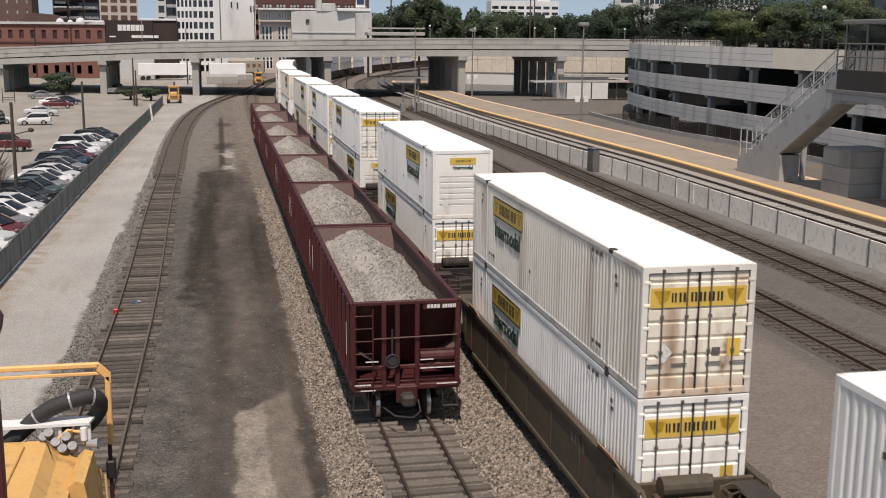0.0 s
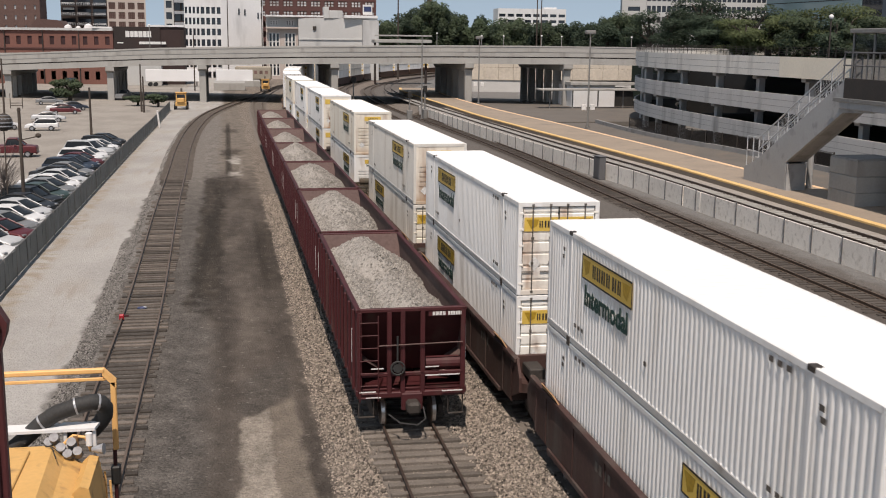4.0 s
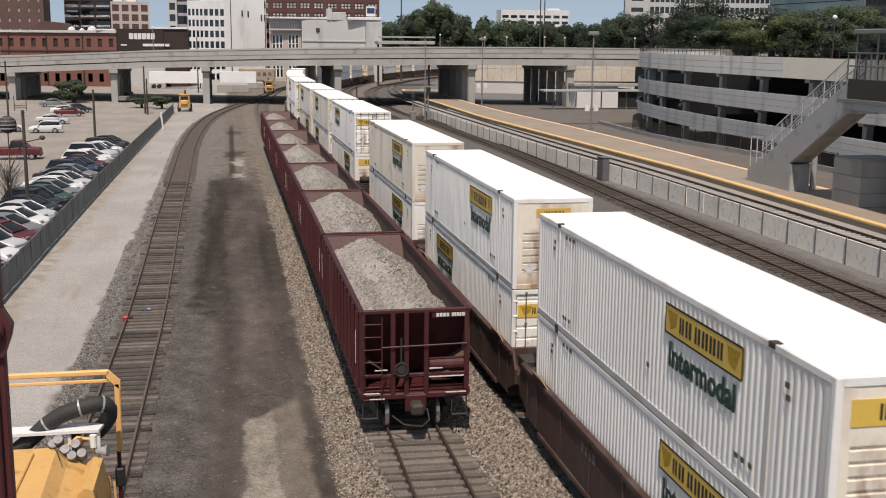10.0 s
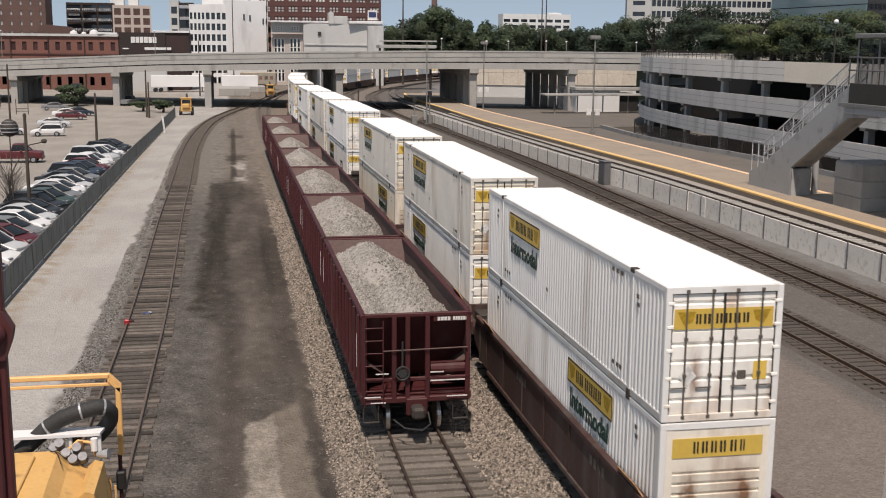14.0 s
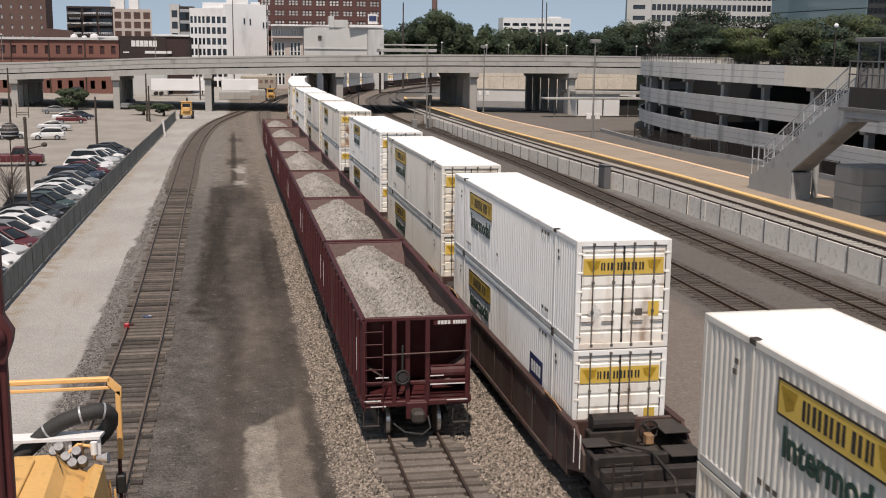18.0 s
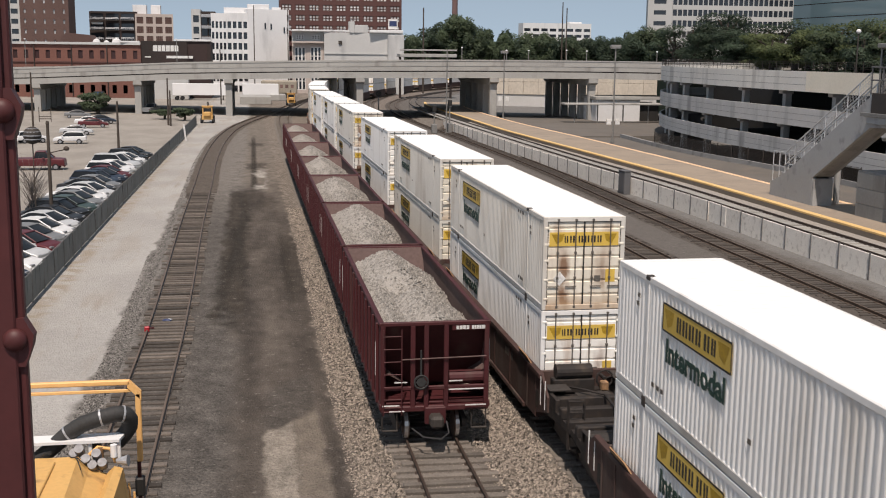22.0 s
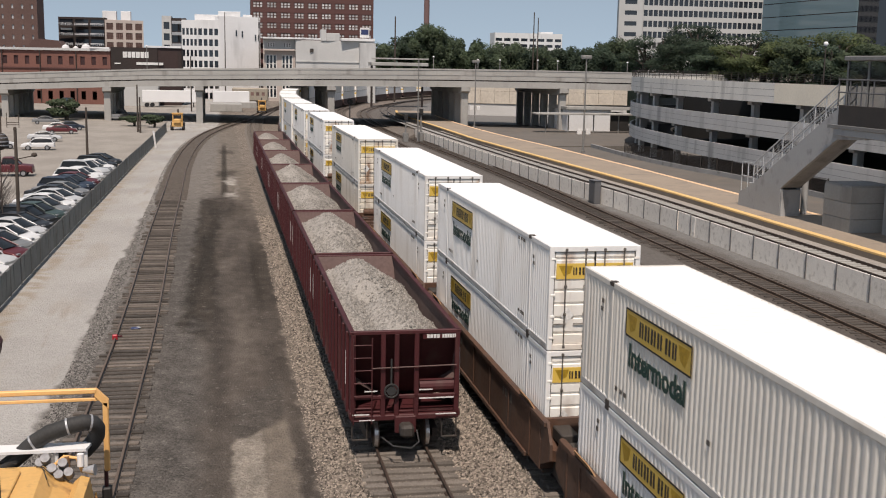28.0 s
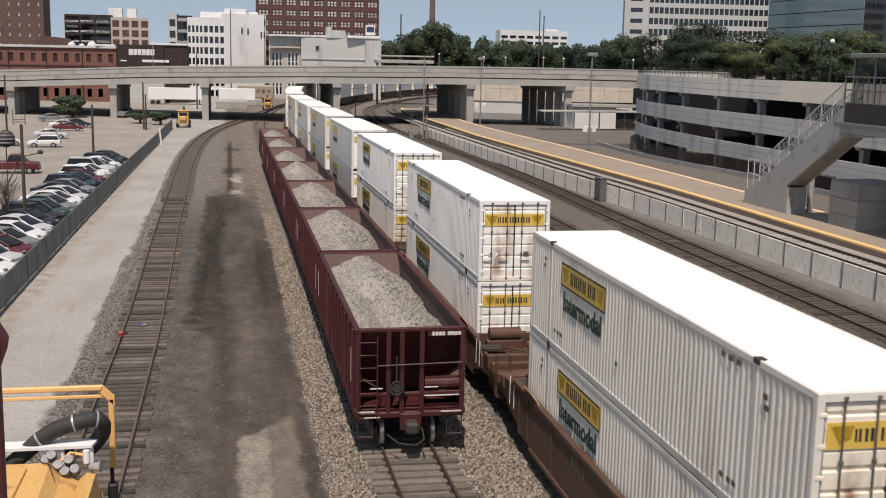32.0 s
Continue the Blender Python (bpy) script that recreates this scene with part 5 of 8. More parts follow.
        truck(t, 1.75 if e == 0 else L - 1.75)
        for s in (-1, 1):
            part("bright_tread", Mesh().cyl((s * 0.705, (1.75 - 0.88) if e == 0 else L - 0.87, 0.42), (s * 0.835, (1.75 - 0.88) if e == 0 else L - 0.87, 0.42), 0.43, 20, caps=False), M_STEEL, t, "polished wheel tread")
    for k in range(3):
        hp = Mesh()
        y = 3.9 + k * 2.65
        hp.loft([[(-1.3, y - 1.2, 1.3), (1.3, y - 1.2, 1.3), (1.3, y + 1.2, 1.3), (-1.3, y + 1.2, 1.3)], [(-0.9, y - 0.5, 0.45), (0.9, y - 0.5, 0.45), (0.9, y + 0.5, 0.45), (-0.9, y + 0.5, 0.45)]])
        part("hopper_chute", hp, M_HOP, t)
    part("centre_sill", Mesh().box(-0.2, 0.2, 0.2, L - 0.2, 0.8, 1.2), M_HOP, t)
    return t


def stone_heap(m, seed):
    """Crushed stone tipped into a hopper in two heaps that slope at the angle of repose."""
    r = random.Random(seed)
    nx, ny, W, Y0, Y1 = 34, 120, 1.54, 0.2, 12.6
    off = Vector((r.uniform(0, 99), r.uniform(0, 99), 0))
    if seed == 10:
        ridges = [(-0.36, 0.55, 0.78, 4.1), (0.0, 0.05, 0.32, 3.84), (-1.15, 0.05, 0.84, 3.62)]
    else:
        drop = 0.3 if seed > 13 else 0.0
        ridges = [(r.uniform(-0.5, -0.2), r.uniform(0.48, 0.54), r.uniform(0.72, 0.8), r.uniform(4.02, 4.14) - drop), (r.uniform(-0.4, -0.1), 0.1, r.uniform(0.3, 0.38), r.uniform(3.62, 3.78) - drop), (-1.1, 0.1, 0.82, 3.55 - drop)]
    v, f = [], []
    for j in range(ny + 1):
        for i in range(nx + 1):
            a, b = -1 + 2 * i / nx, j / ny
            x, y = a * W, Y0 + (Y1 - Y0) * b
            z = 2.4
            for rx, b0, b1, h in ridges:
                dy = max(b0 - b, 0.0, b - b1) * (Y1 - Y0)
                d = math.hypot(x - rx, dy)
                z = max(z, h - 0.74 * (math.sqrt(d * d + 0.12) - 0.35))
            z += 0.1 * noise.noise(Vector((x * 1.1, y * 1.1, 0)) + off) + 0.05 * noise.noise(Vector((x * 4, y * 4, 0)) + off) + r.uniform(-0.025, 0.025)
            z = max(z, 3.71 - max(0.0, y - 0.17) * 1.72) if y < 1.4 else z
            v.append((x, y, z))
    for j in range(ny):
        for i in range(nx):
            k = j * (nx + 1) + i
            f.append((k, k + 1, k + nx + 2, k + nx + 1))
    for _ in range(9000):
        i, j = r.randrange(nx), r.randrange(ny)
        p = Vector(v[j * (nx + 1) + i]) + Vector((r.uniform(0, 0.08), r.uniform(0, 0.08), 0.0))
        k = r.uniform(0.03, 0.07)
        o = len(v)
        v += [tuple(p + Vector((k * r.uniform(0.6, 1.2) * q[0], k * r.uniform(0.6, 1.2) * q[1], k * q[2]))) for q in ((1, 0, 0), (0, 1, 0), (-1, 0, 0), (0, -1, 0), (0.2, 0.1, 1))]
        f += [(o, o + 1, o + 4), (o + 1, o + 2, o + 4), (o + 2, o + 3, o + 4), (o + 3, o, o + 4)]
    me = Mesh()
    me.add(v, f)
    solid("stone_load", me, M_STONES, "pale grey crushed stone heaped in a hopper car", "crushed stone", "stuff", m)


def build_hoppers():
    proto = hopper_proto()
    for k in range(7):
        s = 31.1 + k * 13.5
        m = HOPPER.place(s + 6.5, 0.0, 5) @ Matrix.Translation((0, -6.5, 0))
        if k == 0:
            proto.matrix_basis = m
        else:
            copy_thing(proto, m)
        stone_heap(m, 10 + k)


# ---- panelled wall, platform, stairs ----
WALL = Path([(32.55, -60), (32.55, 60), (32.6, 75), (32.45, 86), (31.9, 95), (31.4, 104), (31.05, 114), (30.75, 125), (30.55, 140), (30.35, 155), (30.1, 173), (29.8, 200), (29.7, 222), (31.5, 240), (35.0, 257)])
EDGE = Path([(36.5, -60), (36.5, 58), (36.6, 74), (36.6, 87), (36.25, 97), (35.9, 107), (35.6, 116), (35.2, 127), (34.8, 139), (34.4, 153), (34.5, 163), (34.8, 187), (34.9, 205), (35.6, 231), (38.6, 253)])
BACK = Path([(42.1, -60), (42.1, 93), (41.9, 116), (41.6, 136), (41.1, 148), (40.6, 162), (40.5, 177), (40.9, 197), (42.3, 221), (47.2, 246)])
KERB = Path([(51.6, -60), (51.5, 70), (51.1, 104), (50.2, 112), (49.6, 119), (49.3, 127), (49.4, 135), (50.2, 150)])


def build_platform():
    w = thing("retaining_wall", "low pale concrete panel wall beside the main line", "wall", kind="structure")
    core = []
    s = -20.0
    while s <= 178:
        m = WALL.place(s)
        core.append([m @ Vector(p) for p in ((-0.02, 0, -0.4), (0.5, 0, -0.4), (0.5, 0, 0.86), (-0.02, 0, 0.86))])
        s += 2.5
    part("core", Mesh().loft(core), M_BED, w)
    pm = Mesh().soft(-0.1, -0.025, -1.605, 1.605, -0.35, 1.22, 0.012).data("panel", M_PANEL)
    post = Mesh().soft(-0.16, -0.1, -0.035, 0.035, -0.25, 1.3, 0.01).data("post", M_MESH)
    s = 10.2
    while s < 178:
        part("panel", pm, None, w, at=WALL.place(s))
        part("post", post, None, w, at=WALL.place(s + 1.615))
        s += 3.23
    def strip(path, a, b, z0, z1, s0, s1):
        rings, s = [], s0
        while s <= s1:
            m = path.place(s)
            rings.append([m @ Vector(p) for p in ((a, 0, z0), (b, 0, z0), (b, 0, z1), (a, 0, z1))])
            s += 3.0
        return Mesh().loft(rings)
    # fill under the raised track, platform, edges, lower track bed
    def between(p0, a, p1, b, z0, z1, s0, s1):
        """A slab from a metres beside one line to b metres beside another."""
        rings, s = [], s0
        while s <= s1:
            q0, q1 = p0.place(s) @ Vector((a, 0, 0)), p1.place(s) @ Vector((b, 0, 0))
            rings.append([(q0.x, q0.y, z0), (q1.x, q1.y, z0), (q1.x, q1.y, z1), (q0.x, q0.y, z1)])
            s += 3.0
        return Mesh().loft(rings)
    ramp, k = [], 176.0
    while k <= 212:
        q, fall = WALL.place(k), 0.855 - max(0.0, k - 178) * 0.03
        ramp.append([q @ Vector(p) for p in ((-1.6, 0, -0.3), (3.9, 0, -0.3), (3.85, 0, fall), (0.6, 0, fall))])
        k += 3.0
    solid("track_ramp", Mesh().loft(ramp), M_BED, "gravel slope at the end of the panel wall", "embankment", "structure")
    solid("track_bed", between(WALL, 0.5, EDGE, 0.0, -0.3, 0.85, -20, 178), M_BEDL, "pale gravel bed of the raised platform track", "track bed", "structure")
    p = thing("platform", "tan paved station platform with yellow edges", "platform", kind="structure")
    part("slab", between(EDGE, 0.0, BACK, 0.0, -0.3, 1.3, -20, 244), M_PLAT, p)
    part("edge_strip", strip(EDGE, -0.05, 0.5, 1.2, 1.315, -20, 244), M_TACT, p, "bright yellow tactile edge")
    part("edge_strip", strip(BACK, -0.45, 0.05, 1.2, 1.315, -20, 244), M_TACT2, p, "orange tactile edge")
    t2 = thing("railway_track", "low track behind the platform", "railway track", kind="structure")
    for a in (1.2, 2.65):
        part("rail", strip(BACK, a - 0.04, a + 0.04, -0.1, 0.62, -20, 205), M_RAILD, t2)
    part("track_bed", strip(BACK, 0.1, 3.3, -0.3, 0.46, -20, 205), M_BED, t2)
    solid("garage_lane", between(BACK, 3.35, KERB, 0.0, -0.3, 0.5, -20, 150), M_ASPHALT, "grey paved lane by the garage", "pavement", "structure")
    solid("far_lane", strip(BACK, 3.35, 34.0, -0.3, 0.49, 150, 205), M_ASPHALT, "grey paved forecourt by the low building", "pavement", "structure")
    solid("low_wall", strip(KERB, 0.0, 0.35, -0.3, 0.98, -20, 150), M_CONCD, "grey concrete wall along the garage", "wall", "structure")
    lf = thing("lane_fence", "dark mesh fence on the low wall by the garage", "fence")
    for k in range(16):
        post = KERB.place(88 + k * 3.0) @ pose(0.18, 0, 0.98)
        part("post", Mesh().soft(-0.04, 0.04, -0.04, 0.04, 0, 1.35, 0.01), M_DKSTEEL, lf, at=post)
        if k < 15:
            wire = Mesh()
            for q in range(1, 20):
                wire.box(-0.012, 0.012, q * 0.15 - 0.012, q * 0.15 + 0.012, 0.05, 1.3)
            for q in range(9):
                wire.box(-0.012, 0.012, 0, 3.0, 0.05 + q * 0.15, 0.075 + q * 0.15)
            tagged(part("wire_mesh", wire, M_DKSTEEL, lf, at=post), kind="stuff")
    b = thing("relay_cabinet", "dark grey metal relay cabinet against the panel wall", "cabinet", WALL.place(92.6) @ pose(-0.42, 0, 0))
    part("body", Mesh().soft(-0.35, 0.25, -0.65, 0.65, -0.22, 1.75, 0.03), M_MESH, b)
    part("lid", Mesh().soft(-0.4, 0.3, -0.7, 0.7, 1.75, 1.82, 0.02), M_MESH, b)
    part("door_leaf", Mesh().soft(-0.37, -0.34, -0.55, 0.55, -0.05, 1.6, 0.01), M_MESH, b)


def build_stairs():
    X0, X1 = 38.6, 40.1
    t = thing("station_stairs", "grey concrete platform stairs with steel railings", "stairs")
    # sloping side walls, rising towards the eye
    for x in (X0, X1 - 0.25):
        sw = Mesh()
        prof = [(78.5, 1.12), (78.5, 2.3), (76.6, 3.0), (65.5, 9.1), (62.0, 9.1), (62.0, 7.35), (65.2, 7.2), (72.1, 3.3), (72.1, 1.12)]
        sw.loft([[(xx, y, z) for y, z in prof] for xx in (x, x + 0.25)])
        part("side_wall", sw, M_STAIR, t, "smooth grey concrete parapet")
    for k in range(36):
        y, z = 77.6 - k * 0.315, 1.12 + (k + 1) * 0.17
        part("step", Mesh().box(X0 + 0.25, X1 - 0.25, y - 0.34, y, z - 0.34, z), M_CONCG, t)
    part("soffit", Mesh().loft([[(x, y, z) for y, z in ((72.1, 3.3), (65.2, 7.2), (65.2, 7.4), (72.1, 3.6))] for x in (X0 + 0.2, X1 - 0.2)]), M_CONCD, t)
    part("base_block", Mesh().soft(X0 + 0.02, X1 - 0.02, 71.9, 77.0, 1.0, 3.2, 0.03), M_STAIR, t)
    for x in (X0 + 0.12, X1 - 0.12):
        y0, z0, y1, z1 = 76.5, 3.0, 65.6, 9.05
        n = 9
        for k in range(n):
            f = k / (n - 1)
            y, z = y0 + (y1 - y0) * f, z0 + (z1 - z0) * f
            part("baluster", Mesh().soft(x - 0.035, x + 0.035, y - 0.035, y + 0.035, z, z + 1.65, 0.008), M_RAILING, t, "grey steel railing post")
        for dz in (0.75, 1.65):
            part("handrail", Mesh().cyl((x, y0, z0 + dz), (x, y1, z1 + dz), 0.05, 8), M_RAILING, t, "grey steel handrail")
        mesh = Mesh()
        for k in range(60):
            f = k / 59
            y, z = y0 + (y1 - y0) * f, z0 + (z1 - z0) * f
            mesh.cyl((x, y, z + 0.02), (x, y, z + 1.6), 0.008, 4, caps=False)
        for dz in (0.3, 0.5, 1.0, 1.2, 1.4):
            mesh.cyl((x, y0, z0 + dz), (x, y1, z1 + dz), 0.008, 4, caps=False)
        part("infill_mesh", mesh, M_RAILING, t)
        foot = Mesh()
        for y in (78.4, 77.4, 76.5):
            foot.soft(x - 0.03, x + 0.03, y - 0.03, y + 0.03, 2.2, 4.65, 0.008)
        for z in (3.6, 4.65):
            foot.cyl((x, 78.4, z), (x, 76.5, z), 0.035, 6)
        part("foot_railing", foot, M_RAILING, t)
    # landing and glazed shelter
    l = thing("stair_landing", "concrete landing with a glazed steel shelter", "footbridge")
    part("deck", Mesh().soft(X0 - 0.2, X1 + 6.8, 45, 65.4, 7.45, 8.0, 0.04), M_STAIR, l)
    part("fascia", Mesh().soft(X0 - 0.3, X0 - 0.18, 45, 66, 7.9, 8.15, 0.02), M_POLE, l)
    part("parapet_panel", Mesh().soft(X0 - 0.05, X0 + 0.1, 45, 65.2, 8.1, 9.4, 0.02), M_DKSTEEL, l, "dark perforated parapet panel")
    part("shelter_roof", Mesh().soft(X0 + 0.9, X1 + 6.8, 45, 66.6, 12.2, 12.5, 0.05), M_POLE, l, "grey flat shelter roof")
    for k in range(8):
        y = 66.4 - k * 2.4
        part("shelter_post", Mesh().soft(X0 + 1.1, X0 + 1.25, y - 0.08, y + 0.08, 8.0, 12.2, 0.02), M_POLE, l)
        part("glass_panel", Mesh().box(X0 + 1.15, X0 + 1.18, y - 2.3, y - 0.1, 8.9, 12.1), M_GLASSG, l, "grey tinted glass")
    rail = Mesh()
    for k in range(14):
        y = 65.4 - k * 1.3
        rail.soft(X0 - 0.03, X0 + 0.05, y - 0.04, y + 0.04, 9.3, 11.0, 0.01)
    for z in (10.2, 11.0):
        rail.cyl((X0 + 0.01, 65.5, z), (X0 + 0.01, 48, z), 0.05, 6)
    part("landing_railing", rail, M_MESH, l, "dark grey landing railing")
    part("support_column", Mesh().cyl((41.0, 73.0, 1.1), (41.0, 73.0, 4.0), 0.22, 14), M_STAIR, l)
    e = thing("lift_base", "grey concrete lift shaft base with horizontal joints", "lift shaft")
    for k in range(3):
        part("panel", Mesh().soft(39.2, 42.5, 64.0, 67.3, 1.12 + k * 1.04, 1.12 + k * 1.04 + 1.0, 0.03), M_CONC, e)
        part("recess", Mesh().box(39.25, 42.45, 64.05, 67.25, 1.12 + k * 1.04 + 0.9, 1.12 + k * 1.04 + 1.1), M_CONCD, e)
    cb = thing("beam_column", "square grey concrete column under the landing", "column", Matrix.Translation((41.4, 62.9, 1.12)))
    part("shaft", Mesh().soft(-0.35, 0.35, -0.35, 0.35, 0, 6.35, 0.03), M_STAIR, cb)
    part("head", Mesh().soft(-0.5, 0.5, -0.5, 0.5, 5.9, 6.34, 0.03), M_STAIR, cb)


# ---- garage ----
def build_garage():
    g = thing("parking_garage", "grey concrete parking garage with open decks and a rounded end", "parking garage")
    X, YE = 53.0, 166.0
    line = [(X, 40), (X, 90), (X, 105), (53.1, 118), (53.4, 124), (53.85, 130), (54.5, 136.5), (55.3, 142.5), (56.5, 148.6), (58.2, 154.6), (60.2, 160), (62.8, 165.4), (66, 170), (71, 174.5), (80, 179), (100, 186)]

    def wall(z0, z1, thick, inset=0.0):
        rings = []
        for i, (x, y) in enumerate(line):
            a, b = Vector((*line[max(i - 1, 0)], 0)), Vector((*line[min(i + 1, len(line) - 1)], 0))
            nrm = (b - a).normalized().cross(Vector((0, 0, 1))).normalized()
            p = Vector((x, y, 0)) + nrm * inset
            q = p + nrm * thick
            rings.append([Vector((p.x, p.y, z0)), Vector((q.x, q.y, z0)), Vector((q.x, q.y, z1)), Vector((p.x, p.y, z1))])
        return Mesh().loft(rings)
    # top band takes the lighter concrete that imitates sunlight
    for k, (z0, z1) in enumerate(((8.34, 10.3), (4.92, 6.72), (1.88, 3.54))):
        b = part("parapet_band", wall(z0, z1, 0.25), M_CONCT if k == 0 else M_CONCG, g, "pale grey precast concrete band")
        for f in (0.33, 0.67):
            part("groove", wall(z0 + (z1 - z0) * f - 0.02, z0 + (z1 - z0) * f + 0.02, 0.012, -0.004), M_CONCD, b)
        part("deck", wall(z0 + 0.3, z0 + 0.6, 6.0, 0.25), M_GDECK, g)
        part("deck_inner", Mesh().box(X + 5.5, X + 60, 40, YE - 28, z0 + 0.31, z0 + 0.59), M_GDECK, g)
    part("lit_panel", Mesh().box(X - 0.03, X - 0.004, 60, 101.5, 8.34, 10.31), M_CONCS, g, "cream coloured panels over the top band")
    for x, y in [(54.9, v) for v in (49, 59, 69, 79, 89, 98.8, 109, 118.9)] + [(55.6, 130.7), (56.4, 140.4), (58.0, 149.2), (60.6, 157.4), (64.0, 163.6)]:
        part("column", Mesh().soft(x - 0.35, x + 0.35, y - 0.35, y + 0.35, -0.2, 8.65, 0.03), M_CONCG, g, "square concrete column")
        for z in (4.5, 7.92):
            part("corbel", Mesh().soft(x - 0.75, x + 0.5, y - 0.45, y + 0.45, z, z + 0.5, 0.04), M_CONCG, g)
    # back wall set close in, in the same shade colour, to darken the openings
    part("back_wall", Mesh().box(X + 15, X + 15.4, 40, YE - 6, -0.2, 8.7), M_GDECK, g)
    rail = Mesh()
    for i in range(len(line) - 1):
        a, b = Vector((*line[i], 10.35)), Vector((*line[i + 1], 10.35))
        n = max(1, int((b - a).length / 1.5))
        for k in range(n):
            p = a.lerp(b, k / n)
            rail.cyl((p.x + 0.1, p.y, 10.3), (p.x + 0.1, p.y, 11.2), 0.03, 5)
        for z in (10.6, 10.8, 11.0, 11.2):
            rail.cyl((a.x + 0.1, a.y, z), (b.x + 0.1, b.y, z), 0.02, 4)
    part("roof_railing", rail, M_DKSTEEL, g, "dark mesh roof railing")


# ---- overpass ----
def build_overpass():
    o = thing("road_overpass", "long grey concrete road overpass on pier rows", "overpass")
    pts = [(-143, 267.4, 5.75), (-90.7, 246.9, 6.8), (-42, 228, 8.15), (-14.3, 217, 9.45), (14.3, 205.8, 10.2), (38.2, 196.5, 10.6), (58.3, 188.8, 10.73), (76.4, 181.7, 10.68), (124, 163.3, 10.25), (229, 122.2, 9.6)]

    def sweep(a, b, z0, z1):
        rings = []
        for x, y, z in pts:
            rings.append([Vector((x, y + a, z + z0)), Vector((x, y + b, z + z0)), Vector((x, y + b, z + z1)), Vector((x, y + a, z + z1))])
        return Mesh().loft(rings)
    part("near_parapet", sweep(-0.12, 0.35, -1.0, 0.0), M_CONC, o, "weathered concrete parapet")
    part("parapet_ledge", sweep(-0.2, 0.35, -0.12, 0.06), M_CONC, o)
    part("deck_edge", sweep(-0.06, 0.35, -1.78, -1.0), M_CONC, o)
    # recessed slot coloured black for the shade under the overhanging deck edge
    part("drip_joint", sweep(0.12, 0.35, -1.98, -1.78), M_CHAR, o, "recess under the deck edge, its shade put into a black colour")
    part("edge_girder", sweep(-0.1, 0.55, -2.95, -1.98), M_CONC, o, "pale precast edge girder")
    part("girder_flange", sweep(-0.2, 0.65, -3.06, -2.95), M_CONC, o)
    part("deck_slab", sweep(0.36, 31.2, -1.5, -1.1), M_CONC, o)
    part("median_barrier", sweep(15.6, 16.0, -1.1, -0.2), M_CONC, o)
    for k in range(8):
        part("girder", sweep(0.7 + k * 4.2, 1.3 + k * 4.2, -2.95, -1.5), M_CONC, o, "deep concrete girder")
    part("far_parapet", sweep(31.2, 31.6, -1.05, 0.0), M_CONC, o)
    for k in range(36):
        x = -105 + k * 5.92
        y, z = float(np.interp(x, [q[0] for q in pts], [q[1] for q in pts])), float(np.interp(x, [q[0] for q in pts], [q[2] for q in pts]))
        part("parapet_joint", Mesh().box(x - 0.03, x + 0.03, y - 0.03, y + 0.2, z - 1.05, z + 0.01), M_CONCD, o)
    for x in (-90.7, -68.8, -41.4, -21.6, -4.4, 19.3, 42.3, 58.6, 93.6):
        y0 = float(np.interp(x, [q[0] for q in pts], [q[1] for q in pts]))
        ztop = float(np.interp(x, [q[0] for q in pts], [q[2] for q in pts])) - 2.95
        cap = Mesh()
        cap.loft([[(x - 0.8, yy, zz), (x + 0.8, yy, zz), (x + 0.8, yy, ztop), (x - 0.8, yy, ztop)] for yy, zz in ((y0 - 0.4, ztop - 0.8), (y0 + 1.0, ztop - 1.25), (y0 + 30, ztop - 1.25), (y0 + 31, ztop - 0.8))])
        part("pier_cap", cap, M_CONC, o, "concrete pier cap beam")
        for k in range(6):
            yy = y0 + 0.9 + k * 5.7
            part("pier_column", Mesh().soft(x - 0.62, x + 0.62, yy - 0.55, yy + 0.55, -0.6, ztop - 1.1, 0.08), M_CONC, o, "square concrete pier column")
    # abutment and stone wall beyond, on the station side
    w = thing("stone_retaining_wall", "pale stone block retaining wall under the overpass", "wall", kind="structure")
    for i in range(22):
        for j in range(2):
            x, y = 50.0 + i * 3.2, 262 - i * 1.35
            bl = Mesh().soft(0, 3.44, -0.2, 0.2, 0, 2.92, 0.05)
            part("panel", bl, M_STONEW, w, at=Matrix.Translation((x, y, 2.6 + j * 2.95)) @ Matrix.Rotation(-0.4, 4, "Z"))
    part("lower_wall", Mesh().loft([[(49, 262.6, z) for z in ()] or [(49, 262.4, -0.2), (49, 263, -0.2), (49, 263, 2.6), (49, 262.4, 2.6)], [(122, 232, -0.2), (122, 232.6, -0.2), (122, 232.6, 2.6), (122, 232, 2.6)]]), M_CONCG, w)
    c = thing("platform_canopy", "thin flat canopy on slim posts by the platform", "canopy")
    part("roof_slab", Mesh().soft(51.4, 70, 180.5, 183.5, 3.5, 3.8, 0.05), M_CONC, c)
    for x in (53.5, 57.5, 62, 66.5):
        part("canopy_post", Mesh().cyl((x, 182, -0.2), (x, 182, 3.5), 0.12, 8), M_POLE, c)
    h = thing("equipment_house", "low pale equipment building beside the garage", "building")
    part("wall_block", Mesh().soft(58.6, 66.4, 186, 194, -0.2, 4.2, 0.05), M_WHITEB, h)
    part("roof_slab", Mesh().soft(58.2, 72, 185.5, 194.5, 4.2, 4.75, 0.05), M_CONC, h)
    part("dark_bay", Mesh().box(66.42, 70.0, 186.6, 193, -0.1, 3.6), M_BLACK, h)


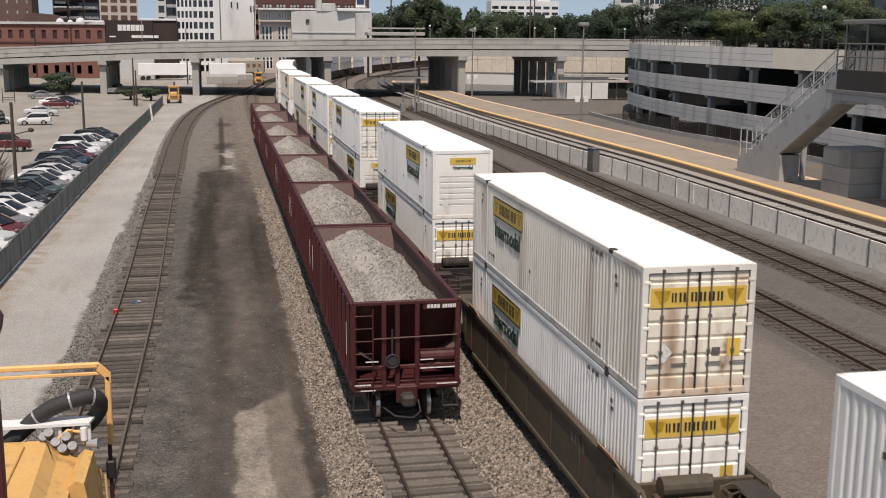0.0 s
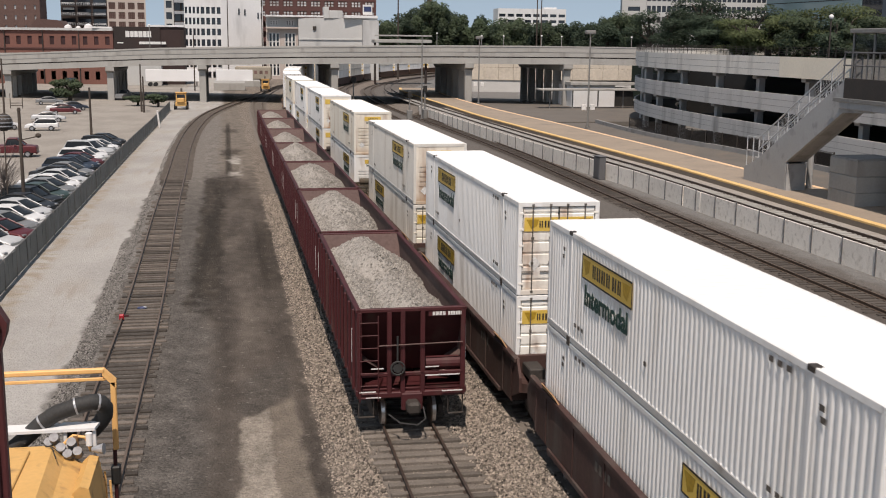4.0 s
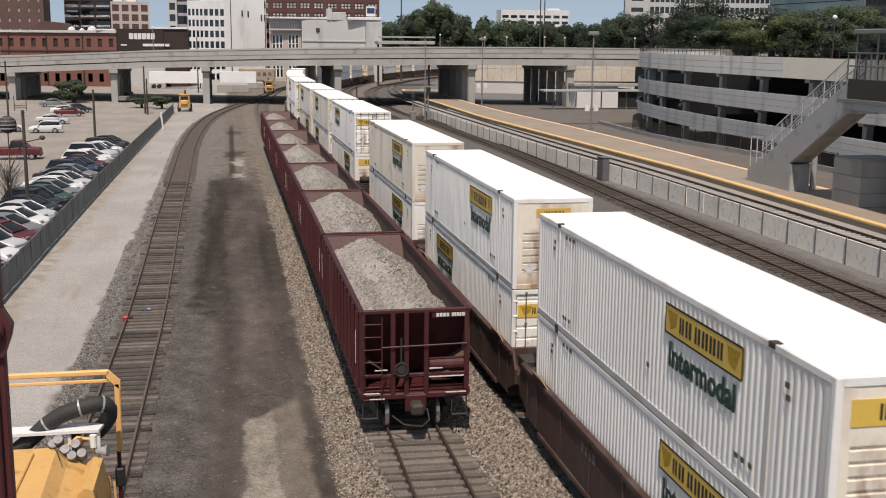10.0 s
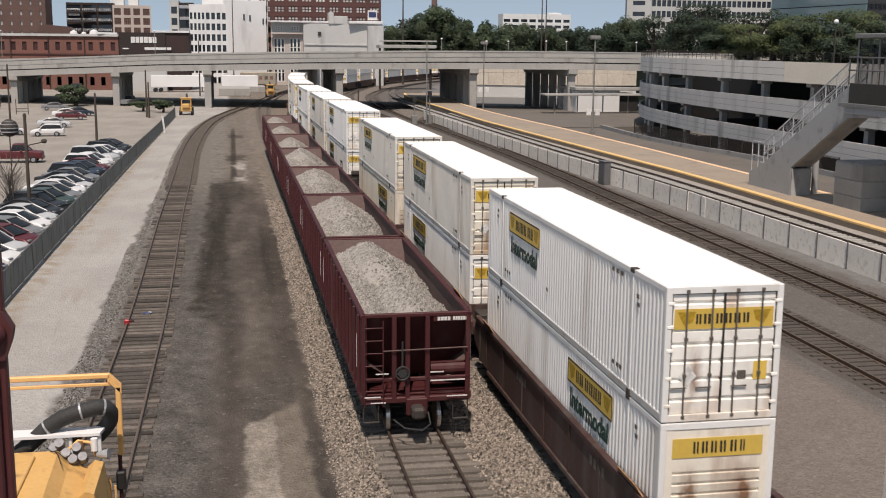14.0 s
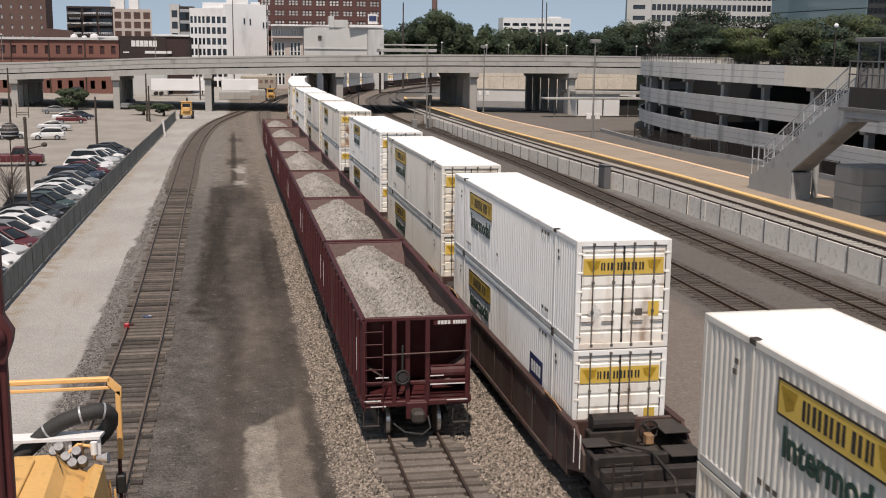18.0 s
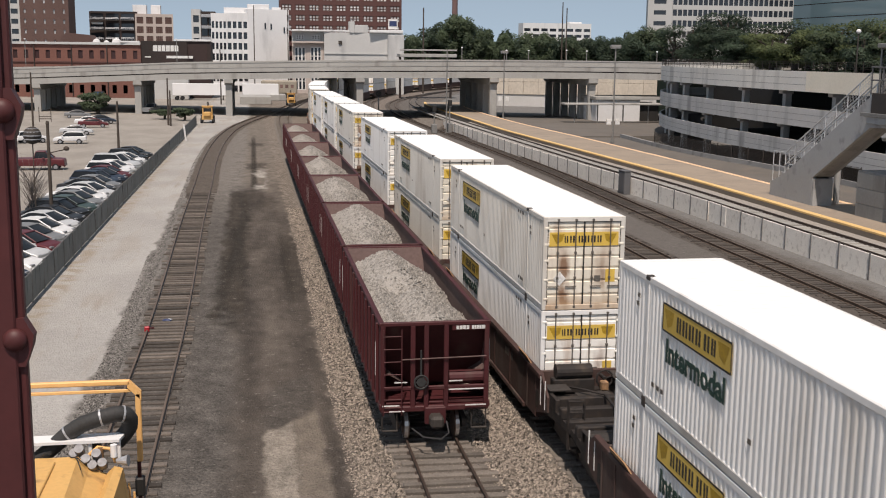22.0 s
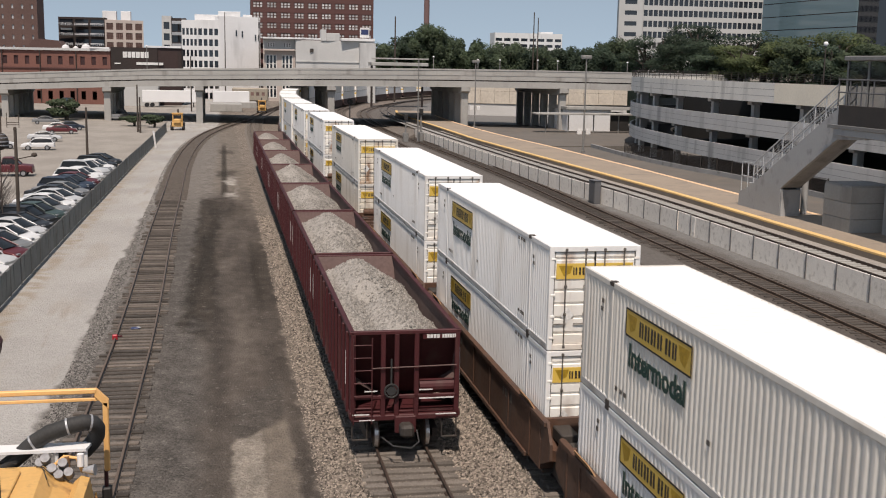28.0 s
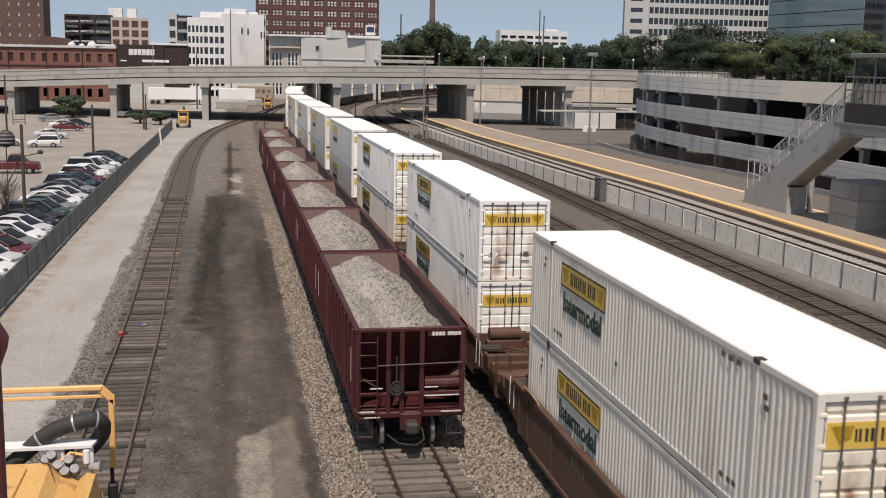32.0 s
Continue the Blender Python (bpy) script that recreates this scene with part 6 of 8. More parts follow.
# ---- lamps and poles ----
def street_lamp(x, y, z0, top, name="street_lamp", head=True, material=None, label="tall grey lamp post with a boxy head"):
    t = thing(name, label, "lamp post", Matrix.Translation((x, y, z0)))
    part("pole", Mesh().cyl((0, 0, 0), (0, 0, top - z0), 0.13, 10, 0.08), material or M_POLE, t)
    part("base_plate", Mesh().cyl((0, 0, 0), (0, 0, 0.25), 0.25, 10), material or M_POLE, t)
    if head:
        part("lamp_head", Mesh().soft(-0.62, 0.62, -0.3, 0.3, top - z0 - 0.1, top - z0 + 0.32, 0.06), M_POLE, t)
        part("lens", Mesh().box(-0.55, 0.55, -0.25, 0.25, top - z0 - 0.13, top - z0 - 0.1), M_WHITEP, t)
    return t


def build_poles():
    a = street_lamp(43.4, 131, 1.1, 12.6)
    for s in (-1, 1):
        part("speaker", Mesh().soft(s * 0.55 - 0.3, s * 0.55 + 0.3, -0.15, 0.15, 2.2, 2.9, 0.04), M_WHITEP, a, "small white notice box")
    b = street_lamp(41.6, 184, 1.1, 12.0)
    for s in (-1, 1):
        part("speaker", Mesh().soft(s * 0.6 - 0.3, s * 0.6 + 0.3, -0.15, 0.15, 2.9, 3.6, 0.04), M_WHITEP, b)
    street_lamp(28.6, 165, -0.2, 12.3, head=False)
    for x, y, h, n in ((27.0, 166.5, 4.2, 0), (29.6, 168, 5.0, 0)):
        t = thing("signal_mast", "grey railway signal mast with a dark head", "signal", Matrix.Translation((x, y, -0.22)))
        part("mast", Mesh().cyl((0, 0, 0), (0, 0, h), 0.12, 8), M_POLE, t)
        part("base", Mesh().soft(-0.4, 0.4, -0.4, 0.4, 0, 1.4, 0.05), M_POLE, t)
        part("signal_head", Mesh().soft(-0.3, 0.3, -0.35, 0.05, h - 0.9, h, 0.05), M_BLACK, t)
    for x, y, z in ((19.6, 206.5, 4.4), (22.9, 206.0, 4.6)):
        t = thing("signal_mast", "railway signal with a round black target", "signal", Matrix.Translation((x, y, -0.22)))
        part("mast", Mesh().cyl((0, 0, 0), (0, 0, z), 0.12, 8), M_POLE, t)
        part("target", Mesh().cyl((0, -0.2, z), (0, -0.1, z), 0.55, 18), M_BLACK, t)
        part("signal_head", Mesh().cyl((0, -0.45, z), (0, -0.2, z), 0.2, 10), M_BLACK, t)
    for x, y, top in ((-16.0, 138, 5.8), (-13.1, 184, 5.6), (-32, 172, 8.5), (-7.2, 262, 12.4), (-13.6, 186, 7.5)):
        t = thing("utility_pole", "dark weathered wooden pole", "pole", Matrix.Translation((x, y, -0.22)))
        part("shaft", Mesh().cyl((0, 0, 0), (0, 0, top), 0.16, 8, 0.11), M_WOODPOLE, t)
        part("cap", Mesh().cyl((0, 0, top), (0, 0, top + 0.1), 0.14, 8, 0.04), M_WOODPOLE, t)
    t = thing("lot_lamp", "dark lot lamp pole with a short drooping arm", "lamp post", Matrix.Translation((-13.6, 78.0, -0.22)))
    part("shaft", Mesh().cyl((0, 0, 0), (0, 0, 6.85), 0.13, 8, 0.1), M_WOODPOLE, t)
    part("cap", Mesh().cyl((0, 0, 6.85), (0, 0, 7.05), 0.14, 8, 0.08), M_WOODPOLE, t)
    part("arm", Mesh().cyl((0, 0, 4.9), (1.0, 0, 5.12), 0.04, 6), M_WOODPOLE, t)
    part("lamp_head", Mesh().ball((1.15, 0, 5.2), 0.2, 0.18, 0.16), M_WOODPOLE, t)
    b = thing("striped_dome_lamp", "round dark lamp globe with pale bands on a post", "lamp", Matrix.Translation((-14.7, 78.5, -0.22)))
    part("post", Mesh().cyl((0, 0, 0), (0, 0, 5.6), 0.04, 8), M_WOODPOLE, b)
    gl = Mesh().ball((0, 0, 6.05), 0.6, 0.6, 0.6, 14, 8)
    gl.smooth = True
    part("globe", gl, M_DKSTEEL, b)
    for z in (5.8, 6.05, 6.3, 6.5):
        rr = math.sqrt(max(0.02, 0.36 - (z - 6.03) ** 2)) + 0.012
        part("band", Mesh().cyl((0, 0, z - 0.035), (0, 0, z + 0.035), rr, 16), M_GREYP, b, "pale band")
    f = thing("pipe_frame", "low dark pipe frame standing in the lot", "frame", Matrix.Translation((-34.3, 195, -0.22)))
    for x in (-0.95, 0.95):
        part("upright", Mesh().cyl((x, 0, 0), (x, 0, 2.5), 0.07, 6), M_WOODPOLE, f)
    for z in (0.5, 0.9):
        part("crossbar", Mesh().cyl((-0.95, 0, z), (0.95, 0, z), 0.06, 6), M_WOODPOLE, f)
    for x, y, z0, top, r in ((50.0, 330, -0.22, 25.2, 0.3), (111.9, 400, -0.22, 31.0, 0.3), (113.5, 400, -0.22, 29.0, 0.3), (0.6, 300, -0.22, 23.8, 0.17), (9.4, 300, -0.22, 22.8, 0.17)):
        t = thing("tall_pole", "tall dark steel pole beyond the overpass", "pole", Matrix.Translation((x, y, z0)))
        part("shaft", Mesh().cyl((0, 0, 0), (0, 0, top - z0), r, 8, r * 0.6), M_WOODPOLE, t)
        part("foot", Mesh().cyl((0, 0, 0), (0, 0, 0.4), r * 1.8, 8), M_CONC, t)
    for x, h in ((38.4, 1.3), (46.2, 0.9), (50.0, 0.9), (56.5, 1.0), (59.9, 0.9), (71.6, 0.9), (-14.5, 2.4), (-45, 2.2)):
        y = 212 - (x - 0) * 0.39 + 11
        t = thing("bridge_lamp", "small white lamp on a short post on the overpass", "lamp post", Matrix.Translation((x * 1.012, y, 8.55)))
        part("post", Mesh().cyl((0, 0, 0), (0, 0, 3.0 + h), 0.07, 6), M_POLE, t)
        part("lamp_head", Mesh().ball((0, 0, 3.05 + h), 0.2, 0.2, 0.14, 8, 6), M_GLOBE, t)
    t = thing("globe_lamp", "white globe lamp on a dark pole on the garage roof", "lamp post", Matrix.Translation((63.0, 110, 8.9)))
    part("pole", Mesh().cyl((0, 0, 0), (0, 0, 5.3), 0.08, 8), M_DKSTEEL, t)
    gm = Mesh().ball((0, 0, 5.5), 0.26, 0.26, 0.26, 14, 8)
    gm.smooth = True
    part("globe", gm, M_GLOBE, t)


# ---- fence, lot, parked cars ----
FENCE = Path([(-10.5, -30), (-10.45, 25), (-10.4, 55), (-10.36, 68), (-10.25, 85), (-10.1, 103), (-9.95, 122), (-9.7, 142), (-9.45, 170), (-9.25, 196)])


def build_fence():
    f = thing("lot_fence", "grey-green slatted chain-link fence along the parking lot", "fence")
    slat = Mesh().soft(-0.02, 0.02, -0.499, 0.499, 0.04, 1.4, 0.008).data("slat", M_FENCE)
    post = Mesh().cyl((0.03, 0, -0.1), (0.03, 0, 1.5), 0.035, 8).data("post", M_POLE)
    s, n = 24.0, 0
    while s < 190:
        part("slat", slat, None, f, at=FENCE.place(s, -0.2) @ pose(0, 0, 0, 0, ((n * 7) % 5 - 2) * 0.6, 0))
        if n % 3 == 0:
            part("post", post, None, f, at=FENCE.place(s - 0.5, -0.2))
        s += 1.0
        n += 1
    top = Mesh().tube([FENCE.at(k) + Vector((0, 0, 1.23)) for k in range(24, 191, 3)], 0.03, 6)
    part("top_rail", top, M_POLE, f)
    w = thing("marker_post", "leaning white marker post at the fence", "post", Matrix.Translation((-8.9, 152, -0.22)) @ pose(0, 0, 0, 0, -6, 0))
    part("shaft", Mesh().soft(-0.12, 0.12, -0.05, 0.05, 0, 2.2, 0.02), M_WHITEP, w)
    part("tip", Mesh().soft(-0.13, 0.13, -0.06, 0.06, 2.2, 2.3, 0.02), M_WHITEP, w)


CAR_PAINT = {}


def car_proto(colour, kind):
    """A parked car facing +x, on the ground at z 0."""
    names = {"white": (0.7, 0.7, 0.7), "silver": (0.5, 0.51, 0.52), "grey": (0.19, 0.195, 0.2), "black": (0.018, 0.018, 0.02), "blue": (0.02, 0.03, 0.05), "red": (0.1, 0.014, 0.018), "green": (0.04, 0.065, 0.06), "gold": (0.3, 0.28, 0.22)}
    if colour not in CAR_PAINT:
        CAR_PAINT[colour] = paint_mat(colour + "_car_paint", names[colour])
    paint = CAR_PAINT[colour]
    L, W, h = {"sedan": (4.5, 0.86, 1.4), "suv": (4.6, 0.93, 1.72), "hatch": (4.0, 0.86, 1.5), "pickup": (5.6, 0.98, 1.85)}[kind]
    f, r = L / 2, -L / 2
    belt = h * 0.62
    hood = h * 0.6
    t = thing("parked_car", f"parked {colour} {kind} on the pale lot", "car", group="cars in the lot")
    if kind == "pickup":
        prof = [(r, 0.45), (r, 1.15), (0.0, 1.18), (0.05, 1.2), (1.2, 1.2), (f - 0.1, 1.08), (f, 0.9), (f, 0.42)]
        cab = [(-0.1, 1.18), (0.1, 1.82), (1.0, 1.82), (1.7, 1.17)]
    elif kind == "sedan":
        prof = [(r, 0.4), (r, 0.85), (r + 0.15, 0.98), (r + 0.9, 1.0), (0.9, 0.96), (f - 0.25, 0.78), (f, 0.62), (f, 0.35)]
        cab = [(r + 0.75, 0.98), (r + 1.55, h - 0.03), (-0.2, h), (0.45, h - 0.03), (1.35, 0.94)]
    else:
        prof = [(r, 0.42), (r, 0.95), (r + 0.05, belt + 0.05), (0.8, belt + 0.02), (f - 0.3, hood * 0.93), (f, 0.7), (f, 0.38)]
        cab = [(r + 0.1, belt + 0.02), (r + 0.4, h - 0.05), (-0.3, h), (0.35, h - 0.03), (1.1, belt)]
    body = Mesh()
    rings = []
    for w, inset in ((-W, 0.05), (-W + 0.09, 0.0), (W - 0.09, 0.0), (W, 0.05)):
        rings.append([(x * (1 - inset * 0.25), w, z - (inset * 0.8 if z > 0.6 else -inset * 0.5)) for x, z in prof])
    body.loft(rings)
    body.round = 0.07
    part("body", body, paint, t)
    roof = Mesh()
    roof.loft([[(x, s * (W - 0.1 - (0.17 if z > belt + 0.2 else 0)), z) for x, z in cab] for s in (-1, 1)])
    roof.round = 0.05
    part("cabin_glass", roof, M_GLASSC, t, "dark tinted glass")
    top = [c for c in cab if c[1] > h - 0.1]
    xa, xb = min(c[0] for c in top), max(c[0] for c in top)
    part("roof", Mesh().soft(xa, xb, -W + 0.24, W - 0.24, h - 0.05, h + 0.02, 0.03), paint, t)
    for s in (-1, 1):
        line = [(a, s * (W - 0.095 - (0.17 if b > belt + 0.2 else 0)), b) for a, b in cab]
        part("roof_frame", Mesh().tube(line, 0.04, 6), paint, t)
        part("mirror", Mesh().soft(0.75, 0.95, s * (W + 0.08) - 0.08, s * (W + 0.08) + 0.08, belt - 0.02, belt + 0.13, 0.03), paint, t)
        part("headlight", Mesh().soft(f - 0.18, f - 0.005, s * (W - 0.3) - 0.17, s * (W - 0.3) + 0.17, 0.6, 0.73, 0.03), M_RIM, t)
        part("tail_light", Mesh().soft(r - 0.005, r + 0.1, s * (W - 0.22) - 0.12, s * (W - 0.22) + 0.12, 0.75, 0.92, 0.02), M_HOP, t)
        for x in (r + 0.85, f - 0.85):
            wh = part("wheel", Mesh().cyl((x, s * (W - 0.2), 0.32), (x, s * (W + 0.01), 0.32), 0.33, 14), M_TYRE, t, "black tyre")
            part("rim", Mesh().cyl((x, s * (W - 0.1), 0.32), (x, s * (W + 0.02), 0.32), 0.2, 10), M_RIM, wh)
    part("bumper", Mesh().soft(f - 0.12, f + 0.05, -W + 0.1, W - 0.1, 0.32, 0.55, 0.05), paint, t)
    part("bumper", Mesh().soft(r - 0.05, r + 0.12, -W + 0.1, W - 0.1, 0.36, 0.6, 0.05), paint, t)
    return t


def build_cars():
    made = {}

    def put(colour, kind, x, y, turn):
        m = Matrix.Translation((x, y, -0.22)) @ Matrix.Rotation(radians(turn), 4, "Z")
        key = colour, kind
        if key not in made:
            made[key] = car_proto(colour, kind)
            made[key].matrix_basis = m
        else:
            copy_thing(made[key], m)
    row = [("black", "sedan"), ("black", "hatch"), ("white", "sedan"), ("grey", "sedan"), ("silver", "suv"), ("white", "sedan"), ("white", "hatch"), ("red", "sedan"), ("blue", "sedan"), ("blue", "hatch"),
           ("grey", "sedan"), ("black", "sedan"), ("silver", "sedan"), ("white", "sedan"), ("grey", "sedan"), ("green", "sedan"), ("black", "hatch"), ("black", "sedan"), ("silver", "sedan"), ("white", "sedan"),
           ("grey", "sedan"), ("red", "sedan"), ("silver", "hatch"), ("white", "sedan"), ("blue", "sedan"), ("red", "sedan"), ("white", "hatch"), ("grey", "sedan")]
    rng = random.Random(3)
    for k, (c, kd) in enumerate(row):
        y = 125.4 - k * 2.78 - (1.6 if k else 0.0) + rng.uniform(-0.15, 0.15)
        a = -21 + rng.uniform(-4, 4)
        put(c, kd, -11.25 - 2.1 * math.cos(radians(a)) - rng.uniform(0, 0.4), y - 2.1 * math.sin(radians(a)), a)
    put("grey", "sedan", -30.8, 206.5, 8)
    put("blue", "sedan", -24.6, 190, 12)
    put("white", "sedan", -26.0, 186, 8)
    put("red", "sedan", -24.6, 180.5, 6)
    put("silver", "sedan", -24.7, 164, 4)
    put("white", "hatch", -23.2, 148.5, 184)
    put("white", "hatch", -28.2, 150, 30)
    put("grey", "pickup", -19.6, 223, 75)
    put("red", "pickup", -21.4, 115.6, 2)


# ---- buildings and distance ----
def facade(t, a, b, z0, z1, cols, rows, wall_mat, win=(0.55, 0.6), top=0.0, depth=14.0, pane=None, deep=0.35, low=8.0, bars=None):
    """A wall from a to b (x, y) with rows of recessed windows, and a body behind it."""
    A, B = Vector((*a, 0)), Vector((*b, 0))
    d = (B - A).normalized()
    n = Vector((-d.y, d.x, 0))
    if n.y < 0:
        n = -n
    L = (B - A).length
    at = lambda u, w, q: A + d * u + n * q + Vector((0, 0, w))

    def slab(u0, u1, w0, w1, q0, q1):
        vs = [at(u, z, q) for z in (w0, w1) for q in (q0, q1) for u in (u0, u1)]
        return Mesh().add(vs, [(0, 2, 3, 1), (4, 5, 7, 6), (0, 1, 5, 4), (2, 6, 7, 3), (0, 4, 6, 2), (1, 3, 7, 5)])
    if not cols:
        part("wall", slab(0, L, z0, z1, 0, depth), wall_mat, t)
        return
    cw, rh = L / cols, (z1 - top - z0) / rows
    us, ws = [0.0], [z0]
    for i in range(cols):
        us += [(i + 0.5 - win[0] / 2) * cw, (i + 0.5 + win[0] / 2) * cw]
    for j in range(rows):
        ws += [z0 + (j + 0.5 - win[1] / 2) * rh, z0 + (j + 0.5 + win[1] / 2) * rh]
    us.append(L)
    ws.append(z1)
    me, k = Mesh(), len(us)
    vs = [at(u, w, 0) for w in ws for u in us]
    fs = []
    for j in range(len(ws) - 1):
        for i in range(k - 1):
            if i % 2 == 1 and j % 2 == 1:
                o = len(vs)
                q = [(i, j), (i + 1, j), (i + 1, j + 1), (i, j + 1)]
                vs += [at(us[x], ws[y], deep) for x, y in q]
                c = [y * k + x for x, y in q]
                fs += [(c[m], c[(m + 1) % 4], o + (m + 1) % 4, o + m) for m in range(4)]
            else:
                fs.append((j * k + i, j * k + i + 1, (j + 1) * k + i + 1, (j + 1) * k + i))
    o = len(vs)
    vs += [at(0, z0, depth), at(L, z0, depth), at(L, z1, depth), at(0, z1, depth)]
    last = (len(ws) - 1) * k
    fs += [(o, o + 1, o + 2, o + 3), (last, last + k - 1, o + 2, o + 3), (0, last, o + 3, o), (k - 1, last + k - 1, o + 2, o + 1)]
    me.add(vs, fs)
    part("wall", me, wall_mat, t)
    for j in range(rows):
        for i in range(cols):
            u0, u1, w0, w1 = us[2 * i + 1], us[2 * i + 2], ws[2 * j + 1], ws[2 * j + 2]
            if w1 < low:
                continue
            wn_ = part("window", slab(u0, u1, w0, w1, deep - 0.1, deep), pane or M_GLASSD, t)
            if bars:
                f = Mesh()
                e, q = 0.22, (u1 - u0) / 3
                for a, b_, c, d_ in ((u0, u1, w0, w0 + e), (u0, u1, w1 - e, w1), (u0, u0 + e, w0, w1), (u1 - e, u1, w0, w1), (u0 + q - e, u0 + q + e, w0, w1), (u1 - q - e, u1 - q + e, w0, w1), (u0, u1, (w0 + w1) / 2 - 0.1, (w0 + w1) / 2 + 0.1)):
                    k_ = slab(a, b_, c, d_, deep - 0.25, deep - 0.1)
                    f.add(k_.v, k_.f)
                part("window_frame", f, bars, wn_)


def build_city():
    b = thing("brick_warehouse", "long two-storey red brick warehouse with narrow shuttered windows", "building")
    facade(b, (-75, 306), (-28, 296), -0.2, 13.4, 17, 3, M_BRICK, (0.4, 0.48), 0.5, pane=M_SHUT, low=5)
    part("cornice", Mesh().loft([[(-75.2, 305.5, 13.2), (-75.2, 306.8, 13.2), (-75.2, 306.8, 13.8), (-75.2, 305.5, 13.8)], [(-28, 295.5, 13.2), (-28, 296.8, 13.2), (-28, 296.8, 13.8), (-28, 295.5, 13.8)]]), M_GREYB, b, "pale cornice")
    part("string_course", Mesh().loft([[(-75.2, 305.75, 8.6), (-75.2, 306, 8.6), (-75.2, 306, 8.9), (-75.2, 305.75, 8.9)], [(-28, 295.75, 8.6), (-28, 296, 8.6), (-28, 296, 8.9), (-28, 295.75, 8.9)]]), M_BRICKD, b)
    part("roof_monitor", Mesh().loft([[(-52, y, 13.5), (-42, y, 13.5), (-43.5, y, 15.9), (-49.5, y, 16.4)] for y in (318, 330)]), M_BRICKB, b, "brown roof hatch house")
    for x, h, w in ((-39.5, 1.3, 2.2), (-37, 0.9, 1.6), (-34.5, 1.5, 2.6), (-31.5, 0.8, 2.4)):
        part("roof_unit", Mesh().ball((x, 302, 13.5), w * 0.5, 1.0, h, 8, 4), M_WHITEB, b, "pale roof vent")
    for x in (-55, -45.5, -36.5):
        part("downpipe", Mesh().cyl((x, 301.6 - (x + 55) * 0.213 - 0.2, 0), (x, 301.6 - (x + 55) * 0.213 - 0.2, 13.3), 0.12, 6), M_DKSTEEL, b)
    s = thing("sign_warehouse", "dark painted brick building with a large wall sign", "building")
    part("wall", Mesh().box(-27.9, -10.5, 296.5, 312, -0.2, 14.3), M_MARB, s)
    part("sign_wall", Mesh().box(-27.8, -16.4, 296.2, 296.5, 7.5, 14.2), M_CHAR, s, "black painted wall sign")
    part("roof_edge", Mesh().soft(-19.5, -10.4, 296.1, 297, 14.3, 14.8, 0.05), M_WHITEB, s)
    part("roof_edge", Mesh().soft(-33, -28.2, 296.1, 297, 13.8, 14.2, 0.05), M_WHITEB, s)
    part("corner_strip", Mesh().soft(-11.4, -10.4, 296.2, 296.6, 5, 13.5, 0.05), M_CHAR, s)
    bars = []
    for k, w in enumerate((1.0, 0.85, 0.85, 1.0, 0.85, 0.95)):
        x = -24.9 + sum((1.0, 0.85, 0.85, 1.0, 0.85, 0.95)[:k]) + k * 0.16
        bars.append(Mesh().box(x, x + w, 296.1, 296.2, 11.7, 13.2))
    for k, w in enumerate((2.5, 2.6, 1.1)):
        x = -23.0 + 1.4 + sum((2.5, 2.6, 1.1)[:k]) + k * 0.2
        bars.append(Mesh().box(x, x + w, 296.1, 296.2, 9.95, 10.6))
    bars.append(Mesh().box(-27.0, -25.5, 296.1, 296.2, 10.1, 10.4))
    for b in bars:
        part("sign_bar", b, M_WHITEP, s)
    w = thing("white_warehouse", "white painted six-storey warehouse with dark windows", "building")
    facade(w, (-12.1, 349), (-7.45, 348.9), -0.9, 23.3, 4, 7, M_WHITEB, (0.62, 0.62), 1.8)
    facade(w, (-7.43, 348.9), (-1.1, 348.8), -0.9, 23.4, 4, 7, M_WHITEB, (0.68, 0.62), 1.9)
    facade(w, (-1.08, 348.8), (11.35, 352), -0.2, 24.7, 0, 0, M_WHITEB)
    part("upper_wall", Mesh().box(-8.3, -1.1, 353, 360, 20, 25.2), M_WHITEB, w)
    part("stair_head", Mesh().soft(-1.2, 5.4, 351, 356, 24, 26.2, 0.1), M_WHITEB, w)
    part("stair_head", Mesh().soft(6.2, 9.0, 352.5, 356, 24, 25.4, 0.1), M_WHITEB, w)
    for x, z in ((3.9, 18.8), (5.7, 18.6), (9.7, 17.6), (10.7, 17.6), (10.8, 21.4)):
        part("slit_window", Mesh().box(x, x + 0.45, 348.75 + (x + 1.08) * 0.257 - 0.04, 348.75 + (x + 1.08) * 0.257 + 0.1, z, z + 1.8), M_GLASSD, w)
    na = thing("narrow_loft", "narrow white-framed loft building with dark glazing", "building")
    facade(na, (-18.2, 356), (-15.4, 356), -0.5, 24.6, 1, 7, M_GREYB, (0.62, 0.62), 1.2)
    facade(na, (-15.38, 356.3), (-11, 356.3), -0.5, 24.0, 2, 7, M_CHAR, (0.8, 0.7), 1.2)
    for k in range(4):
        part("balcony", Mesh().soft(-15.2, -11.5, 355.2, 356.3, 12 + k * 3.4, 12.9 + k * 3.4, 0.05), M_GREYP, na)
    lo = thing("grey_low_building", "pale grey stucco building with tall window bays", "building")
    facade(lo, (11.7, 337), (21.0, 336), 14.9, 18.0, 2, 1, M_GREYB, (0.5, 0.5), 0.3, pane=M_GLASSD, low=0, bars=M_WHITEP)
    facade(lo, (11.7, 336.8), (21.0, 335.8), -0.2, 14.88, 2, 2, M_BRICKG, (0.68, 0.72), 0.4, pane=M_GLASSD, low=0, bars=M_WHITEP)
    part("cornice", Mesh().soft(11.6, 21.0, 334.8, 336, 14.6, 15.1, 0.05), M_BRICKG, lo)
    part("roof_edge", Mesh().soft(11.6, 28.5, 333.6, 337.5, 18.0, 18.5, 0.05), M_WHITEB, lo)
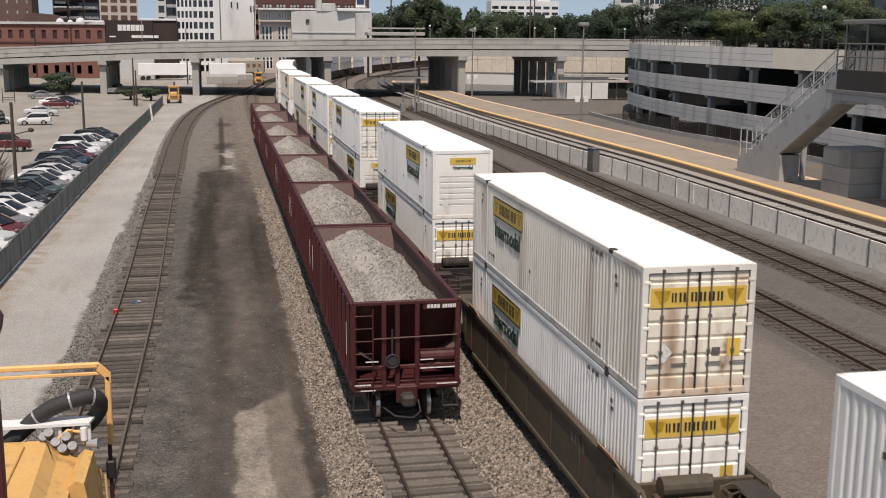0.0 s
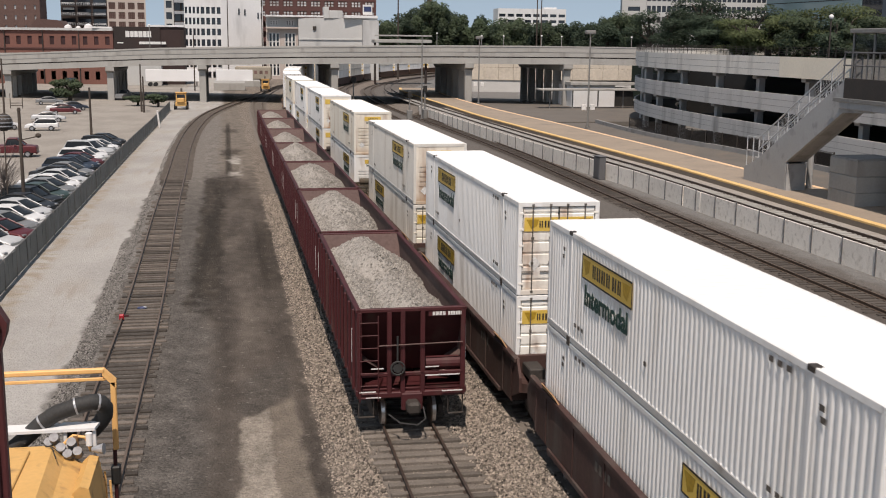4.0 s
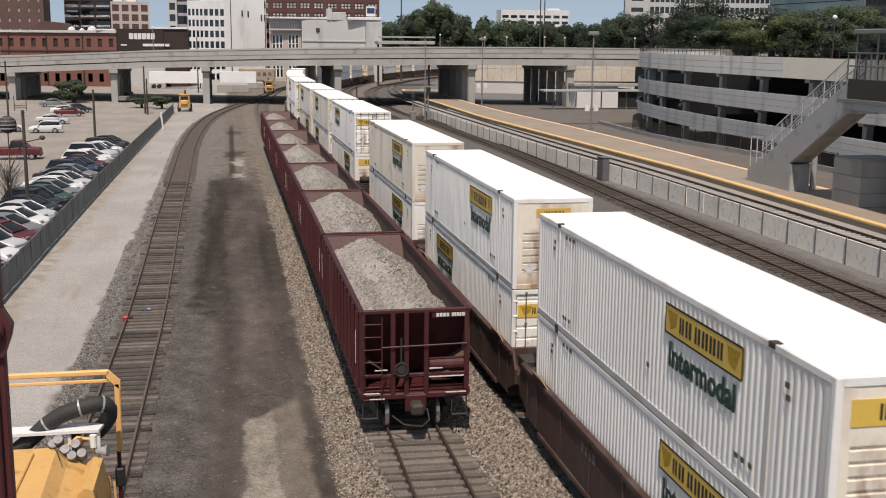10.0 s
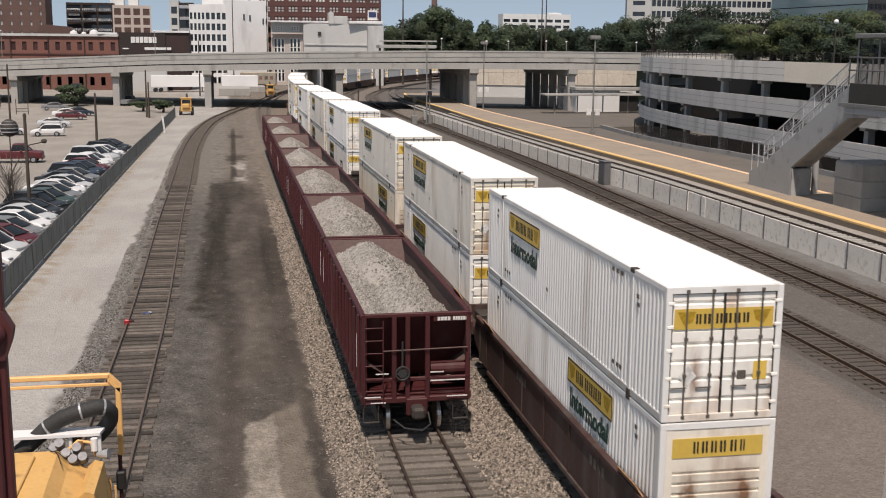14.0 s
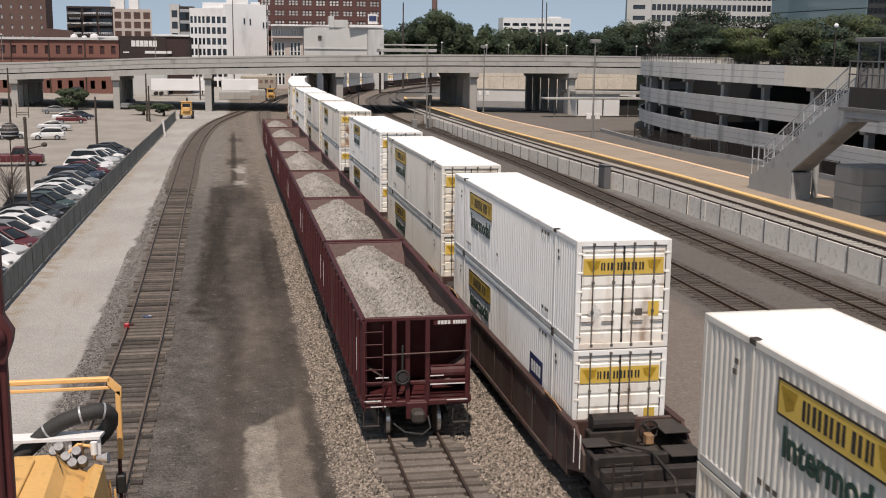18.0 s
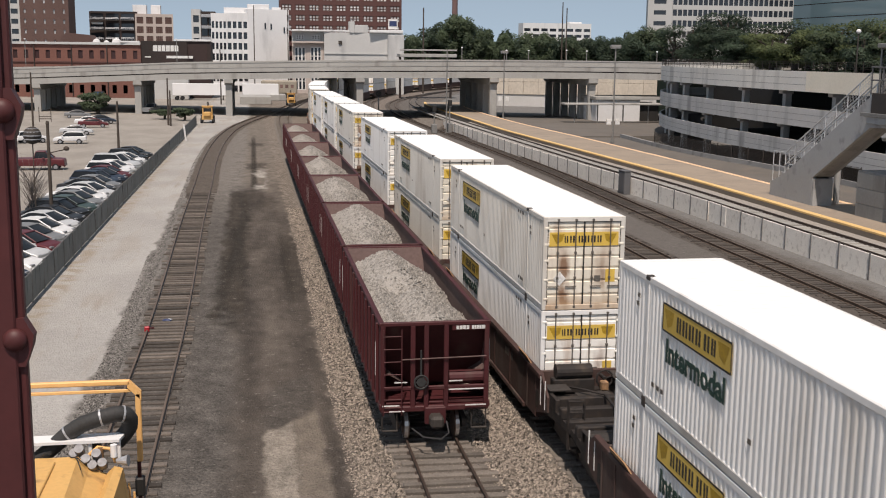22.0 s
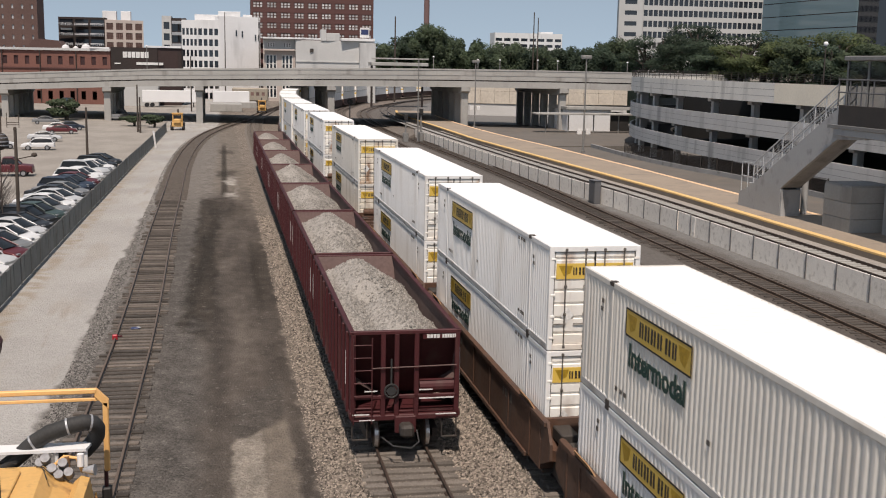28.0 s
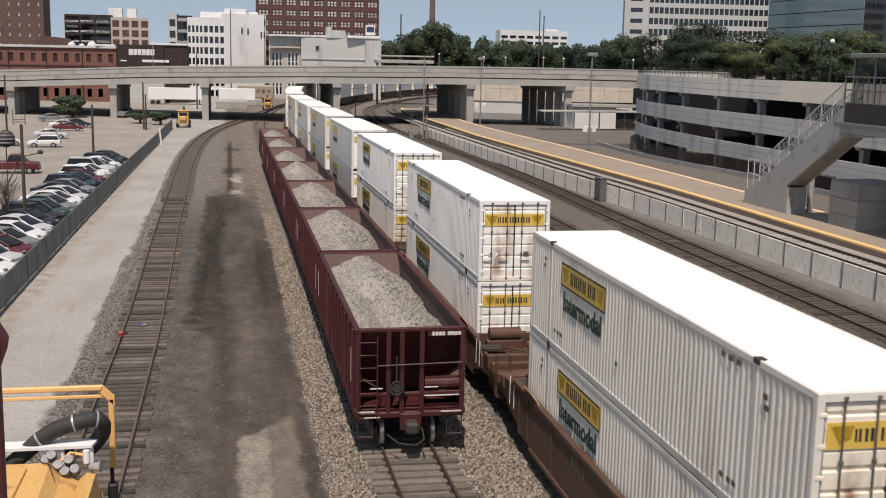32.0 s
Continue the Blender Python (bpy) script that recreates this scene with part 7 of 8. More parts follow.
    facade(lo, (21.02, 334), (44.0, 331), -0.2, 17.8, 0, 0, M_GREYB)
    part("parapet_step", Mesh().soft(28.4, 29.9, 332.6, 337, 17.7, 21.0, 0.1), M_GREYB, lo)
    part("parapet_step", Mesh().soft(29.9, 33.9, 332.4, 337, 17.7, 20.0, 0.1), M_GREYB, lo)
    part("roof_edge", Mesh().soft(34.2, 44.1, 330.6, 334, 17.8, 18.6, 0.1), M_WHITEB, lo)
    part("ledge", Mesh().loft([[(21.2, 333.7, z) for z in (11.5, 11.8)] + [(21.2, 334.1, 11.8), (21.2, 334.1, 11.5)], [(44, 330.7, 11.5), (44, 330.7, 11.8), (44, 331.1, 11.8), (44, 331.1, 11.5)]]), M_GREYB, lo)
    part("corner_bay", Mesh().soft(39.5, 44.2, 329.5, 335, -0.2, 17.2, 0.1), M_GREYB, lo)
    part("vent", Mesh().soft(25.2, 26.2, 333.0, 333.8, 14.4, 15.4, 0.05), M_DKSTEEL, lo)
    part("small_sign", Mesh().soft(40.0, 42.8, 333.6, 334, 18.9, 21.8, 0.05), M_WHITEP, lo, "small white roof sign with a blue panel")
    part("sign_panel", Mesh().box(40.3, 42.5, 333.5, 333.6, 19.8, 21.3), M_NAVY, lo)
    r = thing("red_brick_tower", "tall red brick loft building with white window groups", "building")
    facade(r, (10.4, 425), (56.0, 425), -3.56, 42, 9, 12, M_BRICKD, (0.72, 0.58), 0.44, pane=M_PANEW, low=19, bars=M_BRICKB)
    part("chimney", Mesh().cyl((93.5, 520, 0), (93.5, 520, 70), 1.5, 12, 1.1), M_BRICKP, thing("smokestack", "thin brick smokestack behind the trees", "chimney"))
    p = thing("brick_block", "loft block with a dark glazed bay and a cream brick grid", "building")
    facade(p, (-57.1, 420), (-41.1, 419), -2.4, 25.7, 3, 8, M_CHAR, (0.84, 0.74), 0.3, pane=M_GLASSD, low=13)
    facade(p, (-41.08, 418.5), (-28.0, 421), -2.4, 25.0, 4, 8, M_BRICKG, (0.7, 0.7), 0.6, pane=M_INFILL, low=13, bars=M_BRICKB)
    for j in range(3):
        for i in range(3):
            x = -56.7 + i * 5.3
            bal = part("balcony", Mesh().soft(x, x + 4.5, 418.2, 419.4, 15.4 + j * 3.5, 15.65 + j * 3.5, 0.03), M_DKSTEEL, p)
            rail = Mesh()
            for z in (16.1, 16.5):
                rail.cyl((x, 418.3, z + j * 3.5), (x + 4.5, 418.3, z + j * 3.5), 0.06, 5)
            for q in range(7):
                rail.cyl((x + q * 0.75, 418.3, 15.6 + j * 3.5), (x + q * 0.75, 418.3, 16.5 + j * 3.5), 0.05, 5)
            part("railing", rail, M_GREYP, bal)
            if i == 2 or (i, j) == (0, 1):
                part("blind", Mesh().box(x + 0.4, x + 4.2, 419.6, 419.7, 17.6 + j * 3.5, 18.3 + j * 3.5), M_WHITEP, p, "white window blind")
    for x0, x1 in ((-42.4, -37.6), (-36, -32.6)):
        part("roof_hut", Mesh().soft(x0, x1, 424, 428, 24.9, 28.3, 0.1), M_WHITEB, p)
    q = thing("brown_tower", "dark brown brick tower with narrow pale windows", "building")
    facade(q, (-73, 380), (-58, 380), 0, 34, 5, 10, M_BRICKB, (0.2, 0.42), 2, pane=M_PANE, low=15)
    facade(q, (-86, 383), (-73.1, 383), 0, 34, 3, 10, M_GREYB, (0.5, 0.5), 2, low=15)
    o = thing("white_office_block", "white office block with ribbon windows", "building")
    facade(o, (175, 455), (228, 452), 5.55, 51, 24, 10, M_OFFICE, (0.8, 0.58), 0.45, low=23)
    facade(o, (165.2, 458), (174.9, 455), 5.55, 51, 1, 10, M_OFFICE, (0.5, 0.4), 0.45, low=23)
    gl = thing("glass_office_block", "teal reflective glass office block", "building")
    part("plinth", Mesh().loft([[(236, 470, z), (240, 398, z), (290, 398, z), (290, 470, z)] for z in (-0.3, 12)]), M_CONCG, gl)
    for k in range(8):
        z = 12.1 + k * 5.7
        part("glass_storey", Mesh().loft([[(236, 470, zz), (240, 398, zz), (290, 398, zz), (290, 470, zz)] for zz in (z, z + 5.35)]), M_GLASST, gl, "teal mirror glass")
        part("spandrel_line", Mesh().loft([[(236.2, 469.8, zz), (240.2, 398.2, zz), (289, 398.2, zz), (289, 469, zz)] for zz in (z + 5.34, z + 5.71)]), M_CHAR, gl)
    dk = thing("dark_glass_tower", "black glass tower edge beside the teal block", "building")
    part("wall", Mesh().box(240.3, 247.2, 384, 397.8, -0.3, 62), M_GLASSD, dk)
    part("side_glass", Mesh().box(247.3, 275, 388, 397.8, -0.3, 60), M_GLASST, dk)
    fw = thing("far_white_building", "low white building on the wooded ridge", "building")
    facade(fw, (184.7, 760), (233.4, 760), -0.3, 34.2, 8, 8, M_WHITEB, (0.75, 0.5), 2.6, low=24)
    part("roof_hut", Mesh().soft(219, 228, 765, 772, 34, 35.4, 0.2), M_WHITEB, fw)
    # far road behind the overpass, trailers and coaches
    v = thing("distant_viaduct", "short pale viaduct behind the overpass", "viaduct")
    part("deck", Mesh().soft(39, 54.5, 299, 306, 10.9, 11.8, 0.1), M_CONC, v)
    part("rail_beam", Mesh().soft(39, 54.5, 298.8, 299.1, 12.6, 13.0, 0.05), M_CONC, v)
    for x in (39.4, 53.4):
        part("post", Mesh().soft(x, x + 0.5, 303, 304, -0.3, 10.95, 0.05), M_CHAR, v)

    def trailer(x, y, L, turn, z=0.0):
        t = thing("semi_trailer", "white box trailer parked beyond the overpass", "trailer", Matrix.Translation((x, y, -0.22)) @ Matrix.Rotation(radians(turn), 4, "Z"), group="box trailers")
        part("box_body", Mesh().soft(0, L, -1.3, 1.3, 1.25, 4.1, 0.05), M_TRAILER, t)
        part("rear_frame", Mesh().soft(-0.05, 0.0, -1.3, 1.3, 1.2, 4.1, 0.01), M_GREYP, t)
        part("landing_gear", Mesh().soft(L - 2.6, L - 2.4, -0.9, 0.9, 0.1, 1.25, 0.03), M_DKSTEEL, t)
        for xx in (1.0, 2.3):
            for s in (-1, 1):
                part("wheel", Mesh().cyl((xx, s * 0.8, 0.5), (xx, s * 1.25, 0.5), 0.5, 12), M_TYRE, t)
    trailer(-19.6, 286, 14.8, -1)
    trailer(-2.6, 287, 9.0, 2)
    lw = thing("dock_wall", "low pale concrete dock wall", "wall", kind="structure")
    part("segment", Mesh().soft(-3.0, 4.2, 263, 278, -0.2, 1.5, 0.05), M_CONC, lw)
    part("ramp", Mesh().soft(4.2, 8.2, 284, 294, -0.2, 1.2, 0.05), M_CONC, lw)
    co = thing("rail_coach", "beige passenger coach standing far off", "rail car", Matrix.Translation((2.3, 301, -0.22)) @ Matrix.Rotation(radians(-3), 4, "Z"))
    part("coach_body", Mesh().soft(0, 9.4, -1.5, 1.5, 1.2, 4.7, 0.3), M_TANW, co)
    for k in range(6):
        part("window", Mesh().box(0.7 + k * 1.4, 1.5 + k * 1.4, -1.53, -1.5, 2.7, 3.6), M_INFILL, co)
    part("end_door", Mesh().box(9.4, 9.45, -0.6, 0.6, 1.3, 4.0), M_BLACK, co)
    part("underframe", Mesh().soft(0.6, 8.8, -1.2, 1.2, 0.0, 1.2, 0.05), M_DKSTEEL, co)
    db = thing("dumpster", "blue steel dumpster by the brick warehouse", "dumpster", Matrix.Translation((-38.4, 294.5, -0.22)))
    part("bin", Mesh().loft([[(-1.1, -0.7, 0.15), (1.1, -0.7, 0.15), (1.1, 0.7, 0.15), (-1.1, 0.7, 0.15)], [(-1.2, -0.9, 1.6), (1.2, -0.9, 1.6), (1.2, 0.9, 1.6), (-1.2, 0.9, 1.6)]]), paint_mat("blue_bin_paint", (0.05, 0.1, 0.25)), db)
    part("lid", Mesh().soft(-1.25, 1.25, -0.95, 0.95, 1.6, 1.72, 0.03), M_HOSE, db)
    gs = thing("grey_shed", "grey corrugated shed behind the brick warehouse", "shed")
    part("wall", Mesh().box(-26, -16, 290, 295, -0.2, 5.5), M_GREYB, gs)
    part("roof", Mesh().soft(-26.3, -15.7, 289.7, 295, 5.5, 5.9, 0.05), M_GREYP, gs)


def excavator(m, label, facing):
    t = thing("backhoe", label, "construction vehicle", m)
    part("chassis", Mesh().soft(-0.9, 0.9, -1.6, 1.6, 0.6, 1.3, 0.08), M_MACH, t)
    part("cab_frame", Mesh().soft(-0.85, 0.85, -0.6, 0.8, 1.3, 2.7, 0.1), M_MACH, t)
    part("cab_window", Mesh().box(-0.65, 0.65, -0.64, -0.6, 1.6, 2.5), M_GLASSD, t)
    part("engine_cover", Mesh().soft(-0.6, 0.6, -1.9, -0.6, 1.2, 1.9, 0.1), M_MACH, t)
    part("roof", Mesh().soft(-0.95, 0.95, -0.7, 0.9, 2.7, 2.85, 0.05), M_MACH, t)
    part("boom", Mesh().tube([(0, 1.2, 1.4), (0, 2.4, 3.3), (0, 3.6, 2.6)], 0.16, 8), M_DKSTEEL, t, "dark digging arm")
    part("bucket", Mesh().soft(-0.5, 0.5, 3.3, 4.0, 1.8, 2.6, 0.1), M_DKSTEEL, t)
    for s in (-1, 1):
        for y, r in ((-1.2, 0.42), (1.1, 0.62)):
            part("wheel", Mesh().cyl((s * 0.75, y, r), (s * 1.15, y, r), r, 14), M_TYRE, t)


# ---- trees ----
def tree(x, y, z0, h, w, leaf, seed, n=900, size=0.55, low=0.35):
    """Tapered trunk, limbs, and a crown of many small leaf clumps with gaps."""
    r = random.Random(seed)
    t = thing("tree", ("leafy green tree", "dark green tree", "olive green broadleaf tree", "dark purple-leaved tree")[leaf] + " with an uneven crown", "tree", Matrix.Translation((x, y, z0)))
    wood = Mesh()
    wood.tube([(0, 0, -0.3), (0.1, 0, h * 0.25), (0, 0.1, h * 0.5), (0, 0, h * 0.8)], [w * 0.06, w * 0.05, w * 0.035, w * 0.01], 7)
    lobes = []
    for k in range(9):
        a = r.uniform(0, 6.28)
        q = r.uniform(0.1, 0.36) * w
        zc = h * r.uniform(low, 0.88)
        c = Vector((math.cos(a) * q, math.sin(a) * q, zc))
        lobes.append((c, w * r.uniform(0.17, 0.3), h * r.uniform(0.1, 0.18)))
        wood.tube([(0, 0, zc * 0.6), c * 0.6 + Vector((0, 0, zc * 0.3)), c], [w * 0.025, w * 0.018, w * 0.006], 5)
    part("trunk", wood, M_BARK, t)
    crown = Mesh()
    vs, fs, outward = [], [], []
    for k in range(n):
        c, rw, rh = lobes[k % len(lobes)]
        d = Vector((r.gauss(0, 1), r.gauss(0, 1), r.gauss(0, 1))).normalized() * r.uniform(0.55, 1.08)
        p = c + Vector((d.x * rw, d.y * rw, d.z * rh))
        s = size * r.uniform(0.5, 1.3)
        a, b = Vector((r.uniform(-1, 1), r.uniform(-1, 1), r.uniform(-0.6, 0.6))).normalized() * s, Vector((r.uniform(-1, 1), r.uniform(-1, 1), r.uniform(-0.6, 0.6))).normalized() * s
        o = len(vs)
        m = (a + b) * 0.25 + Vector((0, 0, s * 0.3))
        vs += [p - a, p - b * 0.7, p + a, p + b * 0.7, p + m]
        outward += [tuple((d + Vector((r.uniform(-0.5, 0.5), r.uniform(-0.5, 0.5), r.uniform(0.0, 0.7)))).normalized())] * 5
        fs += [(o, o + 1, o + 4), (o + 1, o + 2, o + 4), (o + 2, o + 3, o + 4), (o + 3, o, o + 4)]
    crown.add(vs, fs)
    crown.smooth = True
    leaves = crown.data("crown", M_LEAF[leaf])
    leaves.normals_split_custom_set_from_vertices(outward)
    part("crown", leaves, None, t)


def build_trees():
    r = random.Random(11)
    # ridge behind the overpass
    prof_x, prof_z = (58, 66, 70, 75, 80.5, 85, 88.5, 98, 105, 112, 135, 150, 155, 157, 160, 175), (19.6, 20.6, 22.7, 26.1, 28, 26.4, 23.8, 21.6, 21.8, 21.6, 20.3, 21.2, 23.5, 28.5, 24, 22)
    for k in range(36):
        x = 59 + k * 3.0 + r.uniform(-1.5, 1.5)
        y = 425 + r.uniform(-25, 45)
        top = float(np.interp(x, prof_x, prof_z))
        h = (top - 11.4) * y / 440 + 11.4
        tree(x * y / 440, y, -0.3, h + r.uniform(-0.8, 0.4), 11 + r.uniform(-2, 3), r.choice((0, 1, 1, 0)), 100 + k, 3600, 0.5)
    hill = Mesh()
    hill.loft([[(x, y, -0.3), (x, y, z), (x, y + 300, z + 8), (x, y + 300, -0.3)] for x, y, z in ((62, 480, 10), (120, 480, 12), (200, 480, 14), (340, 460, 15), (500, 440, 15))])
    solid("far_wooded_slope", hill, M_LEAF[1], "dark wooded slope in the distance", "hillside", "structure")
    # behind the garage
    hl = Mesh()
    hl.loft([[(x, y, -0.3), (x, y, z), (x + 60, y, z + 1), (x + 60, y, -0.3)] for x, y, z in ((82, 40, 9.6), (82, 100, 9.8), (81, 165, 9.6), (85, 228, 9.4))])
    solid("garage_bank", hl, M_LEAF[1], "planted bank behind the garage", "bank", "structure")
    spots = [(86, 226, 4, 1), (85, 219, 8.5, 1), (86, 212, 9.5, 1), (84, 205, 7, 1), (88, 200, 10.8, 1), (85, 192, 7, 1), (84, 186, 6, 1), (86, 180, 6.4, 2), (84, 173, 6.5, 2), (89, 170, 7.6, 0), (84, 165, 6.8, 2), (88, 160, 7.5, 2), (84, 155, 7, 0), (88, 150, 7.4, 2), (84, 145, 6.5, 1), (90, 141, 7, 2), (84, 136, 6, 0), (94, 190, 9, 1), (95, 178, 9, 1), (96, 163, 8.5, 0), (97, 150, 8.5, 1), (98, 215, 10, 1)]
    for k, (x, y, h, leaf) in enumerate(spots):
        tree(x, y, 9.4, h, h * 1.05 + 2.2, leaf, 300 + k, 4600, 0.23, 0.16)
    tree(-29.0, 219.5, -0.2, 4.0, 7.0, 0, 401, 2600, 0.26)
    tree(-11.8, 199, -0.2, 2.4, 4.2, 0, 402, 1400, 0.2)
    tree(-15.5, 203, -0.2, 1.7, 4.4, 0, 403, 1200, 0.2)
    # bare shrub by the fence
    b = thing("bare_tree", "leafless brown sapling in the lot", "tree", Matrix.Translation((-15.2, 80, -0.22)))
    w = Mesh()
    w.tube([(0, 0, 0), (0, 0, 1.2), (0.1, 0, 2.4)], [0.07, 0.055, 0.03], 6)
    rr = random.Random(5)
    for k in range(130):
        z = rr.uniform(0.4, 2.6)
        a = rr.uniform(0, 6.28)
        l = rr.uniform(0.6, 1.75)
        w.tube([(0, 0, z), (math.cos(a) * l * 0.45, math.sin(a) * l * 0.45, z + l * 0.75), (math.cos(a) * l * 0.85 + rr.uniform(-0.3, 0.3), math.sin(a) * l * 0.85, z + l * 1.25)], [0.022, 0.015, 0.008], 4)
    tagged(part("branch", w, M_TWIG, b), kind="stuff")


# ---- yellow machine below, bridge column ----
def build_machine():
    t = thing("track_machine", "yellow track maintenance machine with a black suction hose", "track machine", Matrix.Translation((-3.8, 24.0, 0)))
    part("frame_bar", Mesh().soft(-2.4, 1.06, -0.06, 0.06, 4.33, 4.44, 0.02), M_MACHP, t, "pale orange tubular frame")
    part("frame_bar", Mesh().soft(-2.4, 1.08, -0.03, 0.03, 4.16, 4.23, 0.01), M_MACHP, t)
    part("frame_brace", Mesh().loft([[(1.04, y, 4.44), (1.29, y, 4.18), (1.29, y, 3.98), (1.0, y, 4.28)] for y in (-0.06, 0.06)]), M_MACHP, t)
    part("frame_post", Mesh().soft(1.16, 1.28, -0.06, 0.06, 2.58, 4.14, 0.02), M_MACHP, t)
    part("lower_post", Mesh().cyl((1.19, 0, 0.9), (1.19, 0, 2.6), 0.045, 8), M_HOP, t)
    part("work_lamp", Mesh().soft(1.1, 1.3, -0.12, 0.12, 1.8, 2.22, 0.03), M_BLACK, t)
    hose = [(-1.0, -0.85, 2.75), (-0.85, -0.8, 2.95), (-0.54, -0.8, 3.2), (-0.39, -0.8, 3.33), (-0.15, -0.8, 3.55), (0.16, -0.8, 3.75), (0.54, -0.8, 3.87), (0.86, -0.78, 3.94), (1.03, -0.72, 3.9), (1.1, -0.62, 3.76), (1.08, -0.55, 3.56), (0.98, -0.5, 3.4), (0.8, -0.45, 3.2)]
    fine = []
    for a, b in zip(hose[:-1], hose[1:]):
        for k in range(3):
            fine.append(Vector(a).lerp(Vector(b), k / 3))
    fine.append(Vector(hose[-1]))
    hm = Mesh()
    hm.tube(fine, 0.17, 14)
    hm.smooth = True
    h = part("suction_hose", hm, M_HOSE, t, "thick black rubber hose")
    for k in (12, 18, 23):
        d = (fine[k + 1] - fine[k]).normalized()
        part("hose_clamp", Mesh().cyl(fine[k] - d * 0.02, fine[k] + d * 0.02, 0.18, 14), M_GREYP, h)
    part("tank_top", Mesh().loft([[(-2.4, -1.05, z), (0.92, -1.05, z), (1.0, -0.6, z), (-2.4, -0.6, z)] for z in (3.4, 3.46)]), M_TRAILER, t, "white panel")
    for x in (0.32, 0.9):
        part("tank_leg", Mesh().soft(x - 0.035, x + 0.035, -1.0, -0.93, 2.6, 3.4, 0.01), M_TRAILER, t)
    hood = Mesh()
    hood.loft([[(-2.4, y0, 3.27), (0.14 + q, y0, 3.25), (0.36 + q, y0, 3.02), (0.7 + q, y0, 2.86), (0.74 + q, y0, 1.0), (-2.4, y0, 1.0)] for y0, q in ((-1.4, 0.0), (-5.6, 0.12))])
    part("engine_hood", hood, M_MACH, t, "yellow engine housing")
    part("hood_lid", Mesh().soft(-2.2, -0.25, -4.4, -1.75, 3.26, 3.31, 0.02), M_MACH, t)
    side = Mesh()
    side.loft([[(0.72, y0, 2.92), (0.86, y0, 3.05), (1.03, y0, 3.0), (1.14, y0, 2.3), (1.14, y0, 1.0), (0.72, y0, 1.0)] for y0 in (-1.5, -3.2)])
    part("side_housing", side, M_MACH, t)
    for k in range(3):
        part("ladder_rail", Mesh().cyl((1.05 + k * 0.1, -1.2, 0.7), (1.0 + k * 0.1, -1.2, 2.75 - k * 0.2), 0.025, 6), M_MACHP, t)
    lamps = ((0.16, -1.35, 3.3), (0.3, -1.45, 3.12), (0.5, -1.38, 3.2), (0.43, -1.5, 3.0), (0.62, -1.45, 3.02), (0.05, -1.3, 3.2))
    for x, y, z in lamps:
        part("cylinder_cap", Mesh().cyl((x, y + 0.08, z), (x, y - 0.08, z + 0.14), 0.1, 14, 0.095), M_CAST, t, "grey metal fitting")
    part("horn", Mesh().cyl((0.9, -1.45, 3.14), (1.14, -1.5, 3.16), 0.05, 12, 0.12), M_GREYP, t, "grey flared horn")
    part("jar", Mesh().cyl((0.84, -1.35, 3.2), (0.84, -1.35, 3.46), 0.07, 12), M_TRAILER, t)
    part("pipe", Mesh().tube([(0.2, -1.2, 3.1), (0.5, -1.15, 3.35), (0.75, -1.15, 3.3), (0.85, -1.15, 3.0)], 0.04, 8), M_MACHP, t)
    part("exhaust", Mesh().cyl((0.55, -1.15, 3.0), (0.55, -1.15, 3.36), 0.06, 10), M_TAN, t)
    for a, b in (((-0.6, -1.45, 3.28), (-0.35, -1.6, 3.4)), ((0.0, -1.5, 3.28), (0.3, -1.7, 3.2)), ((0.1, -1.5, 3.27), (0.3, -2.2, 3.27))):
        part("cable", Mesh().tube([a, (Vector(a) + Vector(b)) / 2 + Vector((0, 0, 0.06)), b], 0.012, 5), M_BLACK, t)
    part("undercarriage", Mesh().soft(-1.3, 1.2, -5.2, -0.1, 0.5, 1.0, 0.05), M_DKSTEEL, t)
    part("mast", Mesh().soft(0.3, 0.5, -0.75, -0.55, 1.0, 3.4, 0.03), M_DKSTEEL, t)
    for y in (-0.9, -3.8):
        for s in (-1, 1):
            part("wheel", Mesh().cyl((s * 0.7, y, 0.38), (s * 0.82, y, 0.38), 0.38, 16), M_RAIL, t)
    m = thing("red_marker", "small red flag marker on the rail", "marker", Matrix.Translation((-4.55, 46.6, 0)))
    part("clamp", Mesh().soft(-0.1, 0.11, -0.09, 0.09, -0.1, 0.13, 0.03), paint_mat("red_marker_paint", (0.35, 0.02, 0.03)), m)
    part("flag", Mesh().soft(0.02, 0.3, -0.03, 0.03, 0.02, 0.1, 0.01), M_HOP, m)
    c = thing("blue_rag", "small crumpled blue rag between the ties", "rag", Matrix.Translation((-3.9, 48.8, -0.15)))
    part("cloth", Mesh().ball((0, 0, 0), 0.22, 0.12, 0.07, 7, 4), M_NAVY, c)
    part("fold", Mesh().ball((0.12, 0.02, 0.02), 0.12, 0.07, 0.06, 6, 4), M_GREYP, c)


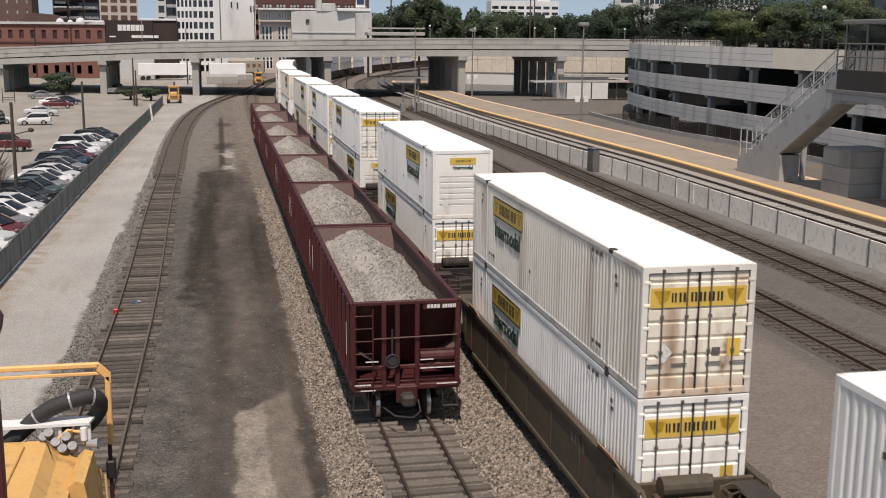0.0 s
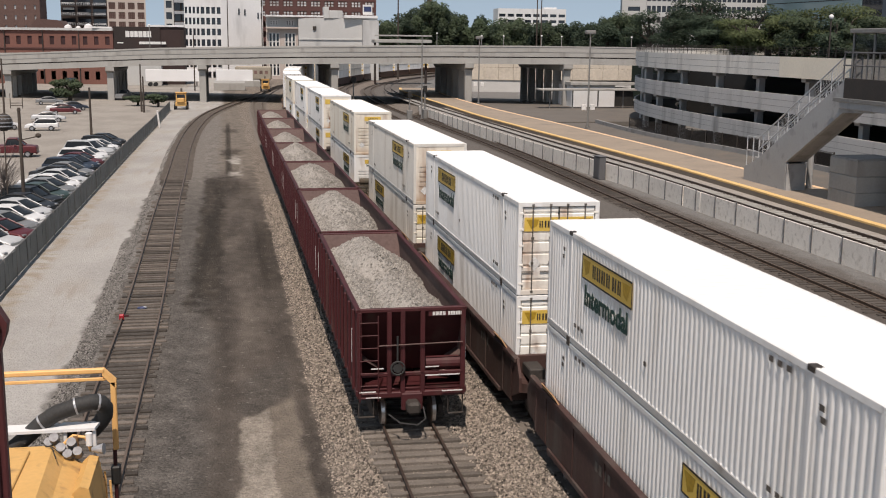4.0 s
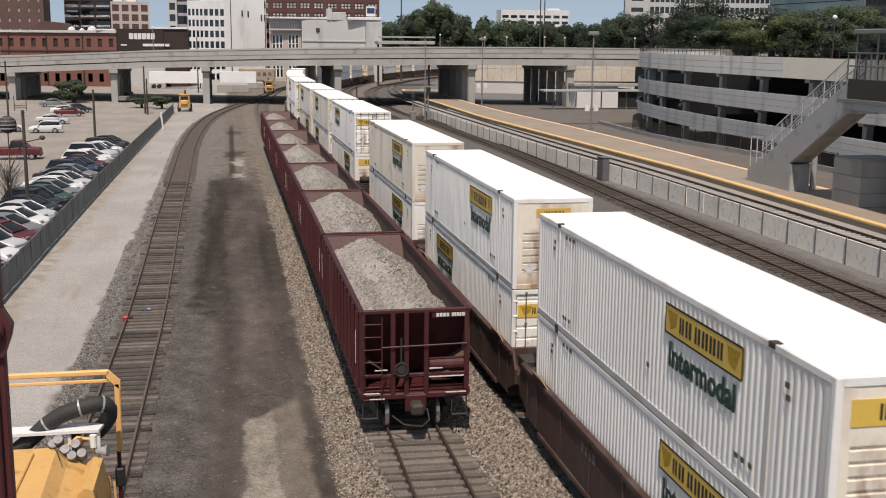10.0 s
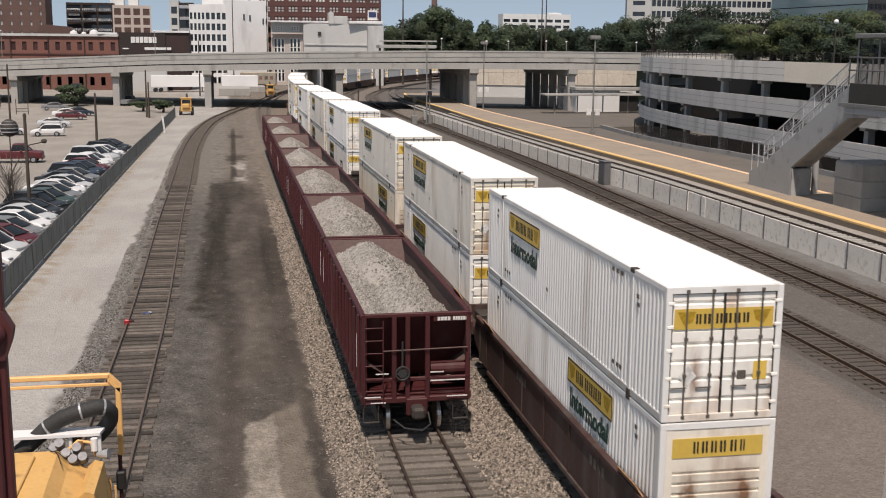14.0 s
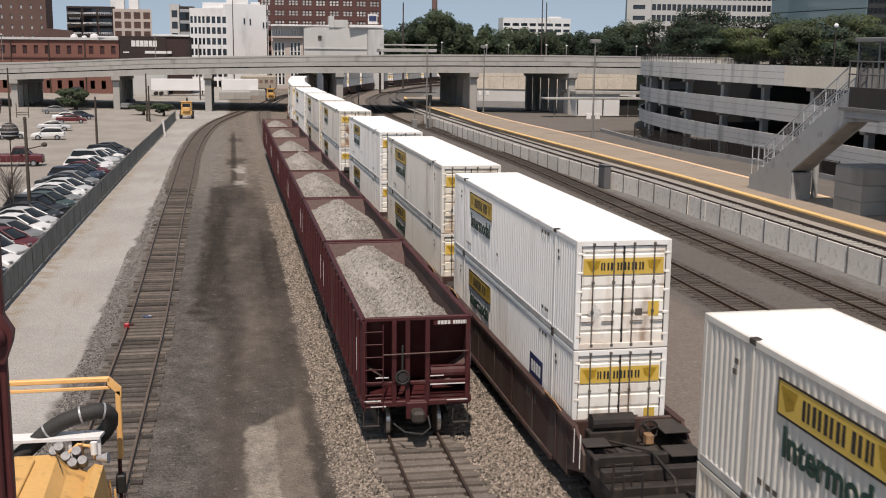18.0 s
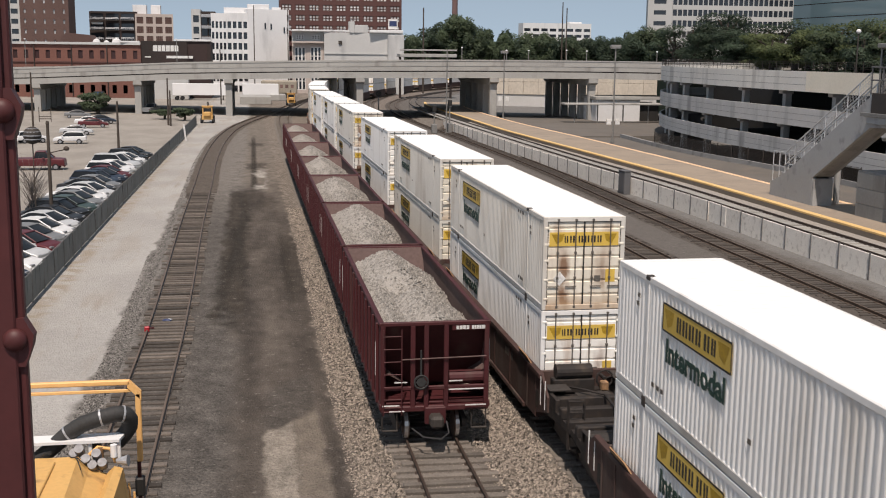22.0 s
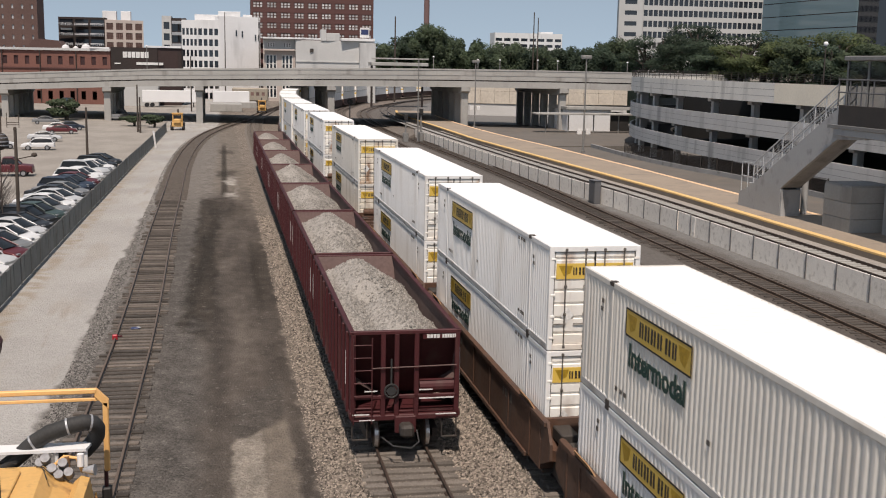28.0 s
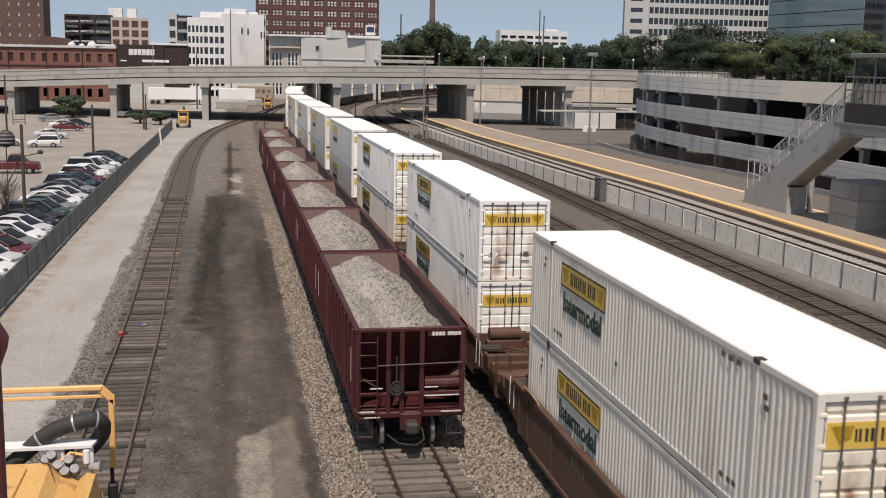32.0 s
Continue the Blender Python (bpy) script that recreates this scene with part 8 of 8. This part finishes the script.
def build_column():
    """Riveted steel member of the footbridge on which the eye stands."""
    t = thing("bridge_column", "dark maroon riveted steel bridge member", "steel column")
    Y = 1.8
    part("plate", Mesh().soft(-0.62, -0.363, Y, Y + 0.02, -0.22, 13.0, 0.003), M_MAROON, t)
    part("flange", Mesh().soft(-0.5, -0.375, Y - 0.012, Y, -0.22, 13.0, 0.003), M_MAROON, t)
    part("web", Mesh().soft(-0.62, -0.6, Y, Y + 0.3, -0.22, 13.0, 0.003), M_MAROON, t)
    for z in (11.345, 10.985, 11.705, 10.62, 10.25):
        rv = Mesh().ball((-0.377, Y - 0.012, z), 0.019, 0.014, 0.019, 16, 8)
        rv.smooth = True
        part("rivet", rv, M_MAROON, t, "round rivet head")
        part("gusset_lug", Mesh().loft([[(-0.42, yy, z - 0.045), (-0.364, yy, z - 0.045), (-0.352, yy, z - 0.012), (-0.349, yy, z + 0.006), (-0.364, yy, z + 0.034), (-0.42, yy, z + 0.034)] for yy in (Y - 0.008, Y + 0.018)]), M_MAROON, t)
    d = thing("footbridge_deck", "steel deck of the footbridge behind the eye", "footbridge", kind="structure")
    part("floor_plate", Mesh().box(-30, 40, -6, -0.6, 9.4, 9.7), M_MAROON, d)


build_tracks()
ballast_bank(HOPPER, -2.7, -0.8, 22, 85, 50, 26000, None, 0.8)
ballast_bank(HOPPER, -0.7, 3.1, 20, 48, 51, 28000, None, 0.8)
ballast_bank(TRAIN, -3.4, -1.4, 24, 80, 52, 18000, None, 0.8)
ballast_bank(TRAIN, 1.6, 3.4, 28, 62, 53, 9000, None, 0.8)
ballast_bank(LEFT, -2.1, -1.05, 26, 66, 54, 12000, M_GREYST, 0.6)
ballast_bank(LEFT, -1.65, -1.05, 64, 165, 56, 6000, M_GREYST, 0.7)
build_platform()
build_overpass()
build_garage()
build_city()
build_stairs()
build_trees()
build_fence()
build_poles()
build_cars()
excavator(Matrix.Translation((-7.6, 192.5, -0.22)), "yellow backhoe loader parked by the fence", 0)
excavator(Matrix.Translation((8.6, 258, -0.22)), "yellow loader on the far tracks", 0)
build_machine()
build_column()
build_hoppers()
build_train()
motions()
